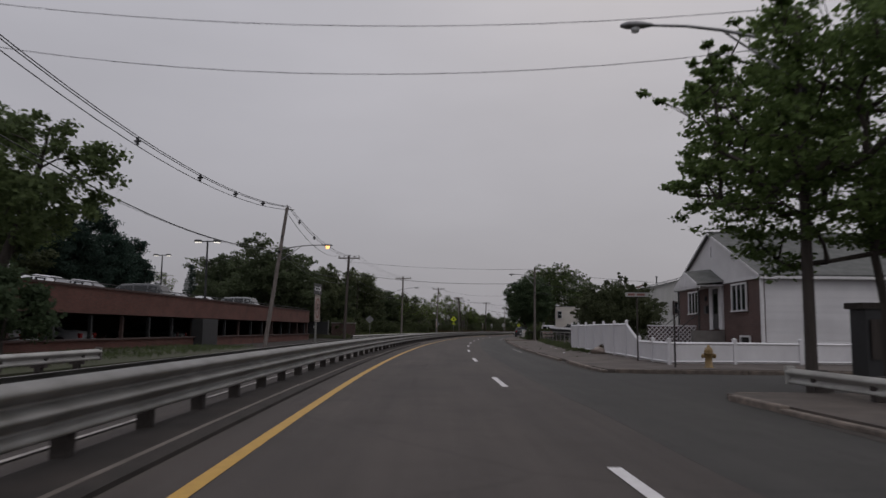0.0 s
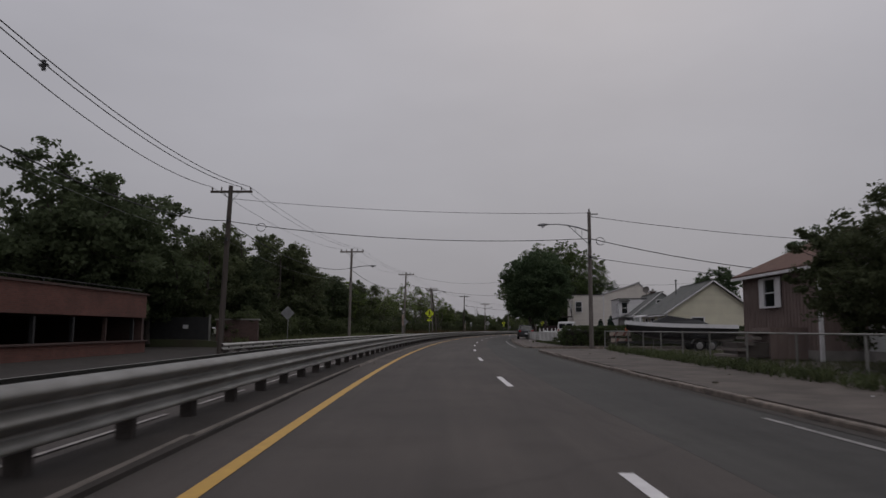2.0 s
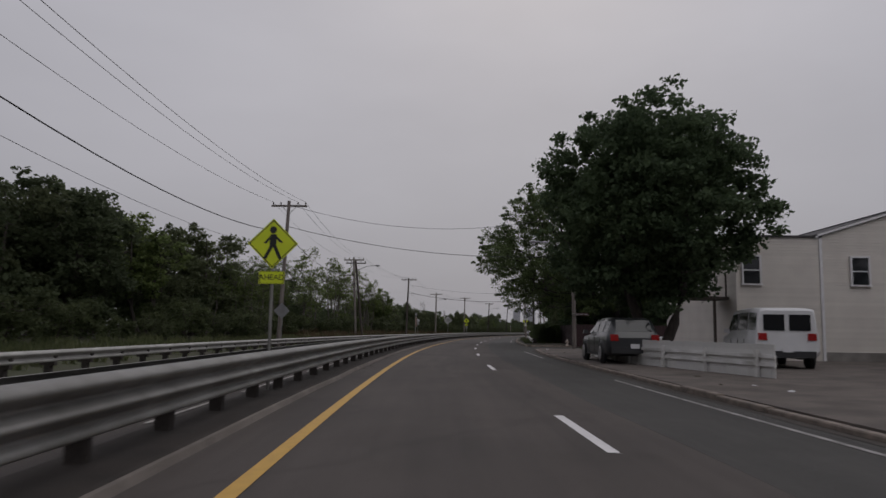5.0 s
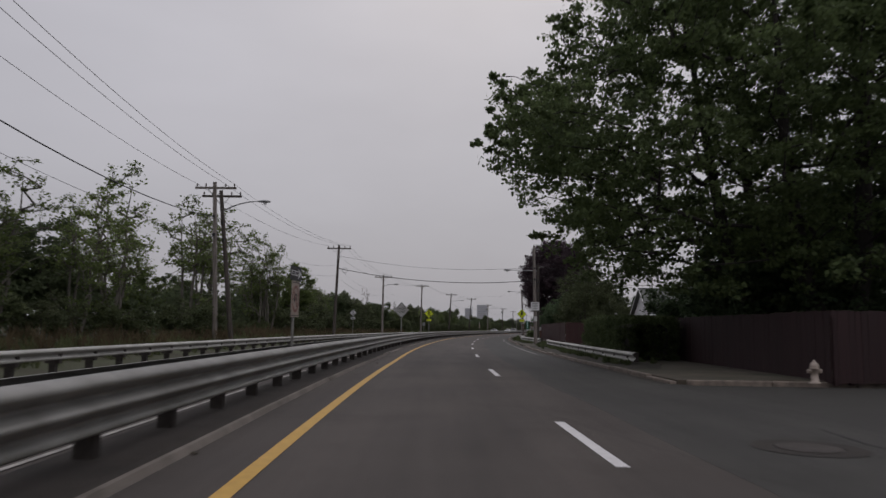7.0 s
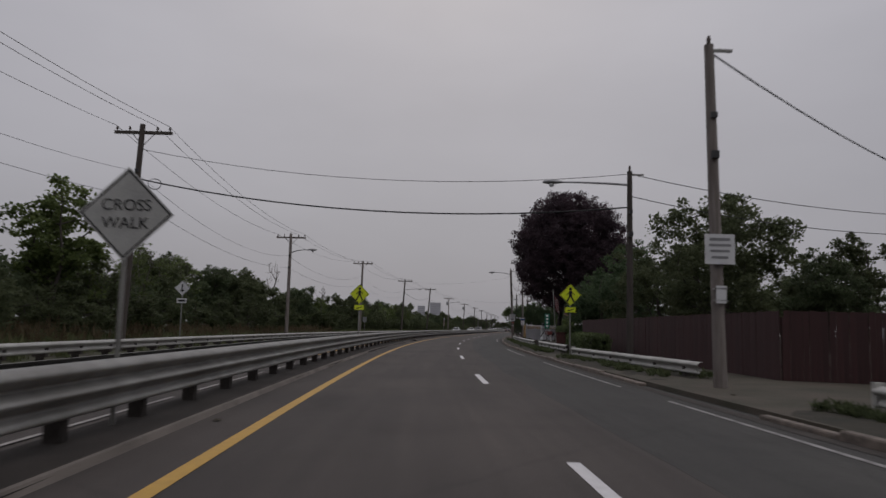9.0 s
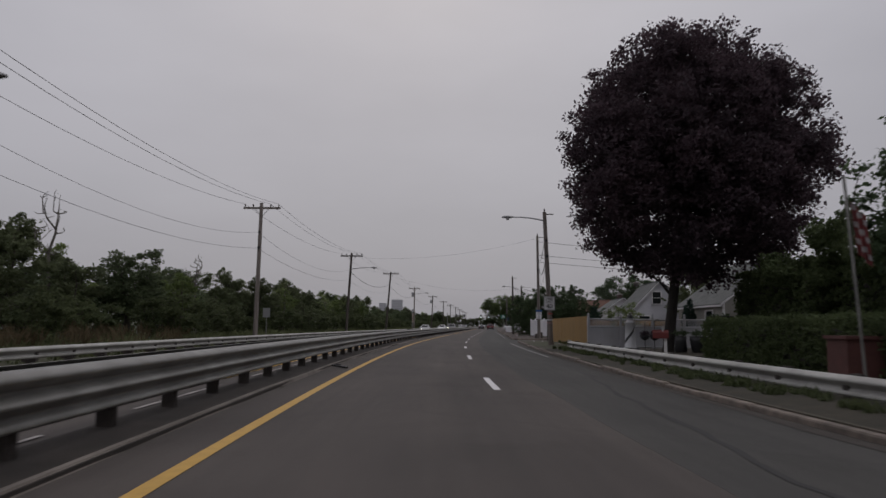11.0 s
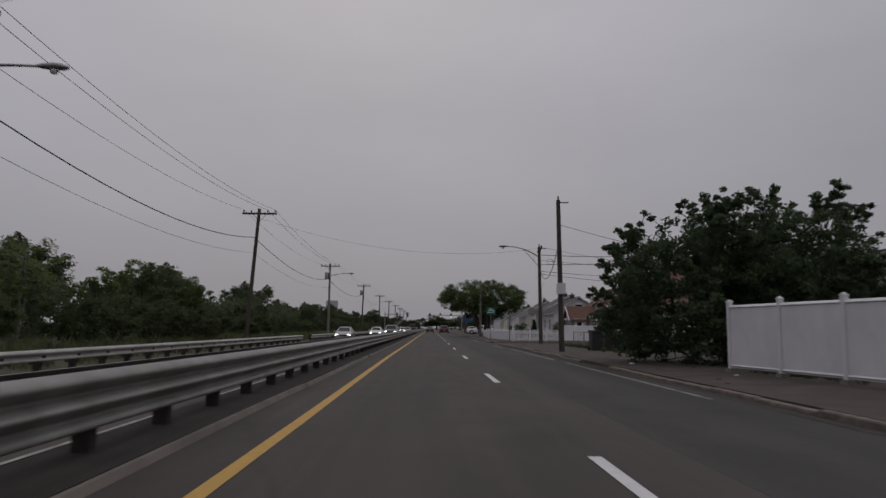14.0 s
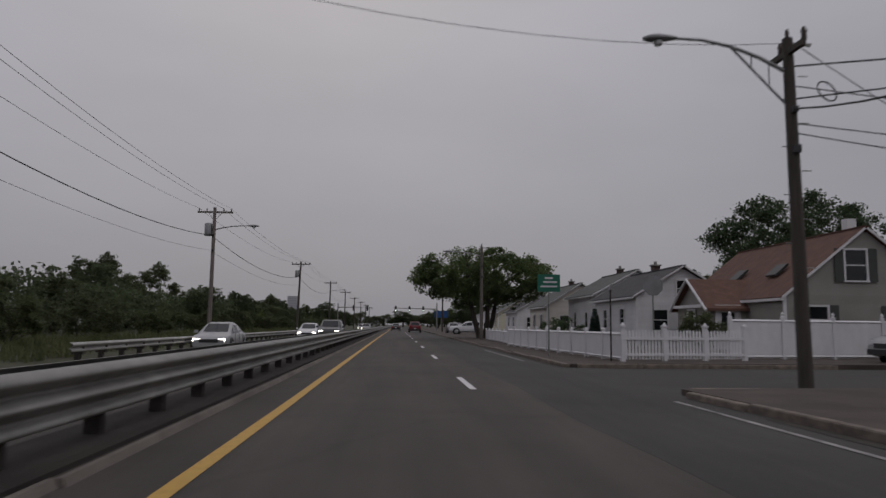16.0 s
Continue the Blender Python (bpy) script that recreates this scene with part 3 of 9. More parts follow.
THRIE, LOWBEAM = beam_mesh(2, 0.31, 0.79, 0.125, 3.81), beam_mesh(1, 0.22, 0.52, 0.12, 3.81)
post = Mb()
post.box((0, 0, 0.35), (0.16, 0.15, 0.75)).box((0.13, 0, 0.50), (0.11, 0.14, 0.36)).box((-0.13, 0, 0.50), (0.11, 0.14, 0.36))
POST = post.mesh("post")
rail = thing("guard_rail", at(0, -4.6), "dull galvanised triple-corrugated guard rail on dark posts along the median", "guard rail")
inv = rail.matrix_world.inverted()
s, i = -24.0, 0
while s < 700:
    o = -4.66 + med(s)
    if s < 430:
        for side in (-1, 1):
            q = [P(e, -4.66 + med(e) + 0.20 * side, 0) for e in (s, s + 3.81)][::side]
            d = q[1] - q[0]
            m = Matrix.Translation(q[0]) @ Matrix.Rotation(math.atan2(-d.x, d.y), 4, "Z") @ Matrix.Diagonal((1, d.length / 3.81, 1, 1))
            part("rail_section", THRIE, GALV, rail, m=inv @ m)
        for d in (0.2, 2.1):
            part("post", POST, RUSTPOST, rail, m=inv @ at(s + d, o, rng.uniform(-0.03, 0.02), rng.uniform(-4, 4)))
    s += 3.81
    i += 1
far = Mb()
far.sweep([(-4.40, 0.27), (-4.33, 0.35), (-4.40, 0.52), (-4.33, 0.70), (-4.40, 0.78), (-4.52, 0.78), (-4.52, 0.27)], 430, 700, 4.0)
part("far_rail", far, GALV, rail, m=inv)


def side_rail(label, runs, beam, flip=False, post_z=0.0, steel=GALV):
    """A single guard rail through (s, o) corners, with posts behind."""
    (s0, o0), (s1, o1) = runs[0], runs[-1]
    r = thing("guard_rail", at(s0, o0), label, "guard rail")
    iv = r.matrix_world.inverted()
    for (sa, oa), (sb, ob) in zip(runs, runs[1:]):
        n = max(1, round((sb - sa) / 3.81))
        for i in range(n):
            q = [P(sa + (sb - sa) * j / n, oa + (ob - oa) * j / n) for j in (i, i + 1)]
            d = q[1] - q[0]
            a = math.atan2(-d.x, d.y)
            if flip:
                m = Matrix.Translation(q[1]) @ Matrix.Rotation(a + math.pi, 4, "Z")
            else:
                m = Matrix.Translation(q[0]) @ Matrix.Rotation(a, 4, "Z")
            part("rail_section", beam, steel, r, m=iv @ m @ Matrix.Diagonal((1, d.length / 3.81, 1, 1)))
            for u in (0.25, 0.75):
                pm = Matrix.Translation(q[0].lerp(q[1], u)) @ Matrix.Rotation(a, 4, "Z") @ Matrix.Translation(((0.14 if flip else -0.14), 0, post_z))
                part("post", POST, RUSTPOST, r, m=iv @ pm)
    e = Mb().box((0, 0, 0.54 + post_z * 0.8), (0.16, 0.10, 0.36))
    part("end_shoe", e, steel, r, m=iv @ at(s1, o1))
    return r


side_rail("galvanised guard rail at the side street corner", [(-30, 5.75), (14.6, 5.6)], LOWBEAM, True, -0.19, GALVPALE)
side_rail("pale guard rail in front of the picket fence", [(157, 4.75), (170, 5.0), (183.5, 5.15)], LOWBEAM, True, -0.19, GALVPALE)
side_rail("short pale guard rail beside the brown fence", [(190.6, 5.3), (202.4, 4.45)], LOWBEAM, True, -0.19, GALVPALE)
side_rail("short pale guard rail by the crossing", [(207, 5.0), (217, 4.9)], LOWBEAM, True, -0.19, GALVPALE)
side_rail("long pale guard rail beside the hedge", [(219.5, 4.85), (236, 4.75), (245.4, 4.7)], LOWBEAM, True, -0.19, GALVPALE)
SOIL = mat("dark_bank_soil", (0.044, 0.036, 0.024), (0.018, 0.018, 0.011), rough=0.97, scale=2.2, bump=0.9, fine=24)


def bank(s0, s1, rail_o, top, earth=SOIL, what="dark bare soil bank between kerb and guard rail"):
    """Dark soil rising from the kerb to the foot of a rail, falling off behind it."""
    n = int((s1 - s0) / 1.2)
    v = []
    for i in range(n + 1):
        s = s0 + (s1 - s0) * i / n
        k, e = kerb_o(s) + 0.16, min(1.0, i / 3, (n - i) / 3)
        for u, z in ((0.0, 0.10), (0.3, 0.13), (0.7, 0.10 + 0.8 * (top - 0.10)), (1.0, top), (1.25, top + 0.02), (2.2, 0.11)):
            o = k + (rail_o(s) - k) * u
            v.append(P(s, o, 0.10 + (z - 0.10) * e + 0.06 * noise.noise(Vector((s * 0.9, o * 2.1, 0.0))) * min(1.0, u * 3)))
    structure("soil_bank", Mb().add(v, [(i * 6 + j, i * 6 + j + 1, i * 6 + j + 7, i * 6 + j + 6) for i in range(n) for j in range(5)], True), earth, what, "ground")


bank(155, 184.5, lambda s: float(np.interp(s, [157, 170, 183.5], [4.75, 5.0, 5.15])), 0.18)
bank(190, 203, lambda s: float(np.interp(s, [190.6, 202.4], [5.3, 4.45])), 0.17)
bank(206, 247, lambda s: float(np.interp(s, [207, 219.5, 236, 247], [5.0, 4.85, 4.75, 4.7])), 0.17)
bank(247.2, 263.2, lambda s: 4.95, 0.15, GRASSGROUND, "thin worn grass verge between kerb and yellow fence")
side_rail("low weathered guard rail on the far verge", [(-40, -11.3), (21.5, -11.4)], LOWBEAM, False, -0.2, GALVDARK)
side_rail("low weathered guard rail on the far verge", [(69.6, -11.5), (150, -11.5), (230, -11.5), (328.8, -11.6)], LOWBEAM, False, -0.2, GALVDARK)
side_rail("low weathered guard rail on the far verge", [(333.0, -11.6), (420, -11.5)], LOWBEAM, False, -0.2, GALVDARK)


# ---- poles, lamps and wires ----
def lamp(parent, base, tip, lit=None, truss=False, metal=LAMPMETAL):
    """A bracket arm from base to tip, with a cobra-head lamp."""
    b, t = Vector(base), Vector(tip)
    d = t - b
    pts = [b + Vector((d.x * u, d.y * u, d.z * (1 - (1 - u) ** 2))) for u in (0, 0.25, 0.5, 0.75, 1)]
    arm = part("lamp_arm", Mb().tube(pts, [0.045, 0.042, 0.038, 0.034, 0.03], 7), metal, parent)
    if truss:
        low = b - Vector((0, 0, 0.75))
        part("arm_brace", Mb().tube([low, pts[2] - Vector((0, 0, 0.02))], 0.025, 6), metal, parent)
        for u in (0.35, 0.65):
            q = low.lerp(pts[2], u)
            part("brace_strut", Mb().tube([q, b.lerp(pts[2], u) + Vector((0, 0, 0.06))], 0.015, 5), metal, parent)
    h = Vector((d.x, d.y, 0)).normalized()
    rot = Matrix.Rotation(math.atan2(h.y, h.x), 4, "Z")
    head = Mb()
    rings = [(-0.05, 0.05, 0.04), (0.12, 0.10, 0.075), (0.32, 0.15, 0.10), (0.52, 0.13, 0.085), (0.66, 0.05, 0.04)]
    v = [rot @ Vector((x, w * math.cos(a), (hh if math.sin(a) > 0 else hh * 0.7) * math.sin(a))) + t for x, w, hh in rings for a in [2 * math.pi * k / 10 for k in range(10)]]
    head.add(v, [(i * 10 + k, i * 10 + (k + 1) % 10, (i + 1) * 10 + (k + 1) % 10, (i + 1) * 10 + k) for i in range(4) for k in range(10)], True)
    head.add(v[:10], [tuple(reversed(range(10)))]).add(v[-10:], [tuple(range(10))])
    hd = part("lamp_head", head, metal, parent)
    k = 1.5 if lit else 1.0
    lens = Mb().lathe([(0.09 * k, -0.06), (0.10 * k, -0.09), (0.075 * k, -0.15 * k), (0.03, -0.17 * k)], 10, t + rot @ Vector((0.34, 0, 0)))
    part("lens", lens, lit or SIGNWHITE, hd, "glowing orange sodium lens" if lit else "unlit frosted lens")
    return arm


POLES = {}


def pole(key, s, o, top, lean=0.0, dark=False, arms=1, lamp_to=None, lit=None, truss=False, z0=0.0, can=False, label="", r=0.15, fore=0.0):
    th = thing("utility_pole", at(s, o, z0), label or ("tall dark wooden utility pole" if dark else "tall weathered wooden utility pole"), "utility pole", "utility poles along the road")
    h = top - z0
    wood = POLEDARK if dark else POLEWOOD
    pt = lambda z: Vector((lean * z / h, fore * z / h, z))
    part("shaft", Mb().tube([pt(-0.3), pt(h * 0.5), pt(h)], [r, r * 0.85, r * 0.7], 12), wood, th)
    for k in range(arms):
        z = h - 0.3 - 0.75 * k
        c = pt(z)
        part("crossarm", Mb().box(c + Vector((0, 0.14, 0)), (2.3, 0.10, 0.12)), wood, th)
        for d in (-0.45, 0.45):
            part("arm_brace", Mb().tube([c + Vector((d, 0.15, -0.03)), c + Vector((0, 0.13, -0.55))], 0.018, 5), GALV, th)
        for d in (-1.05, -0.55, 0.55, 1.05):
            part("insulator", Mb().lathe([(0.02, 0.0), (0.03, 0.06), (0.06, 0.08), (0.035, 0.12), (0.05, 0.15), (0.02, 0.2)], 8, c + Vector((d, 0.14, 0.06))), PORCELAIN, th)
    if not arms:
        part("top_pin", Mb().lathe([(0.03, 0), (0.05, 0.1), (0.03, 0.2)], 8, pt(h)), PORCELAIN, th)
        part("side_bracket", Mb().box(pt(h - 0.12) + Vector((0.25, 0, 0)), (0.5, 0.06, 0.06)), GALV, th)
    if lamp_to:
        dx, dz, lz = lamp_to[:3]
        lamp(th, pt(lz - z0), pt(lz - z0) + Vector((dx, lamp_to[3] if len(lamp_to) > 3 else 0.3, dz)), lit, truss)
    if can:
        part("transformer", Mb().lathe([(0.05, -0.02), (0.24, 0), (0.25, 0.1), (0.25, 0.75), (0.2, 0.83), (0.08, 0.86)], 14, pt(h - 1.9) + Vector((-0.36, 0, 0))), LAMPMETAL, th, "grey transformer can")
    # cable clamps and a tag
    part("cable_clamp", Mb().box(pt(h * 0.67) + Vector((0, -0.15, 0)), (0.14, 0.10, 0.16)), PLASTIC, th)
    part("cable_clamp", Mb().box(pt(h * 0.785) + Vector((0, -0.15, 0)), (0.12, 0.10, 0.12)), PLASTIC, th)
    POLES[key] = (s, o, z0, h, lean, fore)
    return th


def on(key, z, dx=0.0):
    """A point at height z over the road on a pole, dx beside it."""
    s, o, z0, h, lean, fore = POLES[key]
    return at(s, o, z0) @ Vector((lean * (z - z0) / h + dx, fore * (z - z0) / h, z - z0))


def wire(a, b, sag=0.5, r=0.012, material=None, label="thin power wire between poles", name="power_line"):
    a, b = Vector(a), Vector(b)
    n = 14
    pts = [a.lerp(b, i / n) - Vector((0, 0, sag * 4 * (i / n) * (1 - i / n))) for i in range(n + 1)]
    ob = part(name, Mb().tube(pts, r, 5, caps=False), material or WIREGREY)
    return tagged(ob, label, "cable")


pole("Z", 17, -13.1, 9.2, z0=0.0, arms=0)
pole("A", 46.6, -13.1, 9.2, lean=0.85, fore=1.1, arms=0, lamp_to=(2.75, 0.35, 6.35), lit=SODIUM, truss=True, label="leaning weathered utility pole carrying a lit orange street lamp")
pole("B", 75.4, -13.55, 8.9, lean=0.3, arms=1, dark=True, r=0.17)
pole("C", 105.7, -12.3, 8.9, lean=0.15, arms=1, lamp_to=(1.7, 0.25, 7.0), z0=0.0)
pole("D", 139.2, -12.4, 9.25, lean=0.35, arms=1, z0=0.0)
pole("E", 173.0, -14.1, 9.1, lean=-0.45, arms=1, z0=0.1)
pole("W", 174.2, -13.6, 8.85, lean=-1.0, dark=True, arms=1, lamp_to=(2.0, 0.65, 7.65), z0=0.1, label="leaning dark utility pole with an unlit street lamp")
pole("F", 201.3, -13.2, 8.9, lean=0.25, dark=True, arms=1, z0=0.1)
pole("G", 228.2, -13.3, 8.1, lean=0.0, arms=1, lamp_to=(1.35, 0.3, 6.6), z0=0.1)
pole("H", 255.9, -12.8, 8.6, lean=0.1, arms=1, z0=0.1)
pole("I", 286.6, -13.0, 8.6, lean=0.4, dark=True, arms=1, lamp_to=(2.1, 0.2, 6.9), z0=0.1)
pole("J", 318.6, -13.5, 9.0, lean=0.6, dark=True, arms=1, z0=0.1)
pole("K", 357.8, -13.6, 8.8, lean=0.05, arms=1, lamp_to=(2.2, 0.35, 7.3), can=True, z0=0.1)
pole("L", 399.4, -13.6, 8.8, lean=0.3, dark=True, arms=1, can=True, z0=0.1)
for n, s in enumerate((440, 478, 515, 552, 590, 628)):
    pole("M%d" % n, s, -13.4, 8.8, lean=0.1, dark=True, arms=1, lamp_to=(2.2, 0.3, 7.0) if n % 2 == 0 else None, z0=0.1)
chain = ["Z", "A", "B", "C", "D", "E", "F", "G", "H", "I", "J", "K", "L", "M0", "M1", "M2", "M3", "M4", "M5"]
for a, b in zip(chain, chain[1:]):
    ta, tb = POLES[a][2] + POLES[a][3], POLES[b][2] + POLES[b][3]
    fa, fb = a in "ZA", b in "ZA"
    for d in (-1.05, 0.55, 1.05):
        da, db = 0.12 * d if fa else d, 0.12 * d if fb else d
        wire(on(a, ta - (0.5 if a == "Z" else 0) + (0.1 * d if fa else -0.06), da), on(b, tb + (0.1 * d if fb else -0.06), db), 1.0 if a in "ZA" else 0.6, 0.017 if a in "ZA" else 0.010, WIRE if a in "ZA" else WIREGREY)
    wire(on(a, POLES[a][2] + POLES[a][3] * 0.67, -0.15), on(b, POLES[b][2] + POLES[b][3] * 0.67, -0.15), 0.7, 0.009)
    wire(on(a, POLES[a][2] + POLES[a][3] * (0.70 if a in "ZA" else 0.785), -0.15), on(b, POLES[b][2] + POLES[b][3] * (0.70 if b in "ZA" else 0.785), -0.15), 0.95, 0.008 if a in "EFGH" else 0.022, WIREGREY if a in "EFGH" else WIRE, "black telephone cable between poles", "telephone_cable")
for u in (0.3, 0.5, 0.66, 0.82):
    c = on("Z", 8.7).lerp(on("A", 9.2), u) - Vector((0, 0, 1.0 * 4 * u * (1 - u)))
    tagged(part("cable_spacer", Mb().box(c, (0.10, 0.06, 0.30)).box(c, (0.26, 0.05, 0.07)), PLASTIC), "black spacer clip holding the power wires apart", "cable fitting")
for u in (0.12, 0.3):
    c = on("A", 9.2, 0.06).lerp(on("B", 8.84, 0.55), u) - Vector((0, 0, 1.0 * 4 * u * (1 - u)))
    tagged(part("cable_spacer", Mb().box(c, (0.10, 0.06, 0.30)).box(c, (0.26, 0.05, 0.07)), PLASTIC), "black spacer clip holding the power wires apart", "cable fitting")

pole("r0", 15.0, 6.25, 8.1, arms=0, dark=True, lamp_to=(-3.1, 0.6, 7.35), truss=True, r=0.125)
pole("r1", 77.5, 6.42, 7.75, arms=0, lamp_to=(-2.15, 0.6, 6.65, 1.4), truss=True, label="slim weathered utility pole with a street lamp over the road", r=0.13)
pole("r2", 140.8, 6.3, 8.9, lean=-0.1, arms=0, lamp_to=(-2.15, 0.6, 6.4), label="weathered utility pole with an aluminium street lamp", r=0.14)
pole("r3", 188.0, 4.7, 7.35, lean=-0.15, arms=0, r=0.14)
pole("r4", 198.5, 5.7, 6.9, arms=0, lamp_to=(-2.4, 0.1, 6.4), dark=True, r=0.13)
pole("r5", 252.6, 4.75, 7.6, lean=-0.35, arms=0, lamp_to=(-1.75, 0.25, 7.1), label="weathered street lamp pole carrying a speed limit sign", r=0.15)
pole("r6", 275.75, 6.12, 9.1, lean=-0.13, arms=0, r=0.14)
pole("r7", 305.1, 4.85, 7.4, lean=-0.12, arms=0, dark=True, r=0.14)
R8T = pole("r8", 323.6, 6.7, 7.2, lean=-0.1, arms=0, dark=True, lamp_to=(-2.3, 0.8, 6.45), truss=True, label="dark utility pole with a street lamp and climbing steps", r=0.15)
R8 = at(323.6, 6.7)
for k in range(9):
    z = 2.4 + 0.5 * k
    part("pole_step", Mb().tube([R8 @ Vector((0.1 * (-1) ** k, 0, z)), R8 @ Vector((0.3 * (-1) ** k, 0, z))], 0.012, 5), GALV, R8T, m=R8T.matrix_world.inverted())
for y in (-0.45, 0.45):
    part("insulator", Mb().lathe([(0.03, -0.12), (0.06, -0.05), (0.05, 0.05), (0.07, 0.1), (0.03, 0.2)], 8, R8 @ Vector((0.0, y, 7.08))), PORCELAIN, R8T, m=R8T.matrix_world.inverted())
part("crossarm", Mb().box((0, 0, 0), (0.1, 1.2, 0.12)), POLEDARK, R8T, m=Matrix.Translation((-0.1, 0.0, 6.9)))
pole("r9", 366, 5.2, 7.4, arms=0, lamp_to=(-2.3, 0.4, 6.6))
pole("r10", 430, 6.2, 8.2, arms=1, dark=True)
pole("back0", 205, 26, 7.5, arms=1, dark=True)


def cross(a, za, b, zb, sag, r=0.016, m=None):
    return wire(on(a, za), on(b, zb), sag, r, m or WIRE, "overhead wire crossing above the road", "overhead_wire")


def drop(a, za, s, o, z, sag, r=0.016):
    wire(on(a, za), P(s, o, z), sag, r, WIRE, "service wire to the houses", "overhead_wire")


cross("Z", 9.05, "r0", 8.3, 0.55, 0.009, WIREGREY)
cross("Z", 8.0, "r0", 7.45, 0.75, 0.009, WIREGREY)
cross("B", 8.2, "r1", 7.7, 0.3, 0.013, WIREGREY)
B_WIRE = cross("B", 6.95, "r1", 6.25, 0.5, 0.02)
drop("r1", 7.5, 84, 34, 6.6, 0.5)
drop("r1", 6.25, 92, 32, 5.2, 0.7, 0.026)
drop("r1", 5.2, 90, 34, 4.6, 0.6)
cross("D", 9.0, "r2", 8.8, 1.25, 0.013, WIREGREY)
cross("D", 7.6, "r2", 6.1, 0.75, 0.018)
drop("r2", 8.8, 146, 30, 8.0, 0.8)
cross("F", 7.9, "r4", 6.8, 0.7, 0.012, WIREGREY)
cross("F", 6.7, "r4", 5.6, 0.7, 0.028)
drop("r4", 6.8, 206, 26, 7.0, 0.6)
drop("r4", 6.0, 206, 26, 6.3, 0.7)
drop("r3", 7.2, 205, 26, 7.2, 0.9, 0.02)
cross("I", 8.2, "r6", 8.9, 0.8, 0.006, WIREGREY)
for z0_, z1_, sg, rr in ((6.5, 7.55, 1.1, 0.016), (5.25, 7.1, 1.3, 0.028), (5.2, 6.9, 1.9, 0.010)):
    wire(on("r5", z0_), on("r6", z1_), sg, rr, WIRE, "sagging cable between roadside poles", "telephone_cable")
drop("r6", 8.6, 282, 40, 7.6, 0.5)
drop("r6", 7.4, 276, 42, 6.0, 0.5, 0.016)
drop("r6", 6.8, 274, 40, 5.4, 0.5, 0.016)
drop("r7", 6.2, 312, 22, 4.6, 0.5, 0.012)
wire(on("r7", 5.4), on("r8", 5.7), 1.3, 0.02, WIRE, "slack cable between roadside poles", "telephone_cable")
cross("J", 8.4, "r8", 7.1, 1.2, 0.007, WIREGREY)
for z, oo in ((6.2, 40), (5.4, 42), (5.2, 30)):
    drop("r8", z, 326, oo, z - 0.9, 0.4, 0.014)
drop("r8", 5.9, 300, 34, 8.5, 1.2, 0.018)
drop("r8", 6.6, 304, 36, 9.2, 1.5, 0.02)
drop("r8", 7.2, 350, 44, 6.0, 0.5, 0.012)


def coil(key, z, dx, d, held=None):
    s, o, z0, h, lean, fore = POLES[key]
    c = on(key, z, dx)
    pts = [c + Vector((0.24 * math.cos(a) * d, 0.05 * math.sin(a), 0.22 * math.sin(a))) for a in [2 * math.pi * k / 16 for k in range(17)]]
    if held:
        return part("cable_coil", Mb().tube(pts, 0.018, 5), WIRE, held)
    tagged(part("cable_coil", Mb().tube(pts, 0.018, 5), WIRE), "spare loop of black cable hanging by the pole", "cable")


coil("B", 6.62, 1.8, 1.0, B_WIRE)
coil("r1", 6.1, 0.6, 1.0)
coil("F", 6.5, 0.7, 1.0)
coil("r6", 7.3, 0.5, 1.0)
coil("r8", 6.1, 0.8, 1.2)


# ---- trees ----
def leaves(name, centres, spread, per, size, seed, drop_=0.0, wide=0.33, flat=0.75, level=0.0):
    """A mesh of many small leaves, scattered in clumps; level turns their faces upwards."""
    r = np.random.RandomState(seed)
    c = np.repeat(np.asarray(centres, float), per, axis=0)
    sp = np.repeat(np.asarray(spread, float), per)[:, None]
    n = len(c)
    d = r.normal(size=(n, 3))
    d /= np.linalg.norm(d, axis=1)[:, None]
    p = c + d * sp * (r.rand(n, 1) ** 0.6) * np.array([1, 1, flat])
    u = r.normal(size=(n, 3))
    u[:, 2] -= drop_
    if level:
        f = r.normal(size=(n, 3)) + np.array([0, 0, level])
        u = np.cross(f, u)
    u /= np.linalg.norm(u, axis=1)[:, None] + 1e-9
    w = np.cross(f if level else r.normal(size=(n, 3)), u)
    w /= np.linalg.norm(w, axis=1)[:, None] + 1e-9
    ln = size * (0.65 + 0.7 * r.rand(n, 1))
    v = np.stack([p - u * ln * 0.5, p + w * ln * wide, p + u * ln * 0.5, p - w * ln * wide], 1).reshape(-1, 3)
    me = bpy.data.meshes.new(name)
    me.vertices.add(4 * n)
    me.vertices.foreach_set("co", v.astype(np.float32).ravel())
    me.loops.add(4 * n)
    me.loops.foreach_set("vertex_index", np.arange(4 * n, dtype=np.int32))
    me.polygons.add(n)
    me.polygons.foreach_set("loop_start", np.arange(0, 4 * n, 4, dtype=np.int32))
    me.polygons.foreach_set("loop_total", np.full(n, 4, dtype=np.int32))
    me.update(calc_edges=True)
    return me


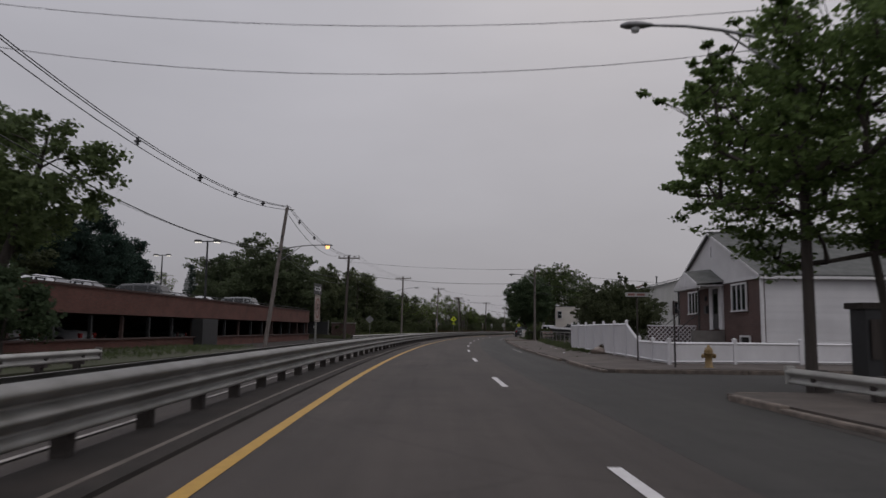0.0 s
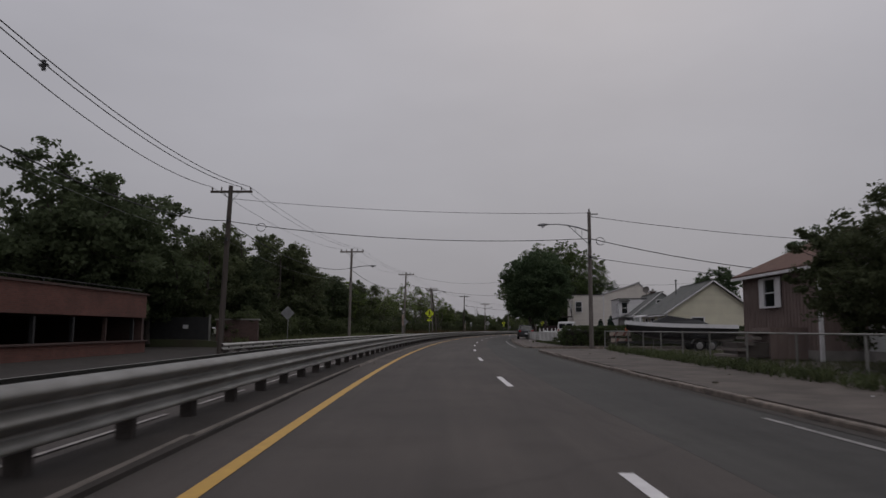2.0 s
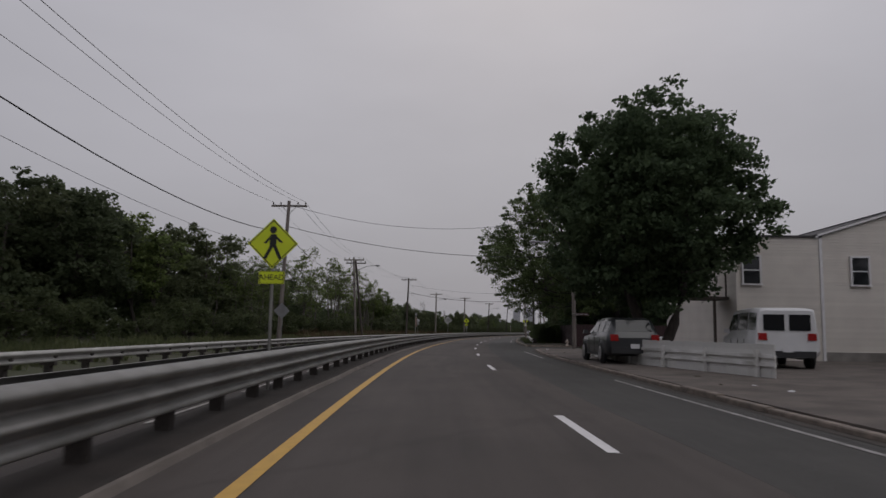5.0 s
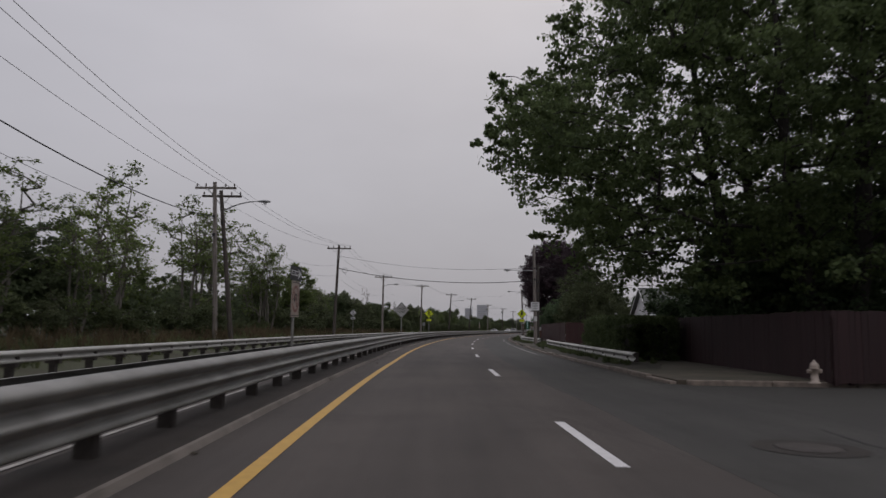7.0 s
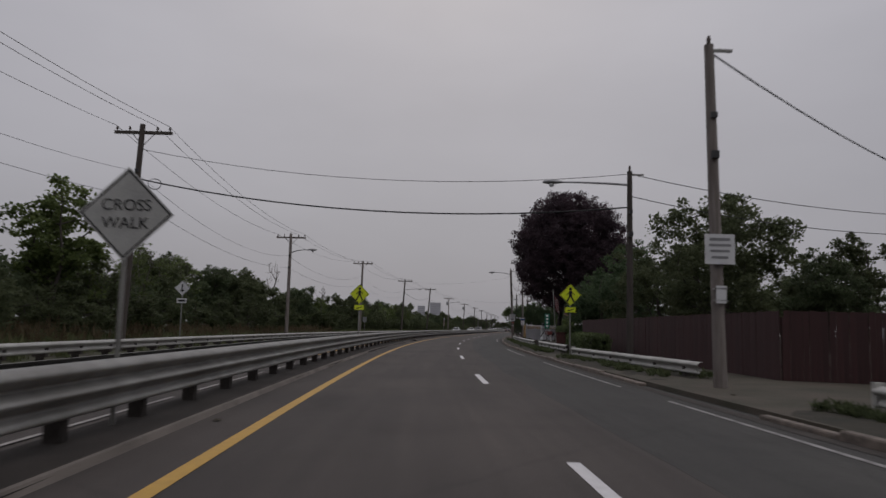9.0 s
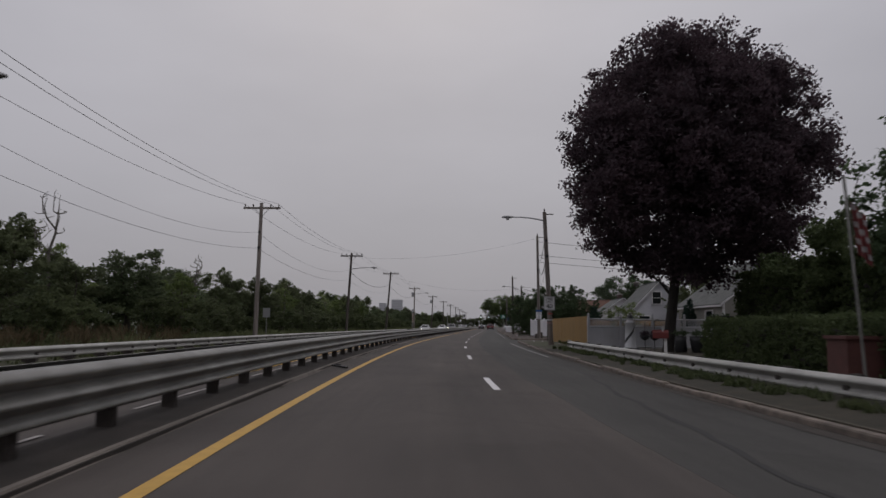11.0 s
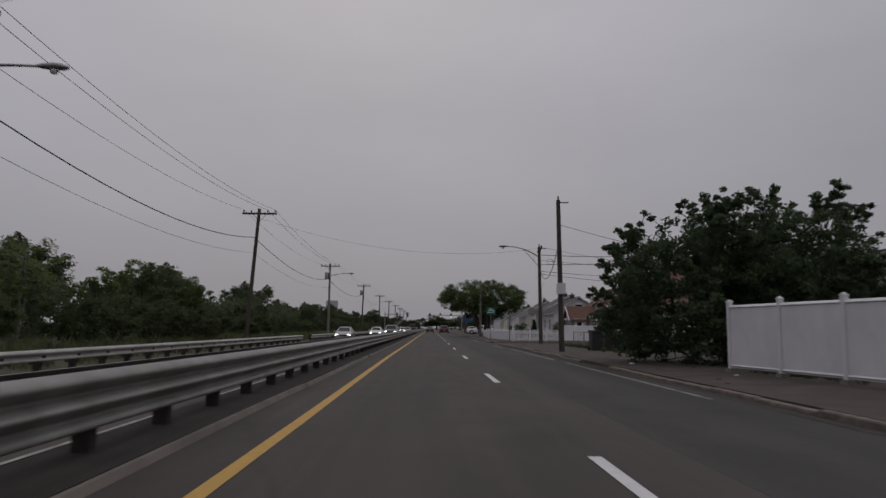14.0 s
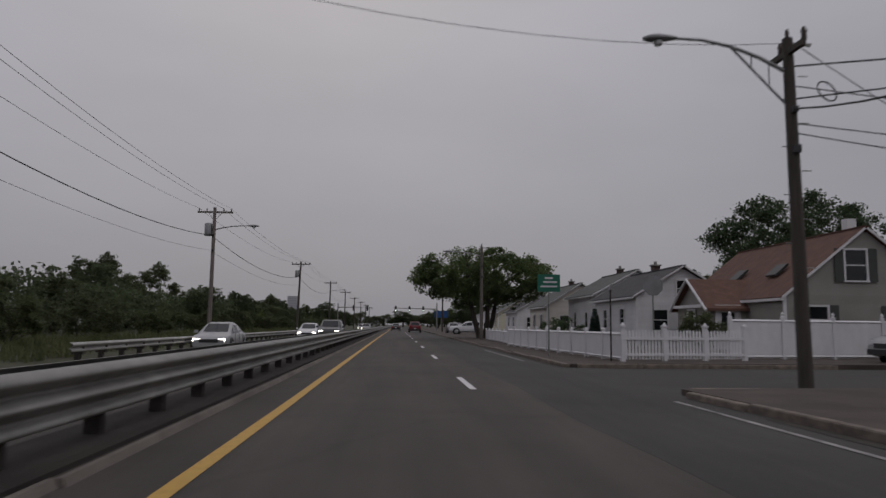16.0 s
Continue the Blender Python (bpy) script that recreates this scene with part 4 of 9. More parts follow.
def grow(mb, stems, tips, twig, thick, r):
    """Limbs: every tip joins the nearest wood below it, and the wood thickens with what it carries."""
    pts, par, run_, load = [], [], [], []
    for line in stems:
        for i, p in enumerate(line):
            pts.append(np.array(p))
            par.append(len(pts) - 2 if i else -1)
            run_.append(0.6 * i)
            load.append(0.0)
    fixed = len(pts)
    low = np.mean([line[0] for line in stems], axis=0)
    for tip in sorted((np.array(q) for q in tips), key=lambda q: float(((q - low) ** 2).sum())):
        a = np.array(pts)
        d = np.sqrt(((a - tip) ** 2).sum(1))
        k = int(np.argmin(d + 0.32 * np.array(run_) + 0.7 * np.maximum(0, a[:, 2] - tip[2])))
        way = float(d[k]) / 2
        if way > 0.45:
            mid = a[k] * 0.5 + tip * 0.5 + np.array([r.gauss(0, 0.06), r.gauss(0, 0.06), 0.10 * r.uniform(-0.3, 1.0)]) * way * 2
            pts.append(mid), par.append(k), run_.append(run_[k] + way), load.append(0.0)
            k = len(pts) - 1
        pts.append(tip), par.append(k), run_.append(run_[k] + way), load.append(1.0)
    for i in range(len(pts) - 1, -1, -1):
        if par[i] >= 0:
            load[par[i]] += load[i]
    rad = [min(thick, twig * max(1.0, w) ** 0.45) for w in load]
    for i in range(fixed, len(pts)):
        k = par[i]
        mb.tube([pts[k], pts[i]], [min(rad[k], rad[i] * 1.6), rad[i] * 0.8], 4 if rad[i] < 0.05 else 6, caps=False)


def tree(name, m, label, height, rx, ry, base, trunk_r, clumps, per, size, leaf, bark, seed, stems=1, blob=0.55, group="", lumps=0.3, flat=1.0, crown_x=0.0, limbs=10, boxy=2.0, egg=0.0, lobe=0.3, hang=0.6, level=0.7, twig=0.014, core=0.16, sprigs=0):
    """A tapered trunk with branching limbs, and a crown of leaf clumps gathered in lobes over an uneven round form from base to height."""
    r = random.Random(seed)
    th = thing(name, m, label, "tree" if "bush" not in name else "bush", group)
    cz, rz = (height + base) / 2, (height - base) / 2
    ex, ey, ez = rx - 0.3 * blob, ry - 0.3 * blob, rz - 0.25 * blob
    lr0 = lobe * min(ex, ey, max(ez, 0.5))
    heads = []
    count = max(12, int(clumps / 20))
    for i in range(count):
        z = 1 - 2 * (i + 0.5) / count
        a = 2.39996 * i + r.uniform(-0.5, 0.5)
        q = math.sqrt(1 - z * z)
        d = Vector((q * math.cos(a), q * math.sin(a), z + r.uniform(-0.1, 0.1)))
        k = min(1.07, 1.02 - 0.12 * lumps + 0.7 * lumps * (noise.noise(d * 1.7 + Vector((seed, 0, 0))) + 0.6 * noise.noise(d * 4.1 + Vector((0, seed, 0)))))
        if boxy > 2:
            d = d / (abs(d.x) ** boxy + abs(d.y) ** boxy + abs(d.z) ** boxy) ** (1 / boxy)
        wide = 1.0 - egg * d.z if d.z > 0 else 1.0 - (1 - flat) * abs(d.z)
        lr = lr0 * r.uniform(0.7, 1.3)
        heads.append((Vector((d.x * wide * max(0.2, ex * k - lr), d.y * wide * max(0.2, ey * k - lr), d.z * max(0.2, ez * k - lr))), lr))
    cen, spr = [], []
    for i in range(clumps):
        c, lr = heads[i % count]
        d = Vector((r.gauss(0, 1), r.gauss(0, 1), r.gauss(0, 1))).normalized()
        p = c + d * lr * r.random() ** 0.35 if r.random() > core else c * r.uniform(0.1, 0.9) + d * lr
        cen.append(Vector((crown_x + p.x, p.y, cz + p.z)))
        spr.append(blob * r.uniform(0.45, 0.95))
    trunk, lines = Mb(), []
    for i in range(sprigs):
        c, lr = heads[r.randrange(count)]
        d = (Vector((c.x / ex, c.y / ey, c.z / max(ez, 0.5) + 0.5)).normalized() + Vector((r.gauss(0, 0.3), r.gauss(0, 0.3), 0.25 + r.gauss(0, 0.2)))).normalized()
        p0, L = Vector((crown_x, 0, cz)) + c + d * lr * 0.5, lr * 0.5 + blob * r.uniform(0.3, 1.1)
        trunk.tube([p0, p0 + d * L], [0.012, 0.004], 4, caps=False)
        for u in (0.65, r.uniform(0.85, 1.0)):
            cen.append(p0 + d * L * u)
            spr.append(blob * r.uniform(0.22, 0.42))
    for k in range(stems):
        a = 2 * math.pi * k / stems + r.random()
        many = stems > 1
        foot = Vector((0.3 * trunk_r * stems * math.cos(a) * many, 0.3 * trunk_r * stems * math.sin(a) * many, -0.2))
        fork = Vector((crown_x * 0.4 + rx * 0.22 * math.cos(a) * many, ry * 0.22 * math.sin(a) * many, base + rz * (0.25 if base > 0.8 else 0.4)))
        end = Vector((crown_x * 0.9 + rx * 0.3 * math.cos(a), ry * 0.3 * math.sin(a), height - rz * 0.4))
        rr = trunk_r / math.sqrt(stems)
        line = [foot, foot + Vector((0, 0, 0.35)), foot.lerp(fork, 0.6) + Vector((r.uniform(-0.1, 0.1), r.uniform(-0.1, 0.1), 0)), fork, fork.lerp(end, 0.35) + Vector((r.uniform(-0.2, 0.2), r.uniform(-0.2, 0.2), 0)), fork.lerp(end, 0.7) + Vector((r.uniform(-0.2, 0.2), r.uniform(-0.2, 0.2), 0)), end]
        trunk.tube(line, [rr * 1.35, rr * 1.05, rr * 0.9, rr * 0.75, rr * 0.55, rr * 0.35, rr * 0.12], 9)
        lines.append(line[2:])
    grow(trunk, lines, r.sample(cen, min(len(cen), max(40, limbs * 9))), twig, trunk_r / math.sqrt(stems) * 0.6, r)
    part("trunk", trunk, bark, th)
    me = leaves("crown", cen, spr, int(per * 1.15), size * 0.84, seed, flat=hang, level=level)
    part("crown", me, leaf, th)
    return th


def conifer(m, label, height, rad, seed):
    r = random.Random(seed)
    th = thing("spruce_tree", m, label, "tree")
    trunk = Mb().tube([(0, 0, -0.1), (0, 0, height)], [0.13, 0.02], 8)
    cen, spr = [], []
    tiers = int(height / 0.28)
    for i in range(tiers):
        z = 0.25 + (height - 0.3) * i / tiers
        rr = rad * (1 - i / tiers) ** 0.85 + 0.08
        n = max(4, int(rr * 11))
        for k in range(n):
            a = 2 * math.pi * (k + r.random() * 0.5) / n
            L = rr * r.uniform(0.75, 1.1)
            trunk.tube([(0, 0, z), (L * math.cos(a), L * math.sin(a), z - 0.12 * L)], [0.018, 0.005], 4, caps=False)
            for q in (0.35, 0.6, 0.85, 1.0):
                cen.append((L * q * math.cos(a), L * q * math.sin(a), z - 0.12 * L * q))
                spr.append(0.16 + 0.08 * (1 - q))
    part("trunk", trunk, BARK, th)
    part("crown", leaves("crown", cen, spr, 30, 0.12, seed, 0.4, 0.2), LEAF_CONIFER, th)
    return th


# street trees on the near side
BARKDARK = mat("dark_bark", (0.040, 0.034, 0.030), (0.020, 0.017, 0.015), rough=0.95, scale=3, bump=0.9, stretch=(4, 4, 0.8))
LEAF_STREET = leafmat("street_maple_leaves", (0.060, 0.095, 0.034), (0.150, 0.210, 0.072))
tree("street_tree", at(15.2, 8.0, 0.1), "young maple street tree in full leaf at the corner", 9.0, 4.5, 4.2, 1.95, 0.11, 760, 40, 0.17, LEAF_STREET, BARK, 11, blob=0.62, core=0.08, lumps=0.45, limbs=60, crown_x=-0.5, hang=0.4, level=1.4, sprigs=90)
tree("tall_bush", at(53.6, 10.9, 0.1), "large rounded green bush behind the vinyl fence", 4.95, 3.5, 5.3, 0.0, 0.2, 1150, 60, 0.14, LEAF_WOOD, BARK, 12, stems=4, blob=0.5, lumps=0.14, lobe=0.36, core=0.3, sprigs=40)
tree("maple_tree", at(121.0, 6.3, 0.1), "dense dark green maple tree at the pavement", 10.5, 4.75, 4.5, 1.5, 0.3, 1200, 54, 0.22, LEAF_DARK, BARK, 13, blob=0.72, lumps=0.3, stems=2, lobe=0.24, core=0.28)
tree("spreading_tree", at(157.5, 10.8, 0.1), "huge spreading maple with several stems over the pavement", 15.2, 9.5, 7.9, 1.6, 0.7, 2800, 46, 0.19, LEAF_MAPLE, BARKDARK, 14, stems=5, blob=0.68, lumps=0.42, limbs=110, crown_x=-1.45, egg=0.34, boxy=2.9, core=0.14, lobe=0.27, sprigs=130)
tree("garden_tree", at(165, 14.8, 0.1), "dense dark tree behind the red-brown fence", 9.0, 4.6, 4.4, 0.3, 0.3, 620, 46, 0.19, LEAF_DARK, BARKDARK, 29, stems=3, blob=0.62, lumps=0.4, limbs=20)
tree("garden_tree", at(169.5, 12.6, 0.1), "low dense tree behind the clipped hedge", 5.0, 2.2, 2.4, 0.2, 0.2, 260, 44, 0.18, LEAF_DARK, BARKDARK, 44, stems=3, blob=0.5, lumps=0.4)
tree("garden_tree", at(280.0, 21.6, 0.1), "broad leafy tree beside the pale grey house", 7.0, 3.7, 3.6, 0.8, 0.25, 560, 44, 0.17, LEAF_WOOD, BARK, 45, stems=2, blob=0.55, lumps=0.3, core=0.25, sprigs=60)
tree("garden_bush", at(157, 11.2, 0.1), "dark shrub under the spreading maple", 4.6, 3.0, 2.6, 0.1, 0.1, 240, 40, 0.2, LEAF_DARK, BARK, 25, stems=3, blob=0.55)
tree("garden_bush", at(162, 10.2, 0.1), "dark shrub under the spreading maple", 4.6, 2.8, 2.6, 0.1, 0.1, 240, 40, 0.2, LEAF_DARK, BARK, 26, stems=3, blob=0.55)
tree("garden_tree", at(158, 17.5, 0.1), "dense maple behind the red-brown fence", 9.8, 5.4, 5.4, 0.3, 0.3, 560, 38, 0.19, LEAF_DARK, BARK, 24, stems=2, blob=0.85, lumps=0.3, limbs=20, core=0.3)
tree("garden_bush", at(154.0, 14.6, 0.1), "tall dark shrub behind the red-brown fence", 4.6, 2.8, 2.6, 0.0, 0.1, 260, 42, 0.19, LEAF_DARK, BARK, 46, stems=3, blob=0.6, lumps=0.4, core=0.25)
tree("garden_bush", at(153.2, 20.5, 0.1), "tall dark shrub behind the red-brown fence", 5.2, 3.0, 3.0, 0.0, 0.1, 280, 42, 0.2, LEAF_DARK, BARK, 47, stems=3, blob=0.65, lumps=0.5, core=0.25)
tree("garden_bush", at(159.0, 9.3, 0.1), "tall dark shrub filling the corner behind hedge and fence", 5.2, 2.0, 3.0, 0.3, 0.1, 300, 42, 0.19, LEAF_DARK, BARK, 48, stems=3, blob=0.6, lumps=0.3, lobe=0.34, core=0.3)
tree("purple_maple_tree", at(244.1, 8.8, 0.1), "broad dark purple-leaved maple tree", 14.9, 6.1, 5.6, 2.6, 0.24, 3000, 60, 0.19, LEAF_PURPLE, BARKDARK, 15, blob=0.78, lumps=0.18, crown_x=1.2, limbs=30, boxy=2.5, egg=0.12, lobe=0.24, hang=0.75, core=0.34)
tree("cherry_tree", at(293.6, 9.1, 0.1), "low wide dark tree with upswept branches behind the white fence", 5.5, 5.2, 3.9, -0.9, 0.2, 1500, 46, 0.15, LEAF_DARK, BARK, 16, stems=3, blob=0.5, lumps=0.16, limbs=40, lobe=0.36, core=0.36, egg=0.2, boxy=2.5, sprigs=260)
conifer(at(310.6, 10.0, 0.1), "blue-green spruce behind the chain-link fence", 4.65, 2.5, 17)
tree("spreading_shade_tree", at(371, 6.0, 0.1), "wide low shade tree with several leaning stems", 8.0, 6.5, 5.4, 2.0, 0.45, 950, 46, 0.21, LEAF_MAPLE, BARK, 18, stems=4, blob=0.75, lumps=0.12, flat=0.75, limbs=40, lobe=0.36, core=0.14)
tree("garden_tree", at(203, 10.5, 0.1), "light green garden tree above the brown fence", 7.5, 3.2, 4.2, 0.6, 0.25, 460, 42, 0.18, LEAF_WOOD, BARK, 19, stems=3, blob=0.6, lumps=0.5)
tree("garden_tree", at(215, 12.5, 0.1), "green garden tree beyond the brown fence", 6.9, 4.9, 4.4, 0.3, 0.25, 620, 42, 0.18, LEAF_WOOD, BARK, 20, stems=3, blob=0.6, lumps=0.5)
tree("garden_tree", at(222, 9.6, 0.1), "dark garden tree behind the hedge", 5.6, 3.0, 5.0, 0.4, 0.25, 380, 44, 0.20, LEAF_DARK, BARK, 21, stems=3, blob=0.6, lumps=0.5)
tree("garden_tree", at(236, 12.5, 0.1), "tall clipped evergreen behind the hedge", 5.4, 2.2, 5.4, 0.2, 0.2, 420, 50, 0.17, LEAF_HEDGE, BARK, 22, stems=3, blob=0.5, lumps=0.2)
tree("garden_tree", at(229.5, 12.8, 0.1), "dark leafy tree behind the flag pole", 8.2, 3.8, 3.8, 0.6, 0.25, 420, 44, 0.20, LEAF_DARK, BARK, 23, stems=2, blob=0.6, lumps=0.5)
tree("garden_bush", at(166.5, 9.4, 0.1), "dark shrub by the hedge", 3.9, 2.0, 2.2, 0.1, 0.1, 200, 42, 0.17, LEAF_DARK, BARK, 27, stems=3, blob=0.5, lumps=0.5)

# woodland along the far verge: a few kinds, copied
WOODKINDS = [
    tree("woodland_tree", at(88, -20, 0.4), "leafy woodland tree in the thicket beyond the far rail", 8.3, 3.2, 3.1, 0.3, 0.2, 300, 40, 0.23, LEAF_WOOD, BARK, 31, stems=2, blob=0.62, lumps=0.95, limbs=18, group="woodland trees"),
    tree("woodland_tree", at(95, -19, 0.4), "dark leafy woodland tree in the thicket", 7.8, 3.5, 3.3, 0.2, 0.25, 340, 42, 0.23, LEAF_THICKET, BARK, 32, stems=1, blob=0.68, lumps=0.7, limbs=14, group="woodland trees"),
    tree("woodland_tree", at(150, -20, 0.4), "thin half-leafed tree with bare branches showing", 8.0, 2.4, 2.4, 1.6, 0.16, 190, 15, 0.16, LEAF_LIGHT, BARKPALE, 33, stems=3, blob=0.5, lumps=0.9, limbs=56, group="woodland trees"),
    tree("woodland_tree", at(108, -20, 0.4), "bright green young tree at the wood's edge", 7.0, 2.3, 2.3, 0.4, 0.14, 190, 34, 0.20, LEAF_LIGHT, BARK, 34, stems=2, blob=0.5, lumps=1.0, limbs=16, group="woodland trees"),
]
LEAF_WEED = leafmat("verge_weeds", (0.058, 0.074, 0.038), (0.108, 0.126, 0.060))
BUSHKINDS = [
    tree("woodland_bush", at(86, -16.0, 0.2), "low leafy bush in the tall grass of the verge", 2.6, 2.2, 1.8, 0.0, 0.06, 120, 36, 0.16, LEAF_WEED, BARK, 35, stems=3, blob=0.5, lumps=0.5, limbs=8, group="verge bushes"),
    tree("woodland_bush", at(92, -16.2, 0.2), "dark tangled bush in the verge", 3.0, 2.4, 2.0, 0.0, 0.06, 130, 36, 0.16, LEAF_WOOD, BARK, 36, stems=3, blob=0.5, lumps=0.5, limbs=8, group="verge bushes"),
]
rw = random.Random(77)


def woods(s0, s1, step, o0, o1, h, weights, kinds=WOODKINDS, z=0.35):
    s = s0
    while s < s1:
        k = rw.choices(range(len(kinds)), weights)[0]
        o = rw.uniform(o0, o1)
        top = {True: 7.9, False: 2.8}[kinds is WOODKINDS]
        f = h * rw.choice((0.66, 0.8, 0.9, 1.0, 1.06, 1.14)) * rw.uniform(0.93, 1.07) / top
        copy_thing(kinds[k], at(s, o, z, rw.uniform(0, 360)) @ Matrix.Diagonal((f * rw.uniform(0.95, 1.25), f * rw.uniform(0.95, 1.25), f, 1)))
        s += step * rw.uniform(0.7, 1.3)


woods(90, 150, 3.4, -22.5, -18.0, 8.4, (5, 4, 1, 2))
woods(150, 172, 4.2, -23, -18.5, 5.6, (4, 4, 1, 2))
woods(172, 200, 5.0, -23, -18.5, 3.0, (4, 3, 1, 3))
woods(146, 162, 3.0, -21, -16.5, 6.4, (0, 0, 6, 1))
woods(162, 194, 3.6, -21, -17, 8.5, (0, 0, 6, 1))
woods(194, 218, 4.4, -21, -17, 7.0, (0, 0, 6, 1))
woods(90, 152, 4.0, -30, -25, 9.4, (4, 5, 1, 1))
woods(152, 168, 5.6, -31, -25, 6.2, (3, 3, 5, 1))
woods(168, 200, 5.6, -31, -25, 6.4, (0, 0, 5, 0))
woods(200, 232, 3.8, -22, -18, 5.4, (5, 1, 3, 4))
woods(200, 240, 5.0, -30, -25, 6.2, (5, 2, 2, 3))
woods(232, 330, 3.4, -22, -17.5, 5.2, (5, 2, 2, 4))
woods(240, 330, 5.8, -30, -25, 6.1, (5, 3, 2, 2))
woods(330, 470, 6.2, -24, -17.5, 4.1, (4, 5, 1, 2))
woods(330, 560, 9.0, -34, -26, 7.0, (4, 5, 1, 1))
woods(470, 640, 10.0, -26, -18, 5.5, (4, 5, 0, 1))
woods(88, 330, 3.9, -17.6, -15.4, 2.5, (1, 1), BUSHKINDS, 0.2)
woods(330, 470, 5.0, -17.6, -15.4, 2.2, (1, 1), BUSHKINDS, 0.2)
woods(76, 87.5, 1.7, -24.0, -21.0, 9.6, (0, 9, 0, 0))
woods(78, 94, 2.6, -31, -26, 6.8, (1, 7, 0, 0))
woods(88, 100, 3.0, -23, -20, 5.2, (4, 3, 0, 2))
woods(40, 60, 3.0, -38, -33, 9.0, (2, 6, 2, 1), z=0.0)
woods(92, 112, 2.4, -39, -33, 11.6, (1, 8, 0, 0), z=0.0)
woods(76, 92, 3.0, -44, -38, 5.2, (2, 5, 3, 1), z=0.0)
woods(20, 70, 6.0, -52, -44, 13.5, (2, 6, 1, 1), z=0.0)
woods(144, 174, 3.2, -24, -20, 4.6, (4, 4, 0, 1))
ru = np.random.RandomState(21)
uc, us = [], []
for s in np.arange(100, 430, 0.2):
    top = 3.2 + 1.3 * noise.noise(Vector((float(s) * 0.17, 4.0, 0.0)))
    for k in range(3):
        uc.append(P(float(s), ru.uniform(-24.5, -19.5), 0.3 + top * ru.rand() ** 0.6))
        us.append(ru.uniform(0.35, 0.75))
tagged(part("undergrowth", leaves("undergrowth", uc, us, 20, 0.26, 22, flat=0.8, level=0.5), LEAF_THICKET), "dense green undergrowth beneath the woodland trees", "undergrowth", kind="stuff")
# trees behind the houses
tree("garden_tree", at(107, 22.5, 0.1), "dark leafy tree behind the cream house", 7.7, 3.0, 3.0, 0.8, 0.25, 360, 44, 0.2, LEAF_DARK, BARK, 41, stems=2, blob=0.58, lumps=0.6)
tree("garden_tree", at(118, 37.0, 0.1), "tall rounded dark tree behind the yard", 13.3, 5.6, 5.0, 0.6, 0.35, 700, 46, 0.22, LEAF_DARK, BARK, 42, stems=2, blob=0.7, lumps=0.45)
tree("garden_tree", at(114, 30.0, 0.1), "lower dark tree beside the tall one", 6.8, 3.4, 3.2, 0.4, 0.25, 380, 44, 0.2, LEAF_DARK, BARK, 43, stems=2, blob=0.6, lumps=0.5)
woods(60, 130, 11, 30, 38, 8.5, (3, 5, 0, 1), z=0.1)
woods(186, 260, 8, 24, 36, 8.0, (3, 5, 0, 1), z=0.1)
woods(262, 420, 12, 34, 46, 8.0, (3, 5, 0, 1), z=0.1)
woods(400, 620, 9, 12, 26, 6.5, (3, 5, 0, 2), z=0.1)

tree("bare_tree", at(246, -20, 0.3), "bare dead tree standing among the leafy ones", 7.6, 1.1, 1.1, 3.6, 0.1, 60, 1, 0.05, LEAF_WEED, BARKPALE, 37, stems=1, blob=0.3, limbs=30)
tree("bare_tree", at(262, -19, 0.3), "bare dead tree standing among the leafy ones", 6.0, 1.0, 1.0, 3.0, 0.08, 60, 1, 0.05, LEAF_WEED, BARKPALE, 38, stems=1, blob=0.3, limbs=26)
for s, o, h_, k in ((64.0, -34.0, 12.6, 81), (71.5, -35.5, 11.2, 82), (57.0, -33.0, 11.0, 83)):
    tree("pine_tree", at(s, o, 0.0), "tall dark pine behind the parking building", h_, 4.2, 4.2, 0.8, 0.3, 620, 46, 0.24, LEAF_CONIFER, BARKDARK, k, blob=0.85, lumps=0.5, egg=0.55, lobe=0.26, core=0.3, hang=0.5)
tree("thin_tree", at(79.0, -36.0, 0.0), "thin half-leafed tree against the sky", 8.6, 2.8, 2.8, 2.0, 0.14, 200, 13, 0.16, LEAF_LIGHT, BARKPALE, 84, stems=3, blob=0.5, lumps=0.9, limbs=60)
conifer(at(88.5, -36.5, 0.0), "narrow dark conifer beyond the parking building", 9.2, 2.0, 85)
# tall grass on the verge: one sheet of blades
rg = np.random.RandomState(5)
gc, gs = [], []
for s in np.arange(84, 420, 0.38):
    for k in range(3):
        o = rg.uniform(-16.4, -12.7)
        gc.append(P(s + rg.uniform(-0.3, 0.3), o, 0.02 + 0.10 * (-12 - o)))
        gs.append(rg.uniform(0.25, 0.45))
gm = leaves("verge_grass", gc, gs, 34, 0.42, 6, -3.0, 0.05)
tagged(part("verge_grass", gm, LEAF_GRASS), "tall half-dry grass and weeds along the far verge", "grass", kind="stuff")
LEAF_DRY = leafmat("dry_red_grass", (0.095, 0.072, 0.045), (0.160, 0.125, 0.075))
dc, ds = [], []
for s in np.arange(152, 250, 0.4):
    o = rg.uniform(-16.8, -13.4)
    dc.append(P(s + rg.uniform(-0.4, 0.4), o, 0.35 + 0.10 * (-12 - o)))
    ds.append(rg.uniform(0.3, 0.6))
tagged(part("dry_grass", leaves("dry_grass", dc, ds, 30, 0.55, 7, -3.0, 0.035), LEAF_DRY), "tall red-brown dry grass along the wood's edge", "grass", kind="stuff")


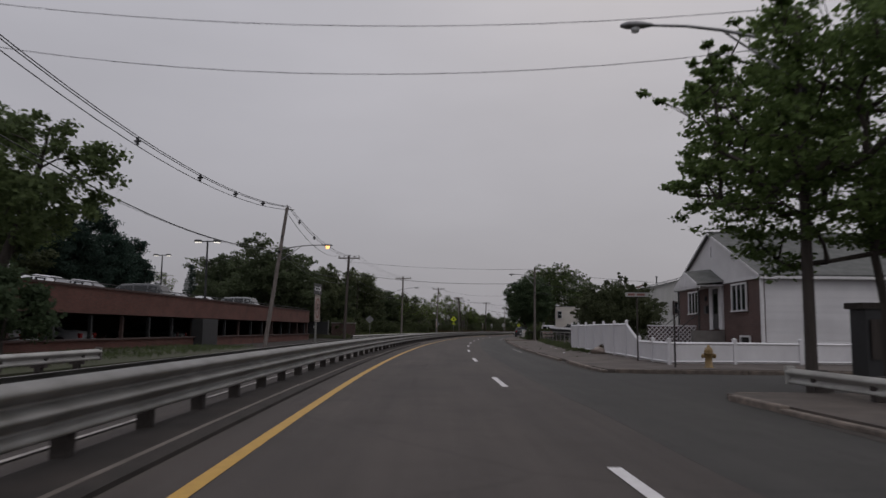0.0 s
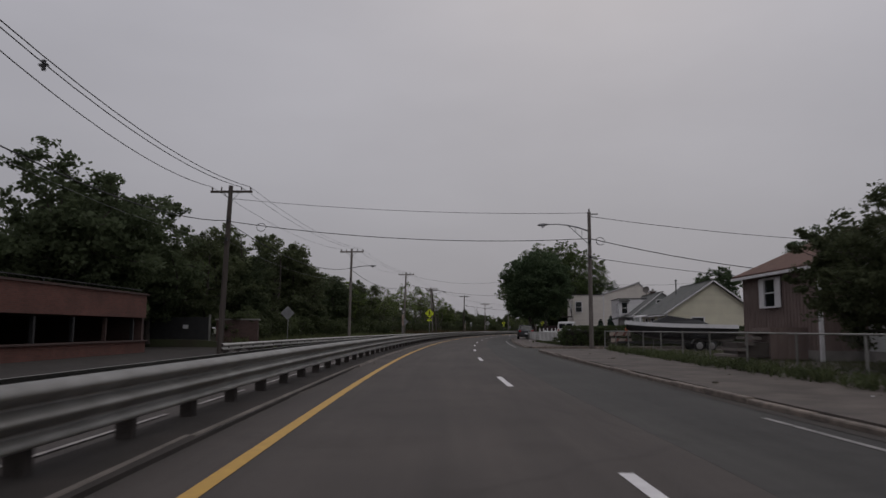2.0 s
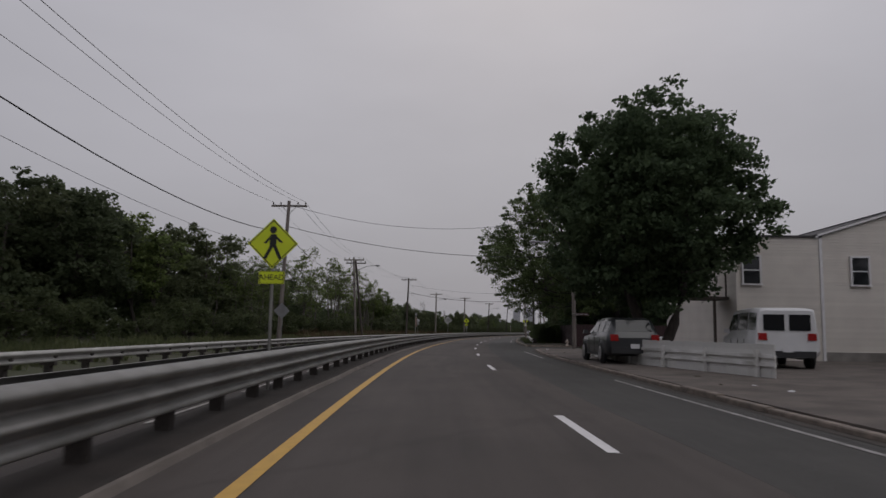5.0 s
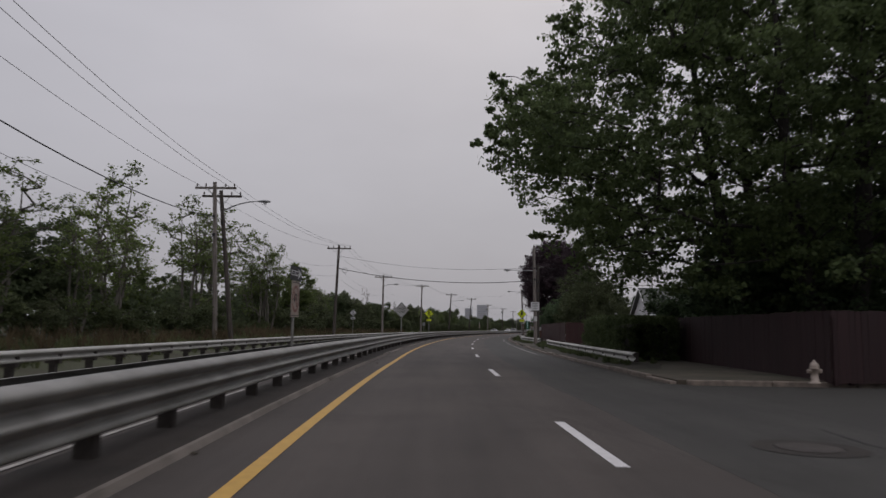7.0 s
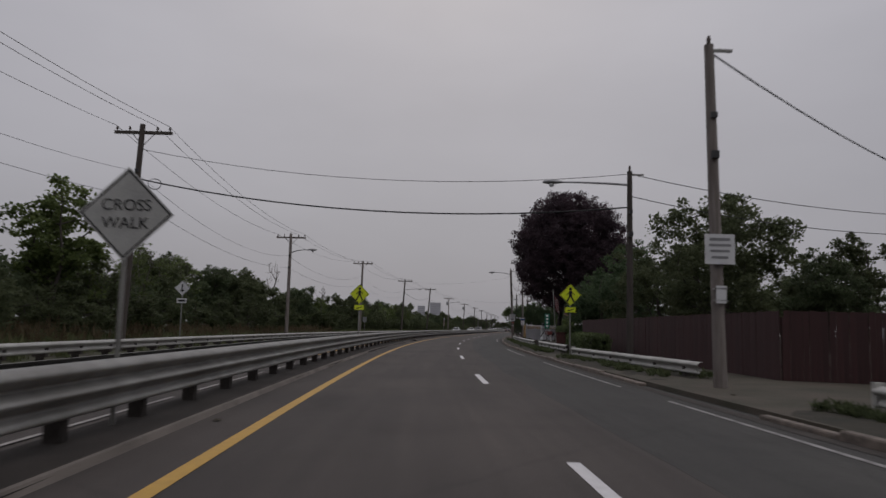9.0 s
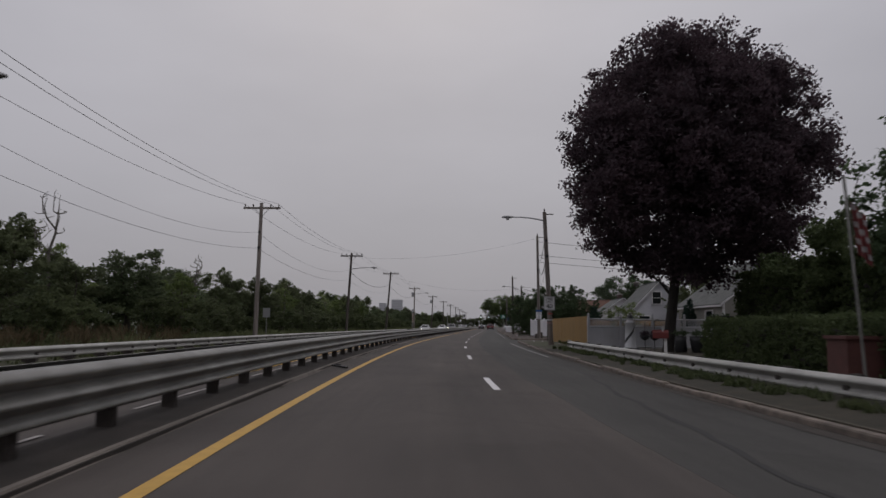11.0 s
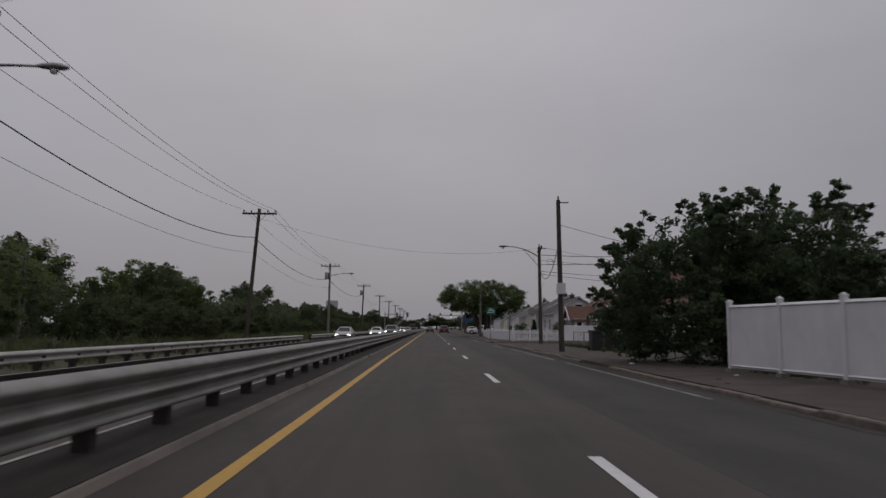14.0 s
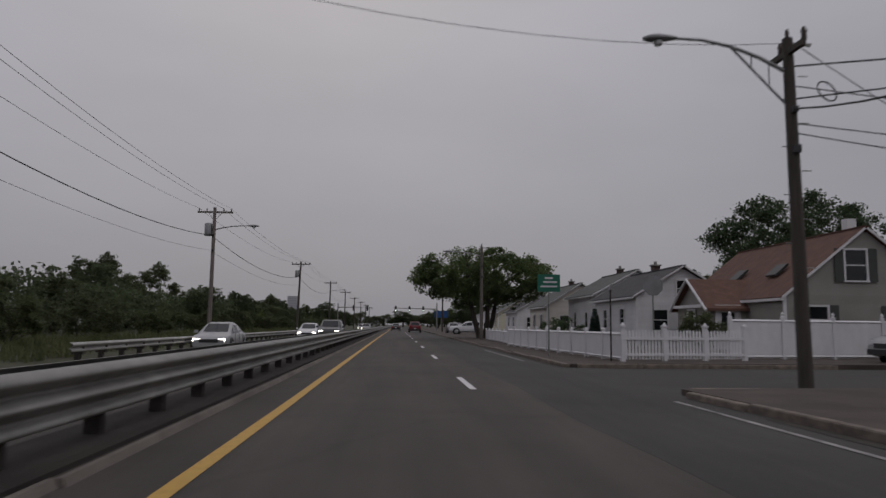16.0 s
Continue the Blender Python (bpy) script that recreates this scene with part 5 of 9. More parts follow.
# ---- houses ----
def brickmat(name, a, b, mortar):
    m = bpy.data.materials.new(name)
    m.use_nodes = True
    n, l = m.node_tree.nodes, m.node_tree.links
    p = n["Principled BSDF"]
    p.inputs["Roughness"].default_value = 0.88
    tc, sx, ad, cb, bt = (n.new(k) for k in ("ShaderNodeTexCoord", "ShaderNodeSeparateXYZ", "ShaderNodeMath", "ShaderNodeCombineXYZ", "ShaderNodeTexBrick"))
    l.new(tc.outputs["Object"], sx.inputs[0])
    l.new(sx.outputs["X"], ad.inputs[0])
    l.new(sx.outputs["Y"], ad.inputs[1])
    l.new(ad.outputs[0], cb.inputs["X"])
    l.new(sx.outputs["Z"], cb.inputs["Y"])
    l.new(cb.outputs[0], bt.inputs["Vector"])
    bt.inputs["Scale"].default_value = 1.0
    bt.inputs["Brick Width"].default_value, bt.inputs["Row Height"].default_value, bt.inputs["Mortar Size"].default_value = 0.21, 0.075, 0.008
    bt.inputs["Color1"].default_value, bt.inputs["Color2"].default_value, bt.inputs["Mortar"].default_value = (*a, 1), (*b, 1), (*mortar, 1)
    st = n.new("ShaderNodeTexNoise")
    st.inputs["Scale"].default_value, st.inputs["Detail"].default_value = 0.9, 7
    l.new(tc.outputs["Object"], st.inputs["Vector"])
    mu = n.new("ShaderNodeMixRGB")
    mu.blend_type, mu.inputs[0].default_value = "OVERLAY", 0.5
    l.new(bt.outputs["Color"], mu.inputs[1])
    l.new(st.outputs["Fac"], mu.inputs[2])
    l.new(mu.outputs["Color"], p.inputs["Base Color"])
    bp = n.new("ShaderNodeBump")
    bp.inputs["Strength"].default_value, bp.inputs["Distance"].default_value = 0.5, 0.01
    l.new(bt.outputs["Fac"], bp.inputs["Height"])
    bp.invert = True
    l.new(bp.outputs["Normal"], p.inputs["Normal"])
    return m


BRICKWALL = brickmat("red_brick_wall", (0.150, 0.056, 0.041), (0.112, 0.042, 0.032), (0.11, 0.072, 0.058))
BRICKHOUSE = brickmat("dark_red_brick_wall", (0.105, 0.055, 0.047), (0.078, 0.042, 0.037), (0.11, 0.09, 0.08))


def window(parent, m, w, h, frame_mat=TRIM, shutters=None, sash=True, cols=1):
    """A window in a wall whose outer face is the plane y = 0 of m, facing -y; m is at its lower middle."""
    m = m @ Matrix.Translation((0, -0.035, 0))
    win = part("window", Mb().box((0, 0.03, h / 2), (w * 0.98, 0.06, h * 0.98)), BLACKTRIM, parent, m=m)
    f = Mb()
    t = 0.075
    f.box((-w / 2, -0.03, h / 2), (t, 0.07, h + t)).box((w / 2, -0.03, h / 2), (t, 0.07, h + t)).box((0, -0.03, h), (w - t, 0.07, t)).box((0, -0.045, 0), (w + 0.12, 0.11, 0.06))
    part("frame", f, frame_mat, win)
    for c in range(cols):
        cw = (w - t) / cols
        x = -w / 2 + t / 2 + cw * (c + 0.5)
        for k in range(2 if sash else 1):
            hh = (h - t) / (2 if sash else 1)
            part("pane", Mb().box((x, -0.012 + 0.008 * k, t / 2 + hh * (k + 0.5)), (cw - 0.03, 0.01, hh - 0.04)), GLASS, win)
        if c:
            part("mullion", Mb().box((x - cw / 2, -0.025, h / 2), (0.06, 0.05, h - t)), frame_mat, win)
    if sash:
        part("sash_rail", Mb().box((0, -0.022, h / 2), (w - t, 0.04, 0.045)), frame_mat, win)
    if shutters:
        for d in (-1, 1):
            sh = Mb().box((d * (w / 2 + 0.24), -0.04, h / 2), (0.36, 0.035, h + 0.05))
            part("shutter", sh, shutters, win)
    return win


def door(parent, m, material=TRIM, w=0.92, h=2.05):
    m = m @ Matrix.Translation((0, -0.03, 0))
    d = part("door", Mb().box((0, -0.015, h / 2), (w, 0.05, h)), material, parent, m=m)
    f = Mb().box((-w / 2 - 0.05, -0.03, h / 2 + 0.05), (0.1, 0.08, h + 0.1)).box((w / 2 + 0.05, -0.03, h / 2 + 0.05), (0.1, 0.08, h + 0.1)).box((0, -0.03, h + 0.05), (w, 0.08, 0.1))
    part("door_frame", f, TRIM, d)
    part("pane", Mb().box((0, -0.045, h * 0.62), (w * 0.62, 0.012, h * 0.5)), GLASS, d)
    part("handle", Mb().box((w * 0.4, -0.065, h * 0.48), (0.03, 0.05, 0.12)), GALV, d)
    return d


def siding(parent, m, xl, xr, z0, z1, material, step=0.2):
    """Lapped boards on the plane y = 0 of m, from xl(z) to xr(z)."""
    z = z0
    while z < z1 - 0.03:
        t = min(z + step, z1)
        a, b, c, d = xl(z), xr(z), xl(t), xr(t)
        if d - c > 0.06 and b - a > 0.06:
            v = [(a, -0.034, z), (b, -0.034, z), (d, -0.006, t), (c, -0.006, t), (a, 0.0, z), (b, 0.0, z), (d, 0.0, t), (c, 0.0, t)]
            part("siding_board", Mb().add(v, [(0, 1, 2, 3), (4, 5, 1, 0), (0, 3, 7, 4), (5, 6, 2, 1)]), material, parent, m=m)
        z = t


def house(m, label, X, Y, eave, ridge, wall, roof, board=None, apex=None, z0=0.0, over=0.3, sides=("front", "left"), step=0.15):
    """A gabled house: its gable is the plane y = 0 of m, X wide, and it runs Y deep along y. Returns the thing."""
    th = thing("house", m, label, "house")
    apex = X / 2 if apex is None else apex
    body = Mb().prism([(0, z0 - 0.1), (X, z0 - 0.1), (X, eave), (apex, ridge - 0.06), (0, eave)], Y, Matrix())
    part("wall", body, wall, th)
    part("foundation", Mb().box((X / 2, Y / 2, z0 + 0.15), (X + 0.06, Y + 0.06, 0.5)), CONCRETE, th)
    for x0, x1 in ((0, apex), (X, apex)):
        d = Vector((x1 - x0, 0, ridge - eave))
        u = d.normalized()
        a = Vector((x0, 0, eave)) - u * over
        b = Vector((x1, 0, ridge))
        nrm = Vector((-u.z, 0, u.x)) * (1 if x1 > x0 else -1)
        v = [p + q + Vector((0, y, 0)) for y in (-over, Y + over) for p, q in ((a, nrm * 0.02), (b, nrm * 0.02), (b, nrm * 0.13), (a, nrm * 0.13))]
        part("roof_slope", Mb().add(v, [(0, 1, 2, 3), (7, 6, 5, 4), (0, 4, 5, 1), (1, 5, 6, 2), (2, 6, 7, 3), (3, 7, 4, 0)]), roof, th)
        # rake board and gutter
        rk = [p + nrm * w + Vector((0, y, 0)) for y in (-over - 0.03, -over + 0.01) for p, w in ((a, 0.03), (b, 0.03), (b, 0.12), (a, 0.12))]
        part("rake_board", Mb().add(rk, [(0, 1, 2, 3), (7, 6, 5, 4), (0, 4, 5, 1), (1, 5, 6, 2), (2, 6, 7, 3), (3, 7, 4, 0)]), TRIM, th)
        part("gutter", Mb().box(a + Vector((-0.05 if x1 > x0 else 0.05, Y / 2, 0.0)), (0.1, Y + 2 * over, 0.11)), TRIM, th)
    part("ridge_cap", Mb().box((apex, Y / 2, ridge + 0.13), (0.28, Y + 2 * over, 0.05)), roof, th)
    for x in (0, X):
        part("corner_board", Mb().box((x, -0.01, (z0 + eave) / 2), (0.12, 0.1, eave - z0)), TRIM, th)
    if board:
        gl = lambda z: 0.0 if z <= eave else apex * (z - eave) / (ridge - eave)
        gr = lambda z: X if z <= eave else X - (X - apex) * (z - eave) / (ridge - eave)
        if "front" in sides:
            siding(th, Matrix(), gl, gr, z0 + 0.4, ridge - 0.1, board, step)
        if "left" in sides:
            siding(th, Matrix.Translation((0, Y, 0)) @ Matrix.Rotation(radians(-90), 4, "Z"), lambda z: 0.05, lambda z: Y, z0 + 0.4, eave - 0.05, board, step)
        if "right" in sides:
            siding(th, Matrix.Translation((X, 0, 0)) @ Matrix.Rotation(radians(90), 4, "Z"), lambda z: 0.05, lambda z: Y, z0 + 0.4, eave - 0.05, board)
    return th


LEFTWALL = lambda Y, y, z: Matrix.Translation((0, y, z)) @ Matrix.Rotation(radians(-90), 4, "Z")


def chimney(th, x, y, z0, z1, material=BRICKDARK, w=0.55):
    c = part("chimney", Mb().box((x, y, (z0 + z1) / 2), (w, w, z1 - z0)), material, th)
    part("cap", Mb().box((x, y, z1 + 0.04), (w + 0.14, w + 0.14, 0.09)), CONCRETE, c)
    part("flue", Mb().lathe([(0.11, 0), (0.11, 0.22), (0.08, 0.22)], 8, (x, y, z1 + 0.08)), CONCRETE, c)


def vent_pipe(th, x, y, z0, z1):
    part("vent_pipe", Mb().lathe([(0.05, 0), (0.05, z1 - z0 - 0.1), (0.09, z1 - z0 - 0.08), (0.09, z1 - z0)], 8, (x, y, z0)), LAMPMETAL, th)


SIDEBROWN = mat("brown_boards", (0.190, 0.140, 0.125), (0.130, 0.092, 0.082), rough=0.8, scale=2, bump=0.2, stain=0.2, stretch=(6, 6, 0.6))
SIDEPALE_ = mat("pale_cladding", (0.50, 0.50, 0.49), (0.43, 0.43, 0.42), rough=0.6, scale=1.5, bump=0.05, stain=0.15, stretch=(4, 4, 0.4))
# brick house with a white gable towards the road; its white-sided flank faces the side street
h = house(at(40.0, 11.5, 0.1, -90), "single-storey dark brick house with a white gable and grey shingle roof", 10.9, 12, 3.4, 5.75, BRICKHOUSE, SHINGLE, apex=5.3, over=0.2)
part("gable_cladding", Mb().prism([(-0.05, 3.36), (10.95, 3.36), (10.95, 3.46), (5.3, 5.81), (-0.05, 3.46)], -0.05, Matrix()), SIDEWHITE, h)
siding(h, Matrix.Translation((10.9, 0, 0)) @ Matrix.Rotation(radians(90), 4, "Z"), lambda z: 0.1, lambda z: 11.9, 0.75, 3.35, SIDEWHITE, 0.115)
part("corner_board", Mb().box((10.93, -0.03, 2.0), (0.12, 0.12, 2.8)), TRIM, h)
part("gable_fascia", Mb().box((5.45, -0.07, 3.37), (11.0, 0.05, 0.12)), TRIM, h)
window(h, Matrix.Translation((2.6, 0, 2.05)), 1.5, 1.1, cols=3, sash=False)
window(h, Matrix.Translation((8.65, 0, 2.05)), 1.6, 1.15, cols=3, sash=False)
window(h, Matrix.Translation((10.9, 5.6, 1.9)) @ Matrix.Rotation(radians(90), 4, "Z"), 1.3, 1.15, cols=2)
window(h, Matrix.Translation((9.2, 0, 0.55)), 1.0, 0.42, sash=False)
part("window_sill", Mb().box((9.2, -0.06, 0.5), (1.5, 0.12, 0.06)), CONCRETE, h)
door(h, Matrix.Translation((5.85, 0, 1.3)), BLACKTRIM, 0.8, 1.85)
part("door_surround", Mb().box((5.2, -0.05, 2.25), (0.36, 0.1, 2.0)).box((6.5, -0.05, 2.25), (0.36, 0.1, 2.0)), TRIM, h)
part("gable_vent", Mb().box((5.3, -0.08, 4.95), (0.2, 0.05, 0.5)), TRIM, h)
part("porch_roof", Mb().add([(3.4, 0, 3.42), (7.0, 0, 3.42), (5.2, 0, 4.12), (3.4, -1.25, 3.30), (7.0, -1.25, 3.30), (5.2, -1.25, 4.0)], [(0, 2, 5, 3), (2, 1, 4, 5), (3, 5, 4), (0, 3, 4, 1)]), SHINGLE, h)
part("porch_gable", Mb().prism([(3.5, 3.24), (6.9, 3.24), (6.9, 3.32), (5.2, 3.96), (3.5, 3.32)], -0.05, Matrix.Translation((0, -1.25, 0))), TRIM, h)
part("porch_beam", Mb().box((5.2, -1.2, 3.2), (3.4, 0.14, 0.12)), TRIM, h)
part("porch_ceiling", Mb().box((5.2, -0.62, 3.25), (3.4, 1.1, 0.05)), TRIM, h)
for x in (3.7, 6.7):
    part("porch_post", Mb().tube([(x, -1.15, 1.2), (x, -1.15, 3.18)], 0.035, 6), BLACKTRIM, h)
    part("step_rail", Mb().tube([(x, -1.15, 2.0), (x, -2.1, 1.2), (x, -2.1, 0.1)], 0.022, 6), BLACKTRIM, h)
part("porch_step", Mb().box((5.2, -0.7, 0.6), (3.0, 1.4, 1.2)).box((5.2, -1.6, 0.45), (1.9, 0.4, 0.9)).box((5.2, -1.95, 0.3), (1.9, 0.35, 0.6)).box((5.2, -2.25, 0.15), (1.9, 0.3, 0.3)), CONCRETE, h)
part("mail_box", Mb().box((4.75, -0.14, 2.2), (0.28, 0.16, 0.36)), BLACKTRIM, h)
part("wall_lamp", Mb().lathe([(0.03, 0), (0.07, 0.05), (0.06, 0.2), (0.02, 0.26)], 8, (4.75, -0.16, 2.6)), BLACKTRIM, h)

# pale metal-clad building behind the bush
h = house(at(57.5, 12.6, 0.1), "pale grey clad building with a low gable and small windows", 10.4, 3.6, 4.2, 5.6, SIDEPALE_, SHINGLE, apex=5.2)
window(h, Matrix.Translation((3.7, 0, 2.55)), 0.7, 0.9, BRICKDARK)
window(h, Matrix.Translation((6.6, 0, 2.2)), 1.0, 1.2, BRICKDARK)
part("gable_lamp", Mb().box((5.3, -0.1, 4.75), (0.3, 0.18, 0.3)), TRIM, h)
vent_pipe(h, 2.6, 2, 4.7, 5.6)
# brown boarded house at the end of the yard
h = house(at(61.4, 11.15, 0.1), "brown boarded house with a shallow brown roof and raised steps", 7.2, 6.3, 3.3, 4.9, SIDEBROWN, SHINGLEBROWN, over=0.3)
window(h, LEFTWALL(6.3, 3.6, 1.95), 1.0, 1.1, shutters=TRIM)
window(h, Matrix.Translation((2.4, 0, 1.95)), 1.0, 1.1)
for k in range(25):
    part("wall_batten", Mb().box((-0.012, 0.14 + 0.25 * k, 1.75), (0.024, 0.05, 2.9)), SIDEBROWN, h)
part("entry_porch", Mb().box((-0.65, 1.7, 0.62), (1.3, 1.6, 1.1)), SIDEBROWN, h)
for k in range(5):
    part("step", Mb().box((-1.45 - 0.28 * k, 1.7, 1.0 - 0.2 * k), (0.3, 1.5, 0.09)), POLEWOOD, h)
part("step_stringer", Mb().box((-1.8, 1.7, 0.4), (1.2, 1.3, 0.5)), POLEDARK, h)

# cream house with its gable towards the side street
h = house(at(90.8, 14.0, 0.1), "cream-sided low house with a grey shingle roof", 6.4, 8.0, 2.3, 4.55, SIDECREAM, SHINGLE, SIDECREAM, apex=3.35)
for y, w in ((2.0, 0.7), (4.2, 1.1)):
    window(h, LEFTWALL(8.0, y, 0.95), w, 1.05)
door(h, LEFTWALL(8.0, 6.2, 0.2), TRIM)
window(h, Matrix.Translation((2.2, 0, 0.9)), 0.9, 1.1)
vent_pipe(h, 2.2, 5.6, 3.7, 5.1)
part("porch_roof", Mb().add([(-0.9, 5.0, 2.15), (0.1, 5.0, 2.36), (0.1, 7.4, 2.36), (-0.9, 7.4, 2.15), (-0.9, 5.0, 2.03), (0.1, 5.0, 2.24), (0.1, 7.4, 2.24), (-0.9, 7.4, 2.03)], [(0, 1, 2, 3), (7, 6, 5, 4), (0, 4, 5, 1), (1, 5, 6, 2), (2, 6, 7, 3), (3, 7, 4, 0)]), TRIM, h)
for y in (5.1, 7.3):
    part("porch_post", Mb().box((-0.82, y, 1.05), (0.11, 0.11, 2.0)), TRIM, h)

# grey house with a gable window and a white-sided rear part
h = house(at(108.4, 15.0, 0.1), "grey-sided house with a gable window and white trim", 5.3, 9.0, 2.5, 4.6, SIDEGREY, SHINGLE, SIDEGREY, apex=2.65, over=0.22)
window(h, Matrix.Translation((2.5, 0, 2.95)), 0.75, 1.0)
part("air_conditioner", Mb().box((2.5, -0.16, 3.1), (0.52, 0.34, 0.3)), TRIM, h, "white window air conditioner")
window(h, Matrix.Translation((2.2, 0, 0.85)), 0.9, 1.1)
window(h, LEFTWALL(9.0, 1.6, 0.7), 0.8, 1.3)
chimney(h, 2.9, 5.2, 4.0, 5.0, BRICKDARK, 0.5)
part("frieze_board", Mb().box((2.65, -0.05, 2.35), (5.3, 0.05, 0.2)), TRIM, h)
part("rear_wing", Mb().box((0.95, 6.2, 2.1), (3.5, 5.0, 4.2)), SIDEWHITE, h)
siding(h, Matrix.Translation((0, 3.7, 0)), lambda z: -0.8, lambda z: 2.7, 0.5, 4.2, SIDEWHITE, 0.14)
siding(h, Matrix.Translation((-0.8, 8.7, 0)) @ Matrix.Rotation(radians(-90), 4, "Z"), lambda z: 0.0, lambda z: 5.0, 0.5, 4.2, SIDEWHITE, 0.22)
part("rear_roof", Mb().box((0.95, 6.2, 4.23), (3.66, 5.16, 0.07)), SHINGLEDARK, h)
window(h, Matrix.Translation((-0.28, 3.7, 2.7)), 0.62, 1.15)
part("window_hood", Mb().prism([(-0.95, 3.98), (0.25, 3.98), (0.08, 4.18), (-0.8, 4.18)], 0.4, Matrix.Translation((0, 3.35, 0))), SHINGLE, h)
window(h, LEFTWALL(9, 4.6, 2.75) @ Matrix.Translation((0, -0.8, 0)), 0.6, 1.05)
part("entry_roof", Mb().add([(-1.9, 2.6, 2.1), (0.0, 2.6, 2.6), (0.0, 4.6, 2.6), (-1.9, 4.6, 2.1), (-1.9, 2.6, 1.98), (0.0, 2.6, 2.48), (0.0, 4.6, 2.48), (-1.9, 4.6, 1.98)], [(0, 1, 2, 3), (7, 6, 5, 4), (0, 4, 5, 1), (1, 5, 6, 2), (2, 6, 7, 3), (3, 7, 4, 0)]), SHINGLE, h)
for y in (2.7, 4.5):
    part("porch_post", Mb().box((-1.8, y, 1.0), (0.1, 0.1, 2.0)), TRIM, h)
DISHGREY = mat("weathered_dish_paint", (0.115, 0.100, 0.092), (0.085, 0.074, 0.068), rough=0.6, scale=6, bump=0.03)
dish = thing("satellite_dish", at(114.0, 17.3, 4.45), "grey satellite dish on the roof", "satellite dish")
part("bowl", Mb().lathe([(0.02, 0.0), (0.2, 0.04), (0.33, 0.1), (0.4, 0.18), (0.38, 0.18), (0.2, 0.06)], 16), DISHGREY, dish, m=Matrix.Translation((0, 0, 0.85)) @ Matrix.Rotation(radians(-35), 4, "Z") @ Matrix.Rotation(radians(70), 4, "X") @ Matrix.Diagonal((0.9, 0.9, 0.7, 1)))
part("mast", Mb().tube([(0, 0, 0), (0, 0, 0.85)], 0.03, 6), DISHGREY, dish)
part("brace", Mb().tube([(-0.25, 0.15, 0), (0, 0, 0.5)], 0.015, 5), DISHGREY, dish)
part("feed_arm", Mb().tube([(0, 0, 0.6), (-0.26, -0.38, 0.62)], 0.015, 5), DISHGREY, dish)

# tall cream house behind the van: a gabled part and a flat-roofed wing
h = house(at(124.2, 14.1, 0.1), "two-storey cream-sided house with small windows and a low gable", 5.4, 10, 5.2, 6.5, SIDEBEIGE, SHINGLEDARK, SIDEBEIGE, apex=4.1, over=0.12, sides=("front",), step=0.12)
part("flat_wing", Mb().box((-1.75, 5, 2.55), (3.5, 10, 5.2)), SIDEBEIGE, h)
siding(h, Matrix(), lambda z: -3.5, lambda z: -0.07, 0.4, 5.1, SIDEBEIGE, 0.12)
siding(h, Matrix.Translation((-3.5, 10, 0)) @ Matrix.Rotation(radians(-90), 4, "Z"), lambda z: 0.05, lambda z: 10, 0.4, 5.1, SIDEBEIGE, 0.12)
part("wing_roof", Mb().box((-1.8, 5, 5.19), (3.7, 10.2, 0.07)), SHINGLEDARK, h)
part("wing_corner_board", Mb().box((-3.5, -0.02, 2.7), (0.1, 0.08, 4.9)), SIDEBEIGE, h)
for x in (-2.9, 1.6, 4.4):
    window(h, Matrix.Translation((x, 0, 3.15)), 0.75, 1.2)
window(h, LEFTWALL(10, 4.0, 3.2) @ Matrix.Translation((0, -3.5, 0)), 0.9, 1.2)
part("rear_stair", Mb().box((-4.2, 1.4, 2.6), (1.2, 1.6, 0.12)).box((-4.2, 0.7, 1.3), (0.1, 0.1, 2.6)).box((-3.7, 0.7, 3.1), (0.06, 0.06, 1.0)).box((-4.7, 0.7, 3.1), (0.06, 0.06, 1.0)), POLEDARK, h)

# white-sided house behind the picket fence, its gable to the road
h = house(at(192.8, 13.0, 0.1, -90), "white clapboard house with a grey roof and a brick chimney", 5.7, 9.5, 2.45, 4.25, SIDEWHITE, SHINGLE, apex=2.9)
gl = lambda z: 0.0 if z <= 2.45 else 2.9 * (z - 2.45) / 1.8
siding(h, Matrix(), gl, lambda z: 5.7 - gl(z) * 2.8 / 2.9, 0.5, 4.15, SIDEWHITE, 0.24)
siding(h, Matrix.Translation((5.7, 0, 0)) @ Matrix.Rotation(radians(90), 4, "Z"), lambda z: 0.05, lambda z: 9.4, 0.5, 2.4, SIDEWHITE, 0.24)
window(h, Matrix.Translation((1.7, 0, 1.1)), 0.9, 1.1)
window(h, Matrix.Translation((4.2, 0, 1.1)), 0.9, 1.1)
part("gable_vent", Mb().box((2.85, -0.05, 3.7), (0.22, 0.05, 0.35)), TRIM, h)
window(h, Matrix.Translation((5.7, 1.6, 1.0)) @ Matrix.Rotation(radians(90), 4, "Z"), 1.2, 1.15)
chimney(h, 3.3, 4.1, 3.3, 5.05, BRICKHOUSE, 0.5)

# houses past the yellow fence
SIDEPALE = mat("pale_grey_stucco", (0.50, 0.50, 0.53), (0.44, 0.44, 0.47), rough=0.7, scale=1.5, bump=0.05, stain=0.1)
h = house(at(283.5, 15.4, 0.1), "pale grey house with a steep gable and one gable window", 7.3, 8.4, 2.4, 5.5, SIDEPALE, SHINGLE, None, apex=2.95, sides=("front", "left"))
window(h, Matrix.Translation((2.6, 0, 3.35)), 0.85, 1.2)
window(h, Matrix.Translation((1.4, 0, 1.0)), 1.1, 1.2)
part("ridge_vent", Mb().box((2.95, 1.2, 5.6), (0.3, 0.5, 0.16)), BLACKTRIM, h)
dish2 = thing("satellite_dish", at(291.4, 17.7, 5.35), "grey satellite dish on the ridge", "satellite dish")
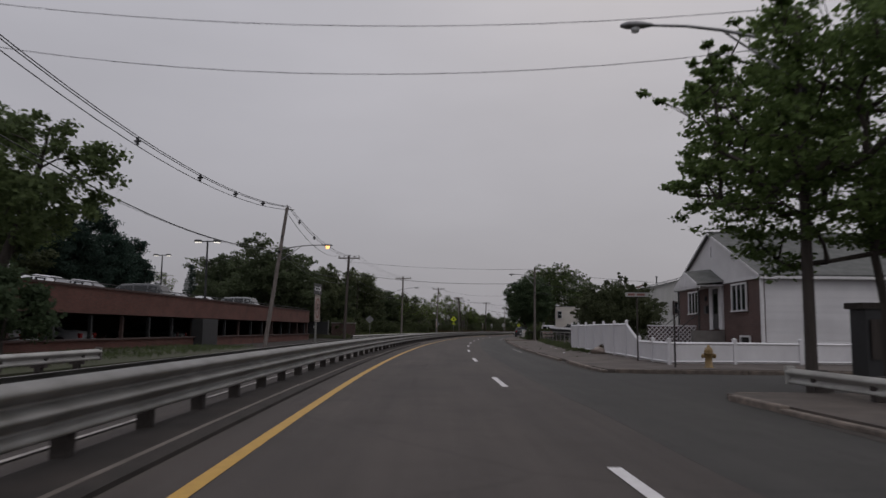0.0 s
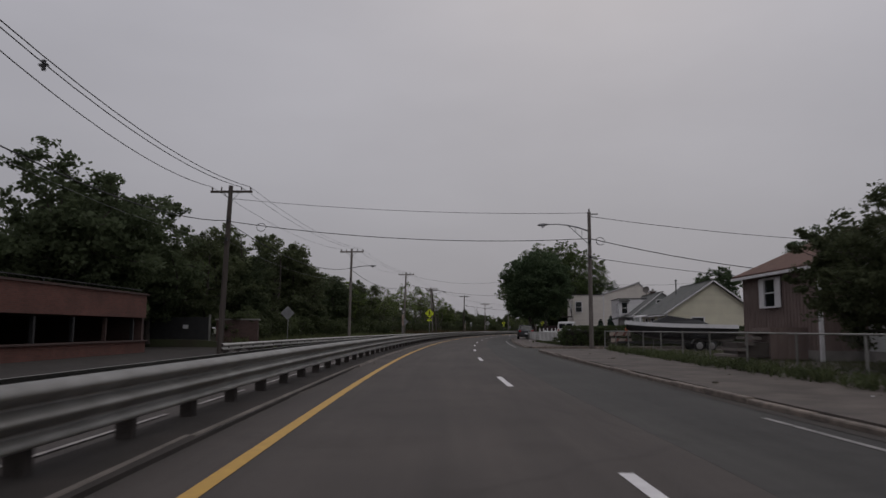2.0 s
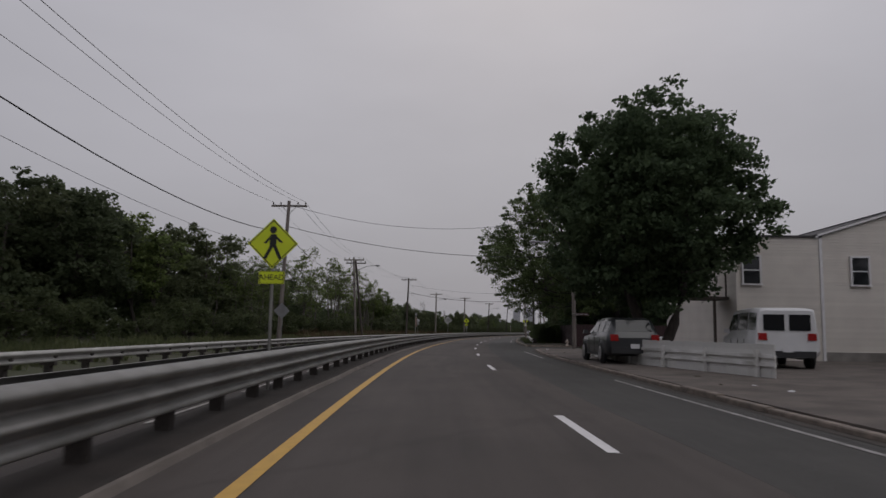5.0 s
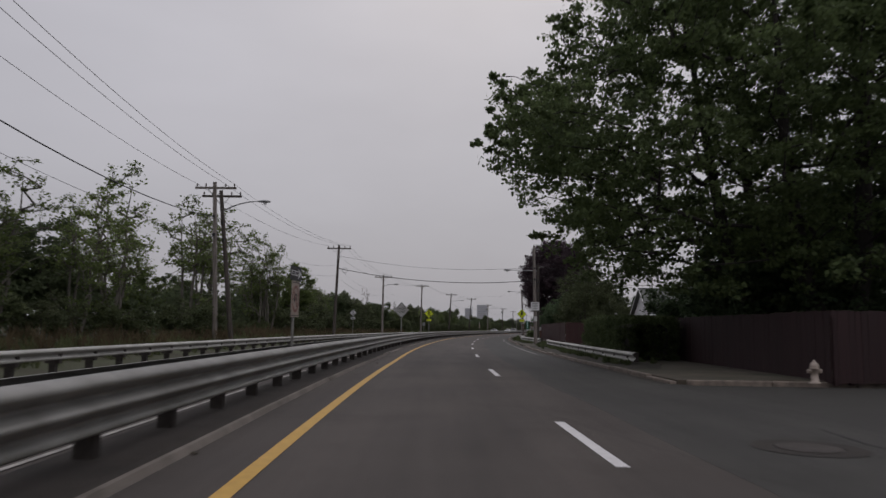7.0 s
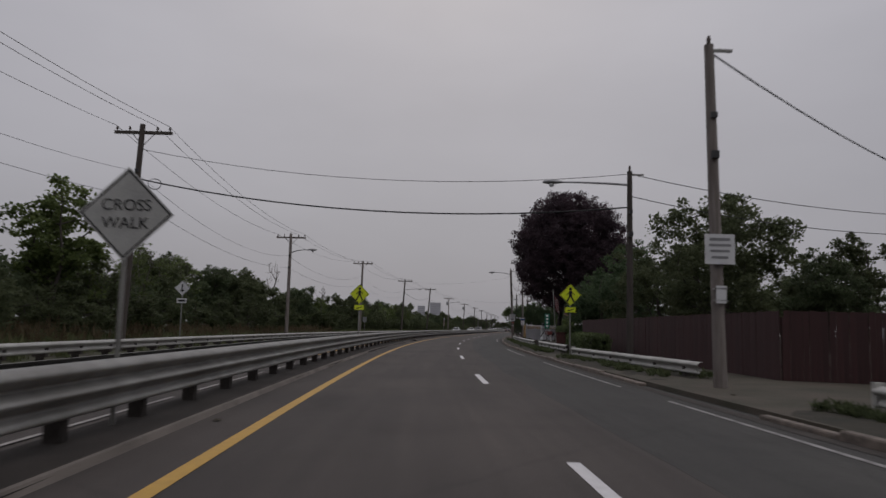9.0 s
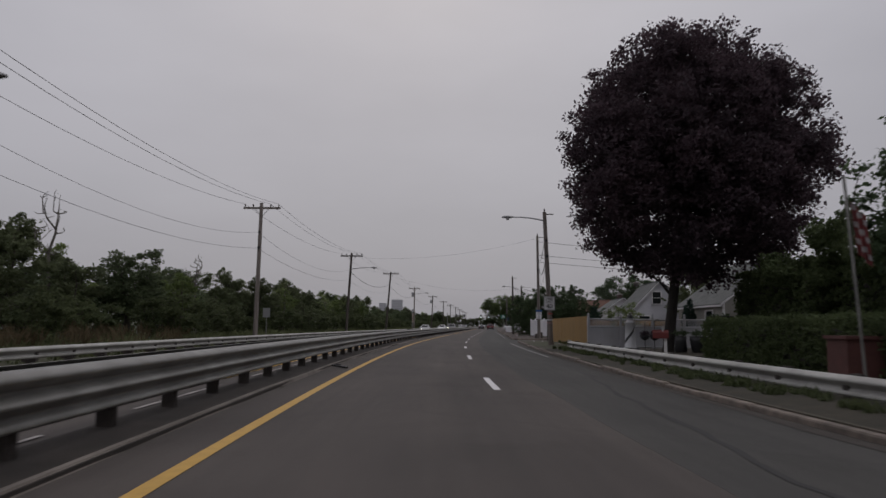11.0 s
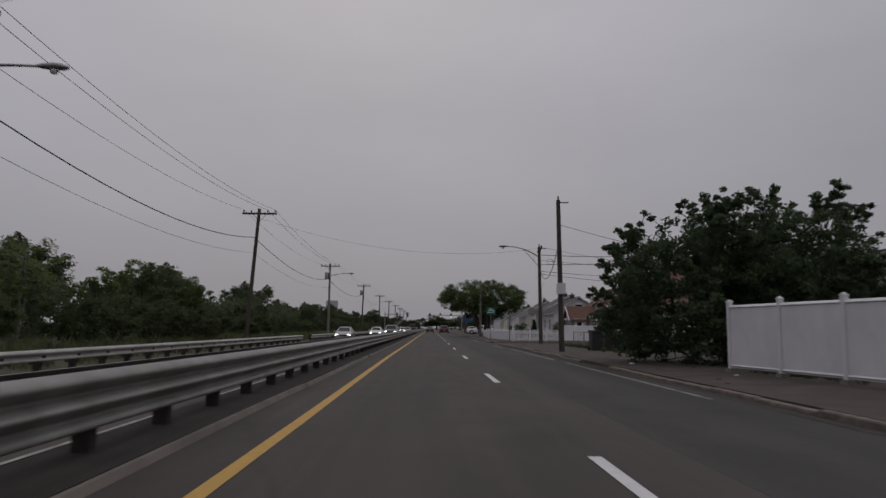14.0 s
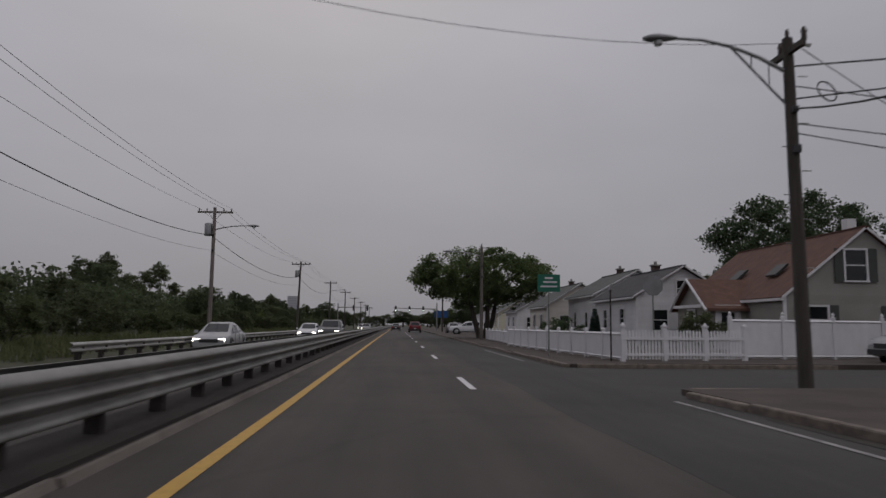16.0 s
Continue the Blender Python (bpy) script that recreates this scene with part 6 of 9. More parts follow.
part("bowl", Mb().lathe([(0.02, 0.0), (0.2, 0.04), (0.33, 0.1), (0.4, 0.18), (0.38, 0.18), (0.2, 0.06)], 16), DISHGREY, dish2, m=Matrix.Translation((0, 0, 0.4)) @ Matrix.Rotation(radians(-62), 4, "X") @ Matrix.Diagonal((0.8, 0.8, 0.8, 1)))
part("mast", Mb().tube([(0, 0, -0.1), (0, 0, 0.35)], 0.03, 6), GALV, dish2)
h = house(at(294.0, 14.3, 0.1), "small white-sided house with one gable window", 4.8, 7.5, 2.6, 4.2, SIDEWHITE, SHINGLE, SIDEWHITE, apex=2.4)
window(h, Matrix.Translation((3.0, 0, 2.75)), 0.75, 1.0)
chimney(h, 2.6, 3.4, 3.9, 4.8, BRICKDARK, 0.5)
conifer(at(283.2, 12.0, 0.1), "small dark spruce behind the white fence", 3.2, 1.15, 71)
h = house(at(252.4, 14.2, 0.1), "grey-shingled house with a sunroom behind the lattice fence", 7.0, 8.3, 2.45, 5.0, SIDETAN, SHINGLE, SIDETAN, apex=3.5, over=0.22)
window(h, LEFTWALL(8.3, 2.2, 1.0), 1.3, 1.1)
window(h, LEFTWALL(8.3, 6.0, 1.0), 0.9, 1.1)
window(h, Matrix.Translation((1.6, 0, 1.0)), 0.9, 1.2)
vent_pipe(h, 2.4, 3.0, 4.1, 5.3)
vent_pipe(h, 3.2, 1.6, 4.7, 5.5)
part("sunroom_wall", Mb().box((3.8, -2.6, 0.45), (4.8, 5.2, 0.9)).box((3.8, -2.6, 2.5), (4.8, 5.2, 0.22)), TRIM, h)
part("sunroom_glass", Mb().box((3.8, -2.58, 1.65), (4.6, 5.0, 1.5)), GLASS, h)
for y in np.linspace(-5.15, -0.1, 6):
    part("sunroom_post", Mb().box((1.45, float(y), 1.65), (0.12, 0.12, 1.5)), TRIM, h)
for x in (2.6, 3.8, 5.0, 6.15):
    part("sunroom_post", Mb().box((x, -5.15, 1.65), (0.12, 0.12, 1.5)), TRIM, h)
part("sunroom_roof", Mb().add([(1.15, -5.45, 2.6), (6.4, -5.45, 2.6), (6.4, 0, 2.6), (1.15, 0, 2.6), (3.0, -3.6, 3.05), (5.8, -3.6, 3.05), (5.8, 0, 3.05), (3.0, 0, 3.05)], [(0, 1, 5, 4), (1, 2, 6, 5), (3, 0, 4, 7), (4, 5, 6, 7), (0, 3, 2, 1), (2, 3, 7, 6)]), SHINGLE, h)
h = house(at(301, 14.5, 0.1), "low grey-roofed house behind the spruce", 8, 9, 2.3, 3.9, SIDEWHITE, SHINGLE, SIDEWHITE)

# tan house with the brown roof
SHUTTER = mat("dark_green_grey_shutters", (0.050, 0.054, 0.050), (0.038, 0.041, 0.038), rough=0.6, scale=2, bump=0.05)
h = house(at(337.5, 14.0, 0.1), "tan-sided house with a brown shingle roof and dark shutters", 6.9, 10.5, 2.35, 5.1, SIDETAN, SHINGLEBROWN, SIDETAN, apex=3.45, over=0.16, step=0.12)
part("chimney", Mb().box((3.75, 1.4, 5.1), (0.4, 0.4, 1.3)), TRIM, h, "white chimney")
window(h, Matrix.Translation((3.0, 0, 3.0)), 0.95, 1.3, shutters=SHUTTER)
window(h, Matrix.Translation((1.3, 0, 0.9)), 0.95, 1.1, shutters=SHUTTER)
window(h, Matrix.Translation((4.9, 0, 0.9)), 0.95, 1.1, shutters=SHUTTER)
for y in (2.6, 6.2):
    part("skylight", Mb().box((0, 0, 0), (0.75, 0.9, 0.09)), BLACKTRIM, h, m=Matrix.Translation((1.15, y, 3.62)) @ Matrix.Rotation(radians(-41), 4, "Y"))
wing = Mb().prism([(0.0, 0.0), (3.6, 0.0), (3.6, 2.0), (1.8, 3.2), (0.0, 2.0)], 1.9, Matrix.Translation((0.2, 3.1, 0)) @ Matrix.Rotation(radians(90), 4, "Z"))
part("front_wing", wing, SIDETAN, h)
for d in (-1, 1):
    v = [(1.0, 4.9 + d * 2.1, 1.82), (1.0, 4.9, 3.22), (-1.95, 4.9, 3.22), (-1.95, 4.9 + d * 2.1, 1.82)]
    v += [(x, y, z + 0.12) for x, y, z in v]
    part("wing_roof", Mb().add(v, [(0, 1, 2, 3), (7, 6, 5, 4), (0, 4, 5, 1), (1, 5, 6, 2), (2, 6, 7, 3), (3, 7, 4, 0)]), SHINGLEBROWN, h)
    part("rake_board", Mb().tube([(-1.98, 4.9 + d * 2.1, 1.85), (-1.98, 4.9, 3.3)], 0.08, 4), TRIM, h)
part("gable_beam", Mb().box((-1.95, 4.9, 2.05), (0.1, 3.2, 0.14)), TRIM, h)
door(h, Matrix.Translation((-0.9, 3.1, 0.15)), TRIM, 0.95, 1.85)
window(h, LEFTWALL(4, 4.9, 0.9) @ Matrix.Translation((0, -1.72, 0)), 0.8, 1.0)

h = house(at(343.5, 19.2, 0.1), "low tan outbuilding with a brown gabled roof", 5.0, 6, 2.2, 3.55, SIDETAN, SHINGLEBROWN, SIDETAN, apex=2.2, over=0.14, sides=("front",))
part("hatch", Mb().box((3.3, -0.06, 2.0), (0.9, 0.06, 0.75)), SHUTTER, h)
# house with a long brown roof behind the spruce
h = house(at(319.7, 16.0, 0.1, -125), "pale house with a wide brown roof behind the spruce", 7.0, 10, 2.4, 4.7, SIDEBEIGE, SHINGLEBROWN, over=0.25)
window(h, Matrix.Translation((2.2, 0, 1.0)), 0.9, 1.1)
window(h, Matrix.Translation((7.0, 3.0, 1.0)) @ Matrix.Rotation(radians(90), 4, "Z"), 1.0, 1.1)
for s, o, lab, wl_, rf, X, e, r in ((350, 12.2, "white-sided house with dark dormer windows", SIDEWHITE, SHINGLEDARK, 5.4, 2.9, 4.5), (362, 13.2, "white two-storey house with a long roof", SIDEWHITE, SHINGLE, 6.2, 3.5, 5.2), (376, 12.5, "grey-roofed white house in the row", SIDEBEIGE, SHINGLE, 6.4, 3.0, 5.0), (392, 12.4, "small pale house in the row", SIDEWHITE, SHINGLEDARK, 6.0, 2.8, 4.6), (412, 13.0, "far pale house in the row", SIDECREAM, SHINGLE, 6.5, 2.9, 4.8)):
    h = house(at(s, o, 0.1), lab, X, 8.5, e, r, wl_, rf, wl_)
    window(h, Matrix.Translation((X * 0.5, 0, e - 0.1)), 0.8, 1.0)
    window(h, Matrix.Translation((X * 0.25, 0, 0.9)), 0.9, 1.2)
    window(h, Matrix.Translation((X * 0.75, 0, 0.9)), 0.9, 1.2)
    window(h, LEFTWALL(8.5, 2.5, 1.0), 0.9, 1.2)
    window(h, LEFTWALL(8.5, 6.0, 1.0), 0.9, 1.2)
    chimney(h, X * 0.55, 5, r - 0.5, r + 0.5, BRICKDARK, 0.45)
for k, (s, o) in enumerate(((470, 16), (500, 18), (540, 17), (600, 22))):
    h = house(at(s, o, 0.1), "distant pale house beside the road", 9, 10, 3.2, 5.2, SIDEWHITE, SHINGLE)

# parking building of red brick on the far side, with cars on its roof
pk_a, pk_b = P(36, -17.0), P(74, -17.0)
pk_d = (pk_b - pk_a).normalized()
pk = thing("parking_building", Matrix.Translation(pk_b - pk_d * 58 - Vector((0, 0, 0.05))) @ Matrix.Rotation(math.atan2(-pk_d.x, pk_d.y), 4, "Z"), "low red brick parking building with a railed roof deck", "building")
part("parapet", Mb().box((-0.15, 29, 2.35), (0.4, 58, 1.15)).box((-6.6, 58.1, 2.35), (13, 0.3, 1.15)).box((-6.6, -0.1, 2.35), (13, 0.3, 1.15)), BRICKWALL, pk)
part("coping", Mb().box((-0.15, 29, 2.96), (0.55, 58.3, 0.09)), BRICKDARK, pk)
part("deck", Mb().box((-6.5, 29, 1.97), (12.8, 57.8, 0.2)), CONCRETE, pk)
part("plinth", Mb().box((-0.1, 29, 0.22), (0.3, 58, 0.72)), BRICKWALL, pk)
part("plinth_sill", Mb().box((-0.05, 29, 0.61), (0.45, 58, 0.07)), BRICKDARK, pk)
part("back_wall", Mb().box((-13, 29, 1.0), (0.3, 58, 2.4)).box((-6.6, 58, 0.9), (13, 0.25, 1.8)).box((-6.6, 0, 0.9), (13, 0.25, 1.8)), BRICKDARK, pk)
part("floor_slab", Mb().box((-6.5, 29, -0.05), (13, 58, 0.1)), CONCRETE, pk)
for k in range(20):
    part("column", Mb().box((-0.25, 1 + k * 2.95, 1.15), (0.16, 0.12, 1.1)), BLACKTRIM if k % 3 else BRICKDARK, pk)
for k in range(20):
    part("rail_post", Mb().box((-0.15, 0.6 + k * 3.0, 3.08), (0.03, 0.03, 0.2)), BLACKTRIM, pk)
part("top_rail", Mb().box((-0.15, 29, 3.18), (0.035, 57.6, 0.035)), BLACKTRIM, pk)
# solid black block in place of the shaded depth of an open entrance
part("entrance_box", Mb().box((0.25, 28.5, 0.85), (0.7, 2.6, 1.75)), BLACKTRIM, pk)
gate = thing("yard_gate", at(84.5, -17.5, 0), "dark screened yard gate with a small white notice", "gate")
part("gate_frame", Mb().box((-2.4, 0, 1.0), (4.8, 0.08, 1.9)), BLACKTRIM, gate)
part("notice", Mb().box((-1.6, -0.06, 1.3), (0.35, 0.02, 0.25)), SIGNWHITE, gate)
for x in (0, -4.8):
    part("gate_post", Mb().box((x, 0, 1.05), (0.12, 0.12, 2.1)), GALV, gate)
bw = thing("brick_wall", at(85, -17.2, 0), "short red brick boundary wall", "wall")
part("bricks", Mb().box((1.4, 0, 0.85), (2.8, 0.3, 1.8)), BRICKDARK, bw)
part("coping", Mb().box((1.4, 0, 1.8), (2.95, 0.4, 0.1)), CONCRETE, bw)
structure("parking_apron", Mb().sweep([(-11.0, -0.36), (-11.0, -0.246), (-17.2, -0.02), (-45, -0.02), (-45, -0.36)], -60, 84, 4.0), MEDIAN, "cracked asphalt apron before the parking building", "pavement")
structure("grass_strip", Mb().sweep([(-11.9, -0.2), (-11.9, 0.0), (-16.6, 0.12), (-16.6, 0.0)], -20, 42, 3.0), GRASSGROUND, "strip of grass beside the parking building", "lawn")
for s, o, z, zb in ((48.6, -17.9, 5.0, 2.05), (33, -32, 9.0, 0), (72, -32, 8.5, 0)):
    l = thing("lot_lamp", at(s, o, zb), "tall dark lot lamp with two square heads", "street lamp")
    part("pole", Mb().tube([(0, 0, -0.1), (0, 0, z)], [0.09, 0.06], 8), BLACKTRIM, l)
    part("arm", Mb().box((0, 0, z - 0.05), (1.0, 0.07, 0.07)), BLACKTRIM, l)
    for d in (-1, 1):
        hd = part("lamp_head", Mb().box((d * 0.65, 0, z - 0.02), (0.5, 0.36, 0.16), taper=0.8), BLACKTRIM, l)
        part("lens", Mb().box((d * 0.65, 0, z - 0.115), (0.38, 0.26, 0.03)), LOTLIT, hd, "lit white lens")


# ---- fences ----
def run(pts):
    """Legs between (s, o) corners: start, length, pose with y along the leg."""
    out = []
    for a, b in zip(pts, pts[1:]):
        p, q = P(a[0], a[1], 0), P(b[0], b[1], 0)
        d = q - p
        out.append((p, d.length, Matrix.Translation(p) @ Matrix.Rotation(math.atan2(-d.x, d.y), 4, "Z")))
    return out


def vinyl_fence(label, pts, h, z0=0.12, h_end=None, material=VINYL, sec=2.0, cap="flat", lattice=False, post_w=0.115, lift=0.05, foot=False):
    th = thing("vinyl_fence", at(pts[0][0], pts[0][1], 0), label, "fence")
    iv = th.matrix_world.inverted()
    for p, L, m in run(pts):
        n = max(1, round(L / sec))
        w = L / n
        for i in range(n + 1):
            hh = h + ((h_end if h_end else h) - h) * i / n
            pm = iv @ m @ Matrix.Translation((0, i * w, z0))
            po = part("post", Mb().box((0, 0, hh / 2), (post_w, post_w, hh + 0.05)), material, th, m=pm)
            if cap == "ball":
                part("finial", Mb().lathe([(0.075, 0), (0.075, 0.03), (0.03, 0.05), (0.055, 0.09), (0.058, 0.13), (0.035, 0.17), (0.01, 0.19)], 10, (0, 0, hh + 0.02)), material, po)
            else:
                part("cap", Mb().box((0, 0, hh + 0.035), (post_w + 0.02, post_w + 0.02, 0.03)).box((0, 0, hh + 0.07), (post_w * 0.9, post_w * 0.9, 0.04), taper=0.35), material, po)
        for i in range(n):
            h0, h1 = (h + ((h_end if h_end else h) - h) * k / n - 0.08 for k in (i, i + 1))
            top0, top1 = (h0 - 0.34, h1 - 0.34) if lattice else (h0, h1)
            pm = iv @ m @ Matrix.Translation((0, i * w, z0))
            x = 0.02
            v = [(sx * x, y, z) for sx in (-1, 1) for y, z in ((0.05, lift), (w - 0.05, lift), (w - 0.05, top1), (0.05, top0))]
            part("panel", Mb().add(v, [(3, 2, 1, 0), (4, 5, 6, 7), (0, 1, 5, 4), (1, 2, 6, 5), (2, 3, 7, 6), (3, 0, 4, 7)]), material, th, m=pm)
            part("rail", Mb().tube([(0, 0.06, top0 - 0.03), (0, w - 0.06, top1 - 0.03)], 0.055, 4, smooth=False), material, th, m=pm)
            part("rail", Mb().tube([(0, 0.06, lift + 0.05), (0, w - 0.06, lift + 0.05)], 0.055, 4, smooth=False), material, th, m=pm)
            if lattice:
                lt = Mb()
                k = 0.0
                while k < w:
                    for d in (0.3, -0.3):
                        a, b = (0, k, top0 + 0.02), (0, k + d, h0)
                        if 0 <= k + d <= w:
                            lt.tube([a, b], 0.013, 4, caps=False, smooth=False)
                    k += 0.1
                lt.tube([(0, 0.06, h0), (0, w - 0.06, h1)], 0.045, 4, smooth=False)
                part("lattice", lt, material, th, m=pm)
            if foot:
                part("concrete_foot", Mb().box((0, 0, -0.02), (0.2, 0.22, 0.24)), CONCRETE, th, m=pm)
    return th


PALES = {}
PALE = Mb().add([(x, y, z) for z, q in ((0, 1), (0.93, 1)) for x, y in ((-0.012, -0.035 * q), (0.012, -0.035 * q), (0.012, 0.035 * q), (-0.012, 0.035 * q))] + [(-0.012, 0, 1.0), (0.012, 0, 1.0)],
                [(0, 1, 5, 4), (1, 2, 6, 5), (2, 3, 7, 6), (3, 0, 4, 7), (4, 8, 7), (5, 6, 9), (4, 5, 9, 8), (6, 7, 8, 9)]).mesh("pale")
BOARDS = {}


def picket_fence(label, pts, h, dip=0.0, sec=1.9, z0=0.12, gap=0.115, material=VINYL, tall=0.25):
    th = thing("picket_fence", at(pts[0][0], pts[0][1], 0), label, "fence")
    iv = th.matrix_world.inverted()
    for p, L, m in run(pts):
        n = max(1, round(L / sec))
        w = L / n
        for i in range(n + 1):
            po = part("post", Mb().box((0, 0, (h + tall) / 2), (0.13, 0.13, h + tall)), material, th, m=iv @ m @ Matrix.Translation((0, i * w, z0)))
            part("finial", Mb().box((0, 0, h + tall + 0.03), (0.17, 0.17, 0.05)).box((0, 0, h + tall + 0.1), (0.12, 0.12, 0.1), taper=0.2), material, po)
        for i in range(n):
            pm = iv @ m @ Matrix.Translation((0, i * w, z0))
            part("rail", Mb().box((0.03, w / 2, h * 0.72), (0.04, w, 0.085)), material, th, m=pm)
            part("rail", Mb().box((0.03, w / 2, 0.2), (0.04, w, 0.085)), material, th, m=pm)
            y = 0.12
            while y < w - 0.08:
                hh = h + dip * (2 * abs(y / w - 0.5)) ** 2 - dip * 0.5
                part("pale", PALES.setdefault(material.name, PALE.copy()), material, th, m=pm @ Matrix.Translation((0, y, 0.06)) @ Matrix.Diagonal((1, 1, hh - 0.06, 1)))
                y += gap
    return th


def board_fence(label, pts, h, material, z0=0.1, pitch=0.142):
    th = thing("board_fence", at(pts[0][0], pts[0][1], 0), label, "fence")
    iv = th.matrix_world.inverted()
    r = random.Random(int(pts[0][0]))
    if material.name not in BOARDS:
        BOARDS[material.name] = Mb().box((0, 0, 0.5), (0.022, 0.136, 1.0)).mesh("board")
    for p, L, m in run(pts):
        n = int(L / pitch)
        for i in range(n):
            k = Matrix.Translation((r.uniform(-0.006, 0.006), (i + 0.5) * pitch, z0 + r.uniform(-0.02, 0.01))) @ Matrix.Rotation(r.uniform(-0.01, 0.01), 4, "X") @ Matrix.Diagonal((1, 1, h, 1))
            part("board", BOARDS[material.name], material, th, m=iv @ m @ k)
        for z in (0.35, h - 0.3):
            part("rail", Mb().box((0.05, L / 2, z0 + z), (0.05, L, 0.09)), material, th, m=iv @ m)
        for y in np.arange(0, L + 0.1, 2.4):
            part("post", Mb().box((0.09, float(y), z0 + h / 2 - 0.1), (0.1, 0.1, h - 0.1)), material, th, m=iv @ m)
    return th


def chain_fence(label, pts, h, z0=0.1, gap=0.14):
    th = thing("chain_link_fence", at(pts[0][0], pts[0][1], 0), label, "fence")
    iv = th.matrix_world.inverted()
    for p, L, m in run(pts):
        n = max(1, round(L / 2.6))
        for i in range(n + 1):
            po = part("post", Mb().tube([(0, L * i / n, z0 - 0.1), (0, L * i / n, z0 + h + 0.04)], 0.03, 8), GALV, th, m=iv @ m)
        part("top_rail", Mb().tube([(0, 0, z0 + h), (0, L, z0 + h)], 0.022, 7), GALV, th, m=iv @ m)
        net = Mb()
        y = -h
        while y < L:
            for d in (1, -1):
                a, b = (y, 0.0), (y + h, h)
                if a[0] < 0:
                    a = (0.0, -y)
                if b[0] > L:
                    b = (L, L - y)
                if b[0] > a[0]:
                    za, zb = (a[1], b[1]) if d > 0 else (h - a[1], h - b[1])
                    net.add([(0, a[0], z0 + za), (0, a[0] + 0.005, z0 + za), (0, b[0] + 0.005, z0 + zb), (0, b[0], z0 + zb)], [(0, 1, 2, 3)])
            y += gap
        part("wire_mesh", net, GALV, th, m=iv @ m)
    return th


vinyl_fence("tall white vinyl privacy fence with capped posts along the pavement", [(45.5, 6.45), (31.0, 6.5)], 1.5, sec=2.4)
vinyl_fence("sloping white vinyl fence section", [(31.0, 6.5), (28.5, 6.38)], 1.5, h_end=0.84, sec=2.6)
vinyl_fence("low white vinyl fence at the corner", [(28.5, 6.38), (24.45, 6.3), (25.1, 8.75), (25.25, 11.1), (25.6, 16.0)], 0.82, sec=2.4)
lf = thing("lattice_screen", at(33.6, 8.1, 0.1), "white lattice screen over dark red boards in the garden", "screen")
part("backing", Mb().box((1.1, 0.05, 0.95), (2.2, 0.03, 0.9)), REDWOOD, lf)
for d in (1, -1):
    for k in range(-6, 16):
        x0, x1 = k * 0.2, k * 0.2 + 0.9 * d
        lo, hi = max(0.0, min(x0, x1)), min(2.2, max(x0, x1))
        if hi - lo > 0.1:
            z_ = lambda x: 0.5 + 0.9 * (x - x0) / (x1 - x0)
            part("lath", Mb().tube([(lo, 0.01 * d, z_(lo)), (hi, 0.01 * d, z_(hi))], 0.018, 4, caps=False, smooth=False), VINYL, lf)
for z in (0.5, 1.4):
    part("frame_rail", Mb().box((1.1, 0, z), (2.24, 0.05, 0.05)), VINYL, lf)
chain_fence("galvanised chain-link fence round the yard with the boat", [(45.4, 6.6), (59.6, 6.8), (76.6, 7.0)], 1.0)
chain_fence("galvanised chain-link fence along the side street", [(76.7, 7.0), (76.9, 20)], 1.0)
vinyl_fence("stained low white vinyl fence with ball finials and weeds", [(100.2, 5.45), (94.1, 5.95), (86.6, 6.35)], 0.95, material=VINYLOLD, sec=2.1, cap="ball")
board_fence("pale weathered low board fence by the maple", [(126, 5.0), (119.3, 5.0), (111.5, 6.5)], 0.85, VINYLOLD)
vinyl_fence("low white vinyl fence beside the side street", [(143.0, 14.0), (141.6, 7.6), (133.9, 6.85), (127, 6.7)], 0.88, sec=2.1)
board_fence("maroon board fence, darkened for tree shade, behind the spreading tree", [(150.6, 17.5), (150.2, 7.4), (163.5, 7.6)], 1.65, MAROON_SHADE)
board_fence("red-brown board fence behind the picket fence", [(168.0, 10.6), (189.6, 10.4), (190.6, 7.2), (214.5, 7.0)], 1.7, REDWOOD)
picket_fence("white scalloped picket fence with pointed posts behind the guard rail", [(170.6, 8.1), (183.2, 8.25)], 1.05, dip=0.26, sec=2.55, material=VINYLOLD)
picket_fence("white picket gate panel standing alone", [(184.7, 8.4), (185.7, 8.1)], 1.1, dip=0.2, sec=1.0, material=VINYLOLD)
board_fence("tall yellow-stained board fence on the corner plot", [(248.3, 6.1), (265.6, 6.2), (268.5, 15.5)], 1.62, CEDAR)
vinyl_fence("white vinyl fence with lattice top, greyed for shade, beside the lawn", [(248.15, 6.05), (248.8, 14.1)], 1.52, material=VINYLSHADE, lattice=True, sec=1.63, cap="ball")
vinyl_fence("tall clean white vinyl fence on concrete feet", [(289.0, 6.2), (280.8, 7.4), (280.1, 10.8), (279.8, 16.5)], 1.75, lift=0.12, sec=2.0, foot=True)
chain_fence("low chain-link fence behind the bins", [(290.0, 7.2), (302.0, 7.8), (316.0, 7.6), (317.0, 14)], 0.9)
chain_fence("low galvanised pipe and wire fence by the side street", [(321.0, 18.0), (321.4, 10.2), (317.5, 9.6)], 0.75)
vinyl_fence("low white vinyl fence along the pavement", [(349.3, 4.75), (342.3, 4.95), (331.8, 5.6)], 0.95, sec=1.75)
picket_fence("white picket fence along the side street", [(331.8, 5.6), (332.6, 9.9)], 0.98, sec=1.45, tall=0.08)
vinyl_fence("white vinyl fence with pointed caps before the tan house", [(333.6, 9.9), (334.6, 16.0), (335.2, 24.0)], 1.42, sec=2.0, cap="ball")
vinyl_fence("far low white fence", [(366, 5.6), (352, 5.2)], 0.8, sec=2.4)


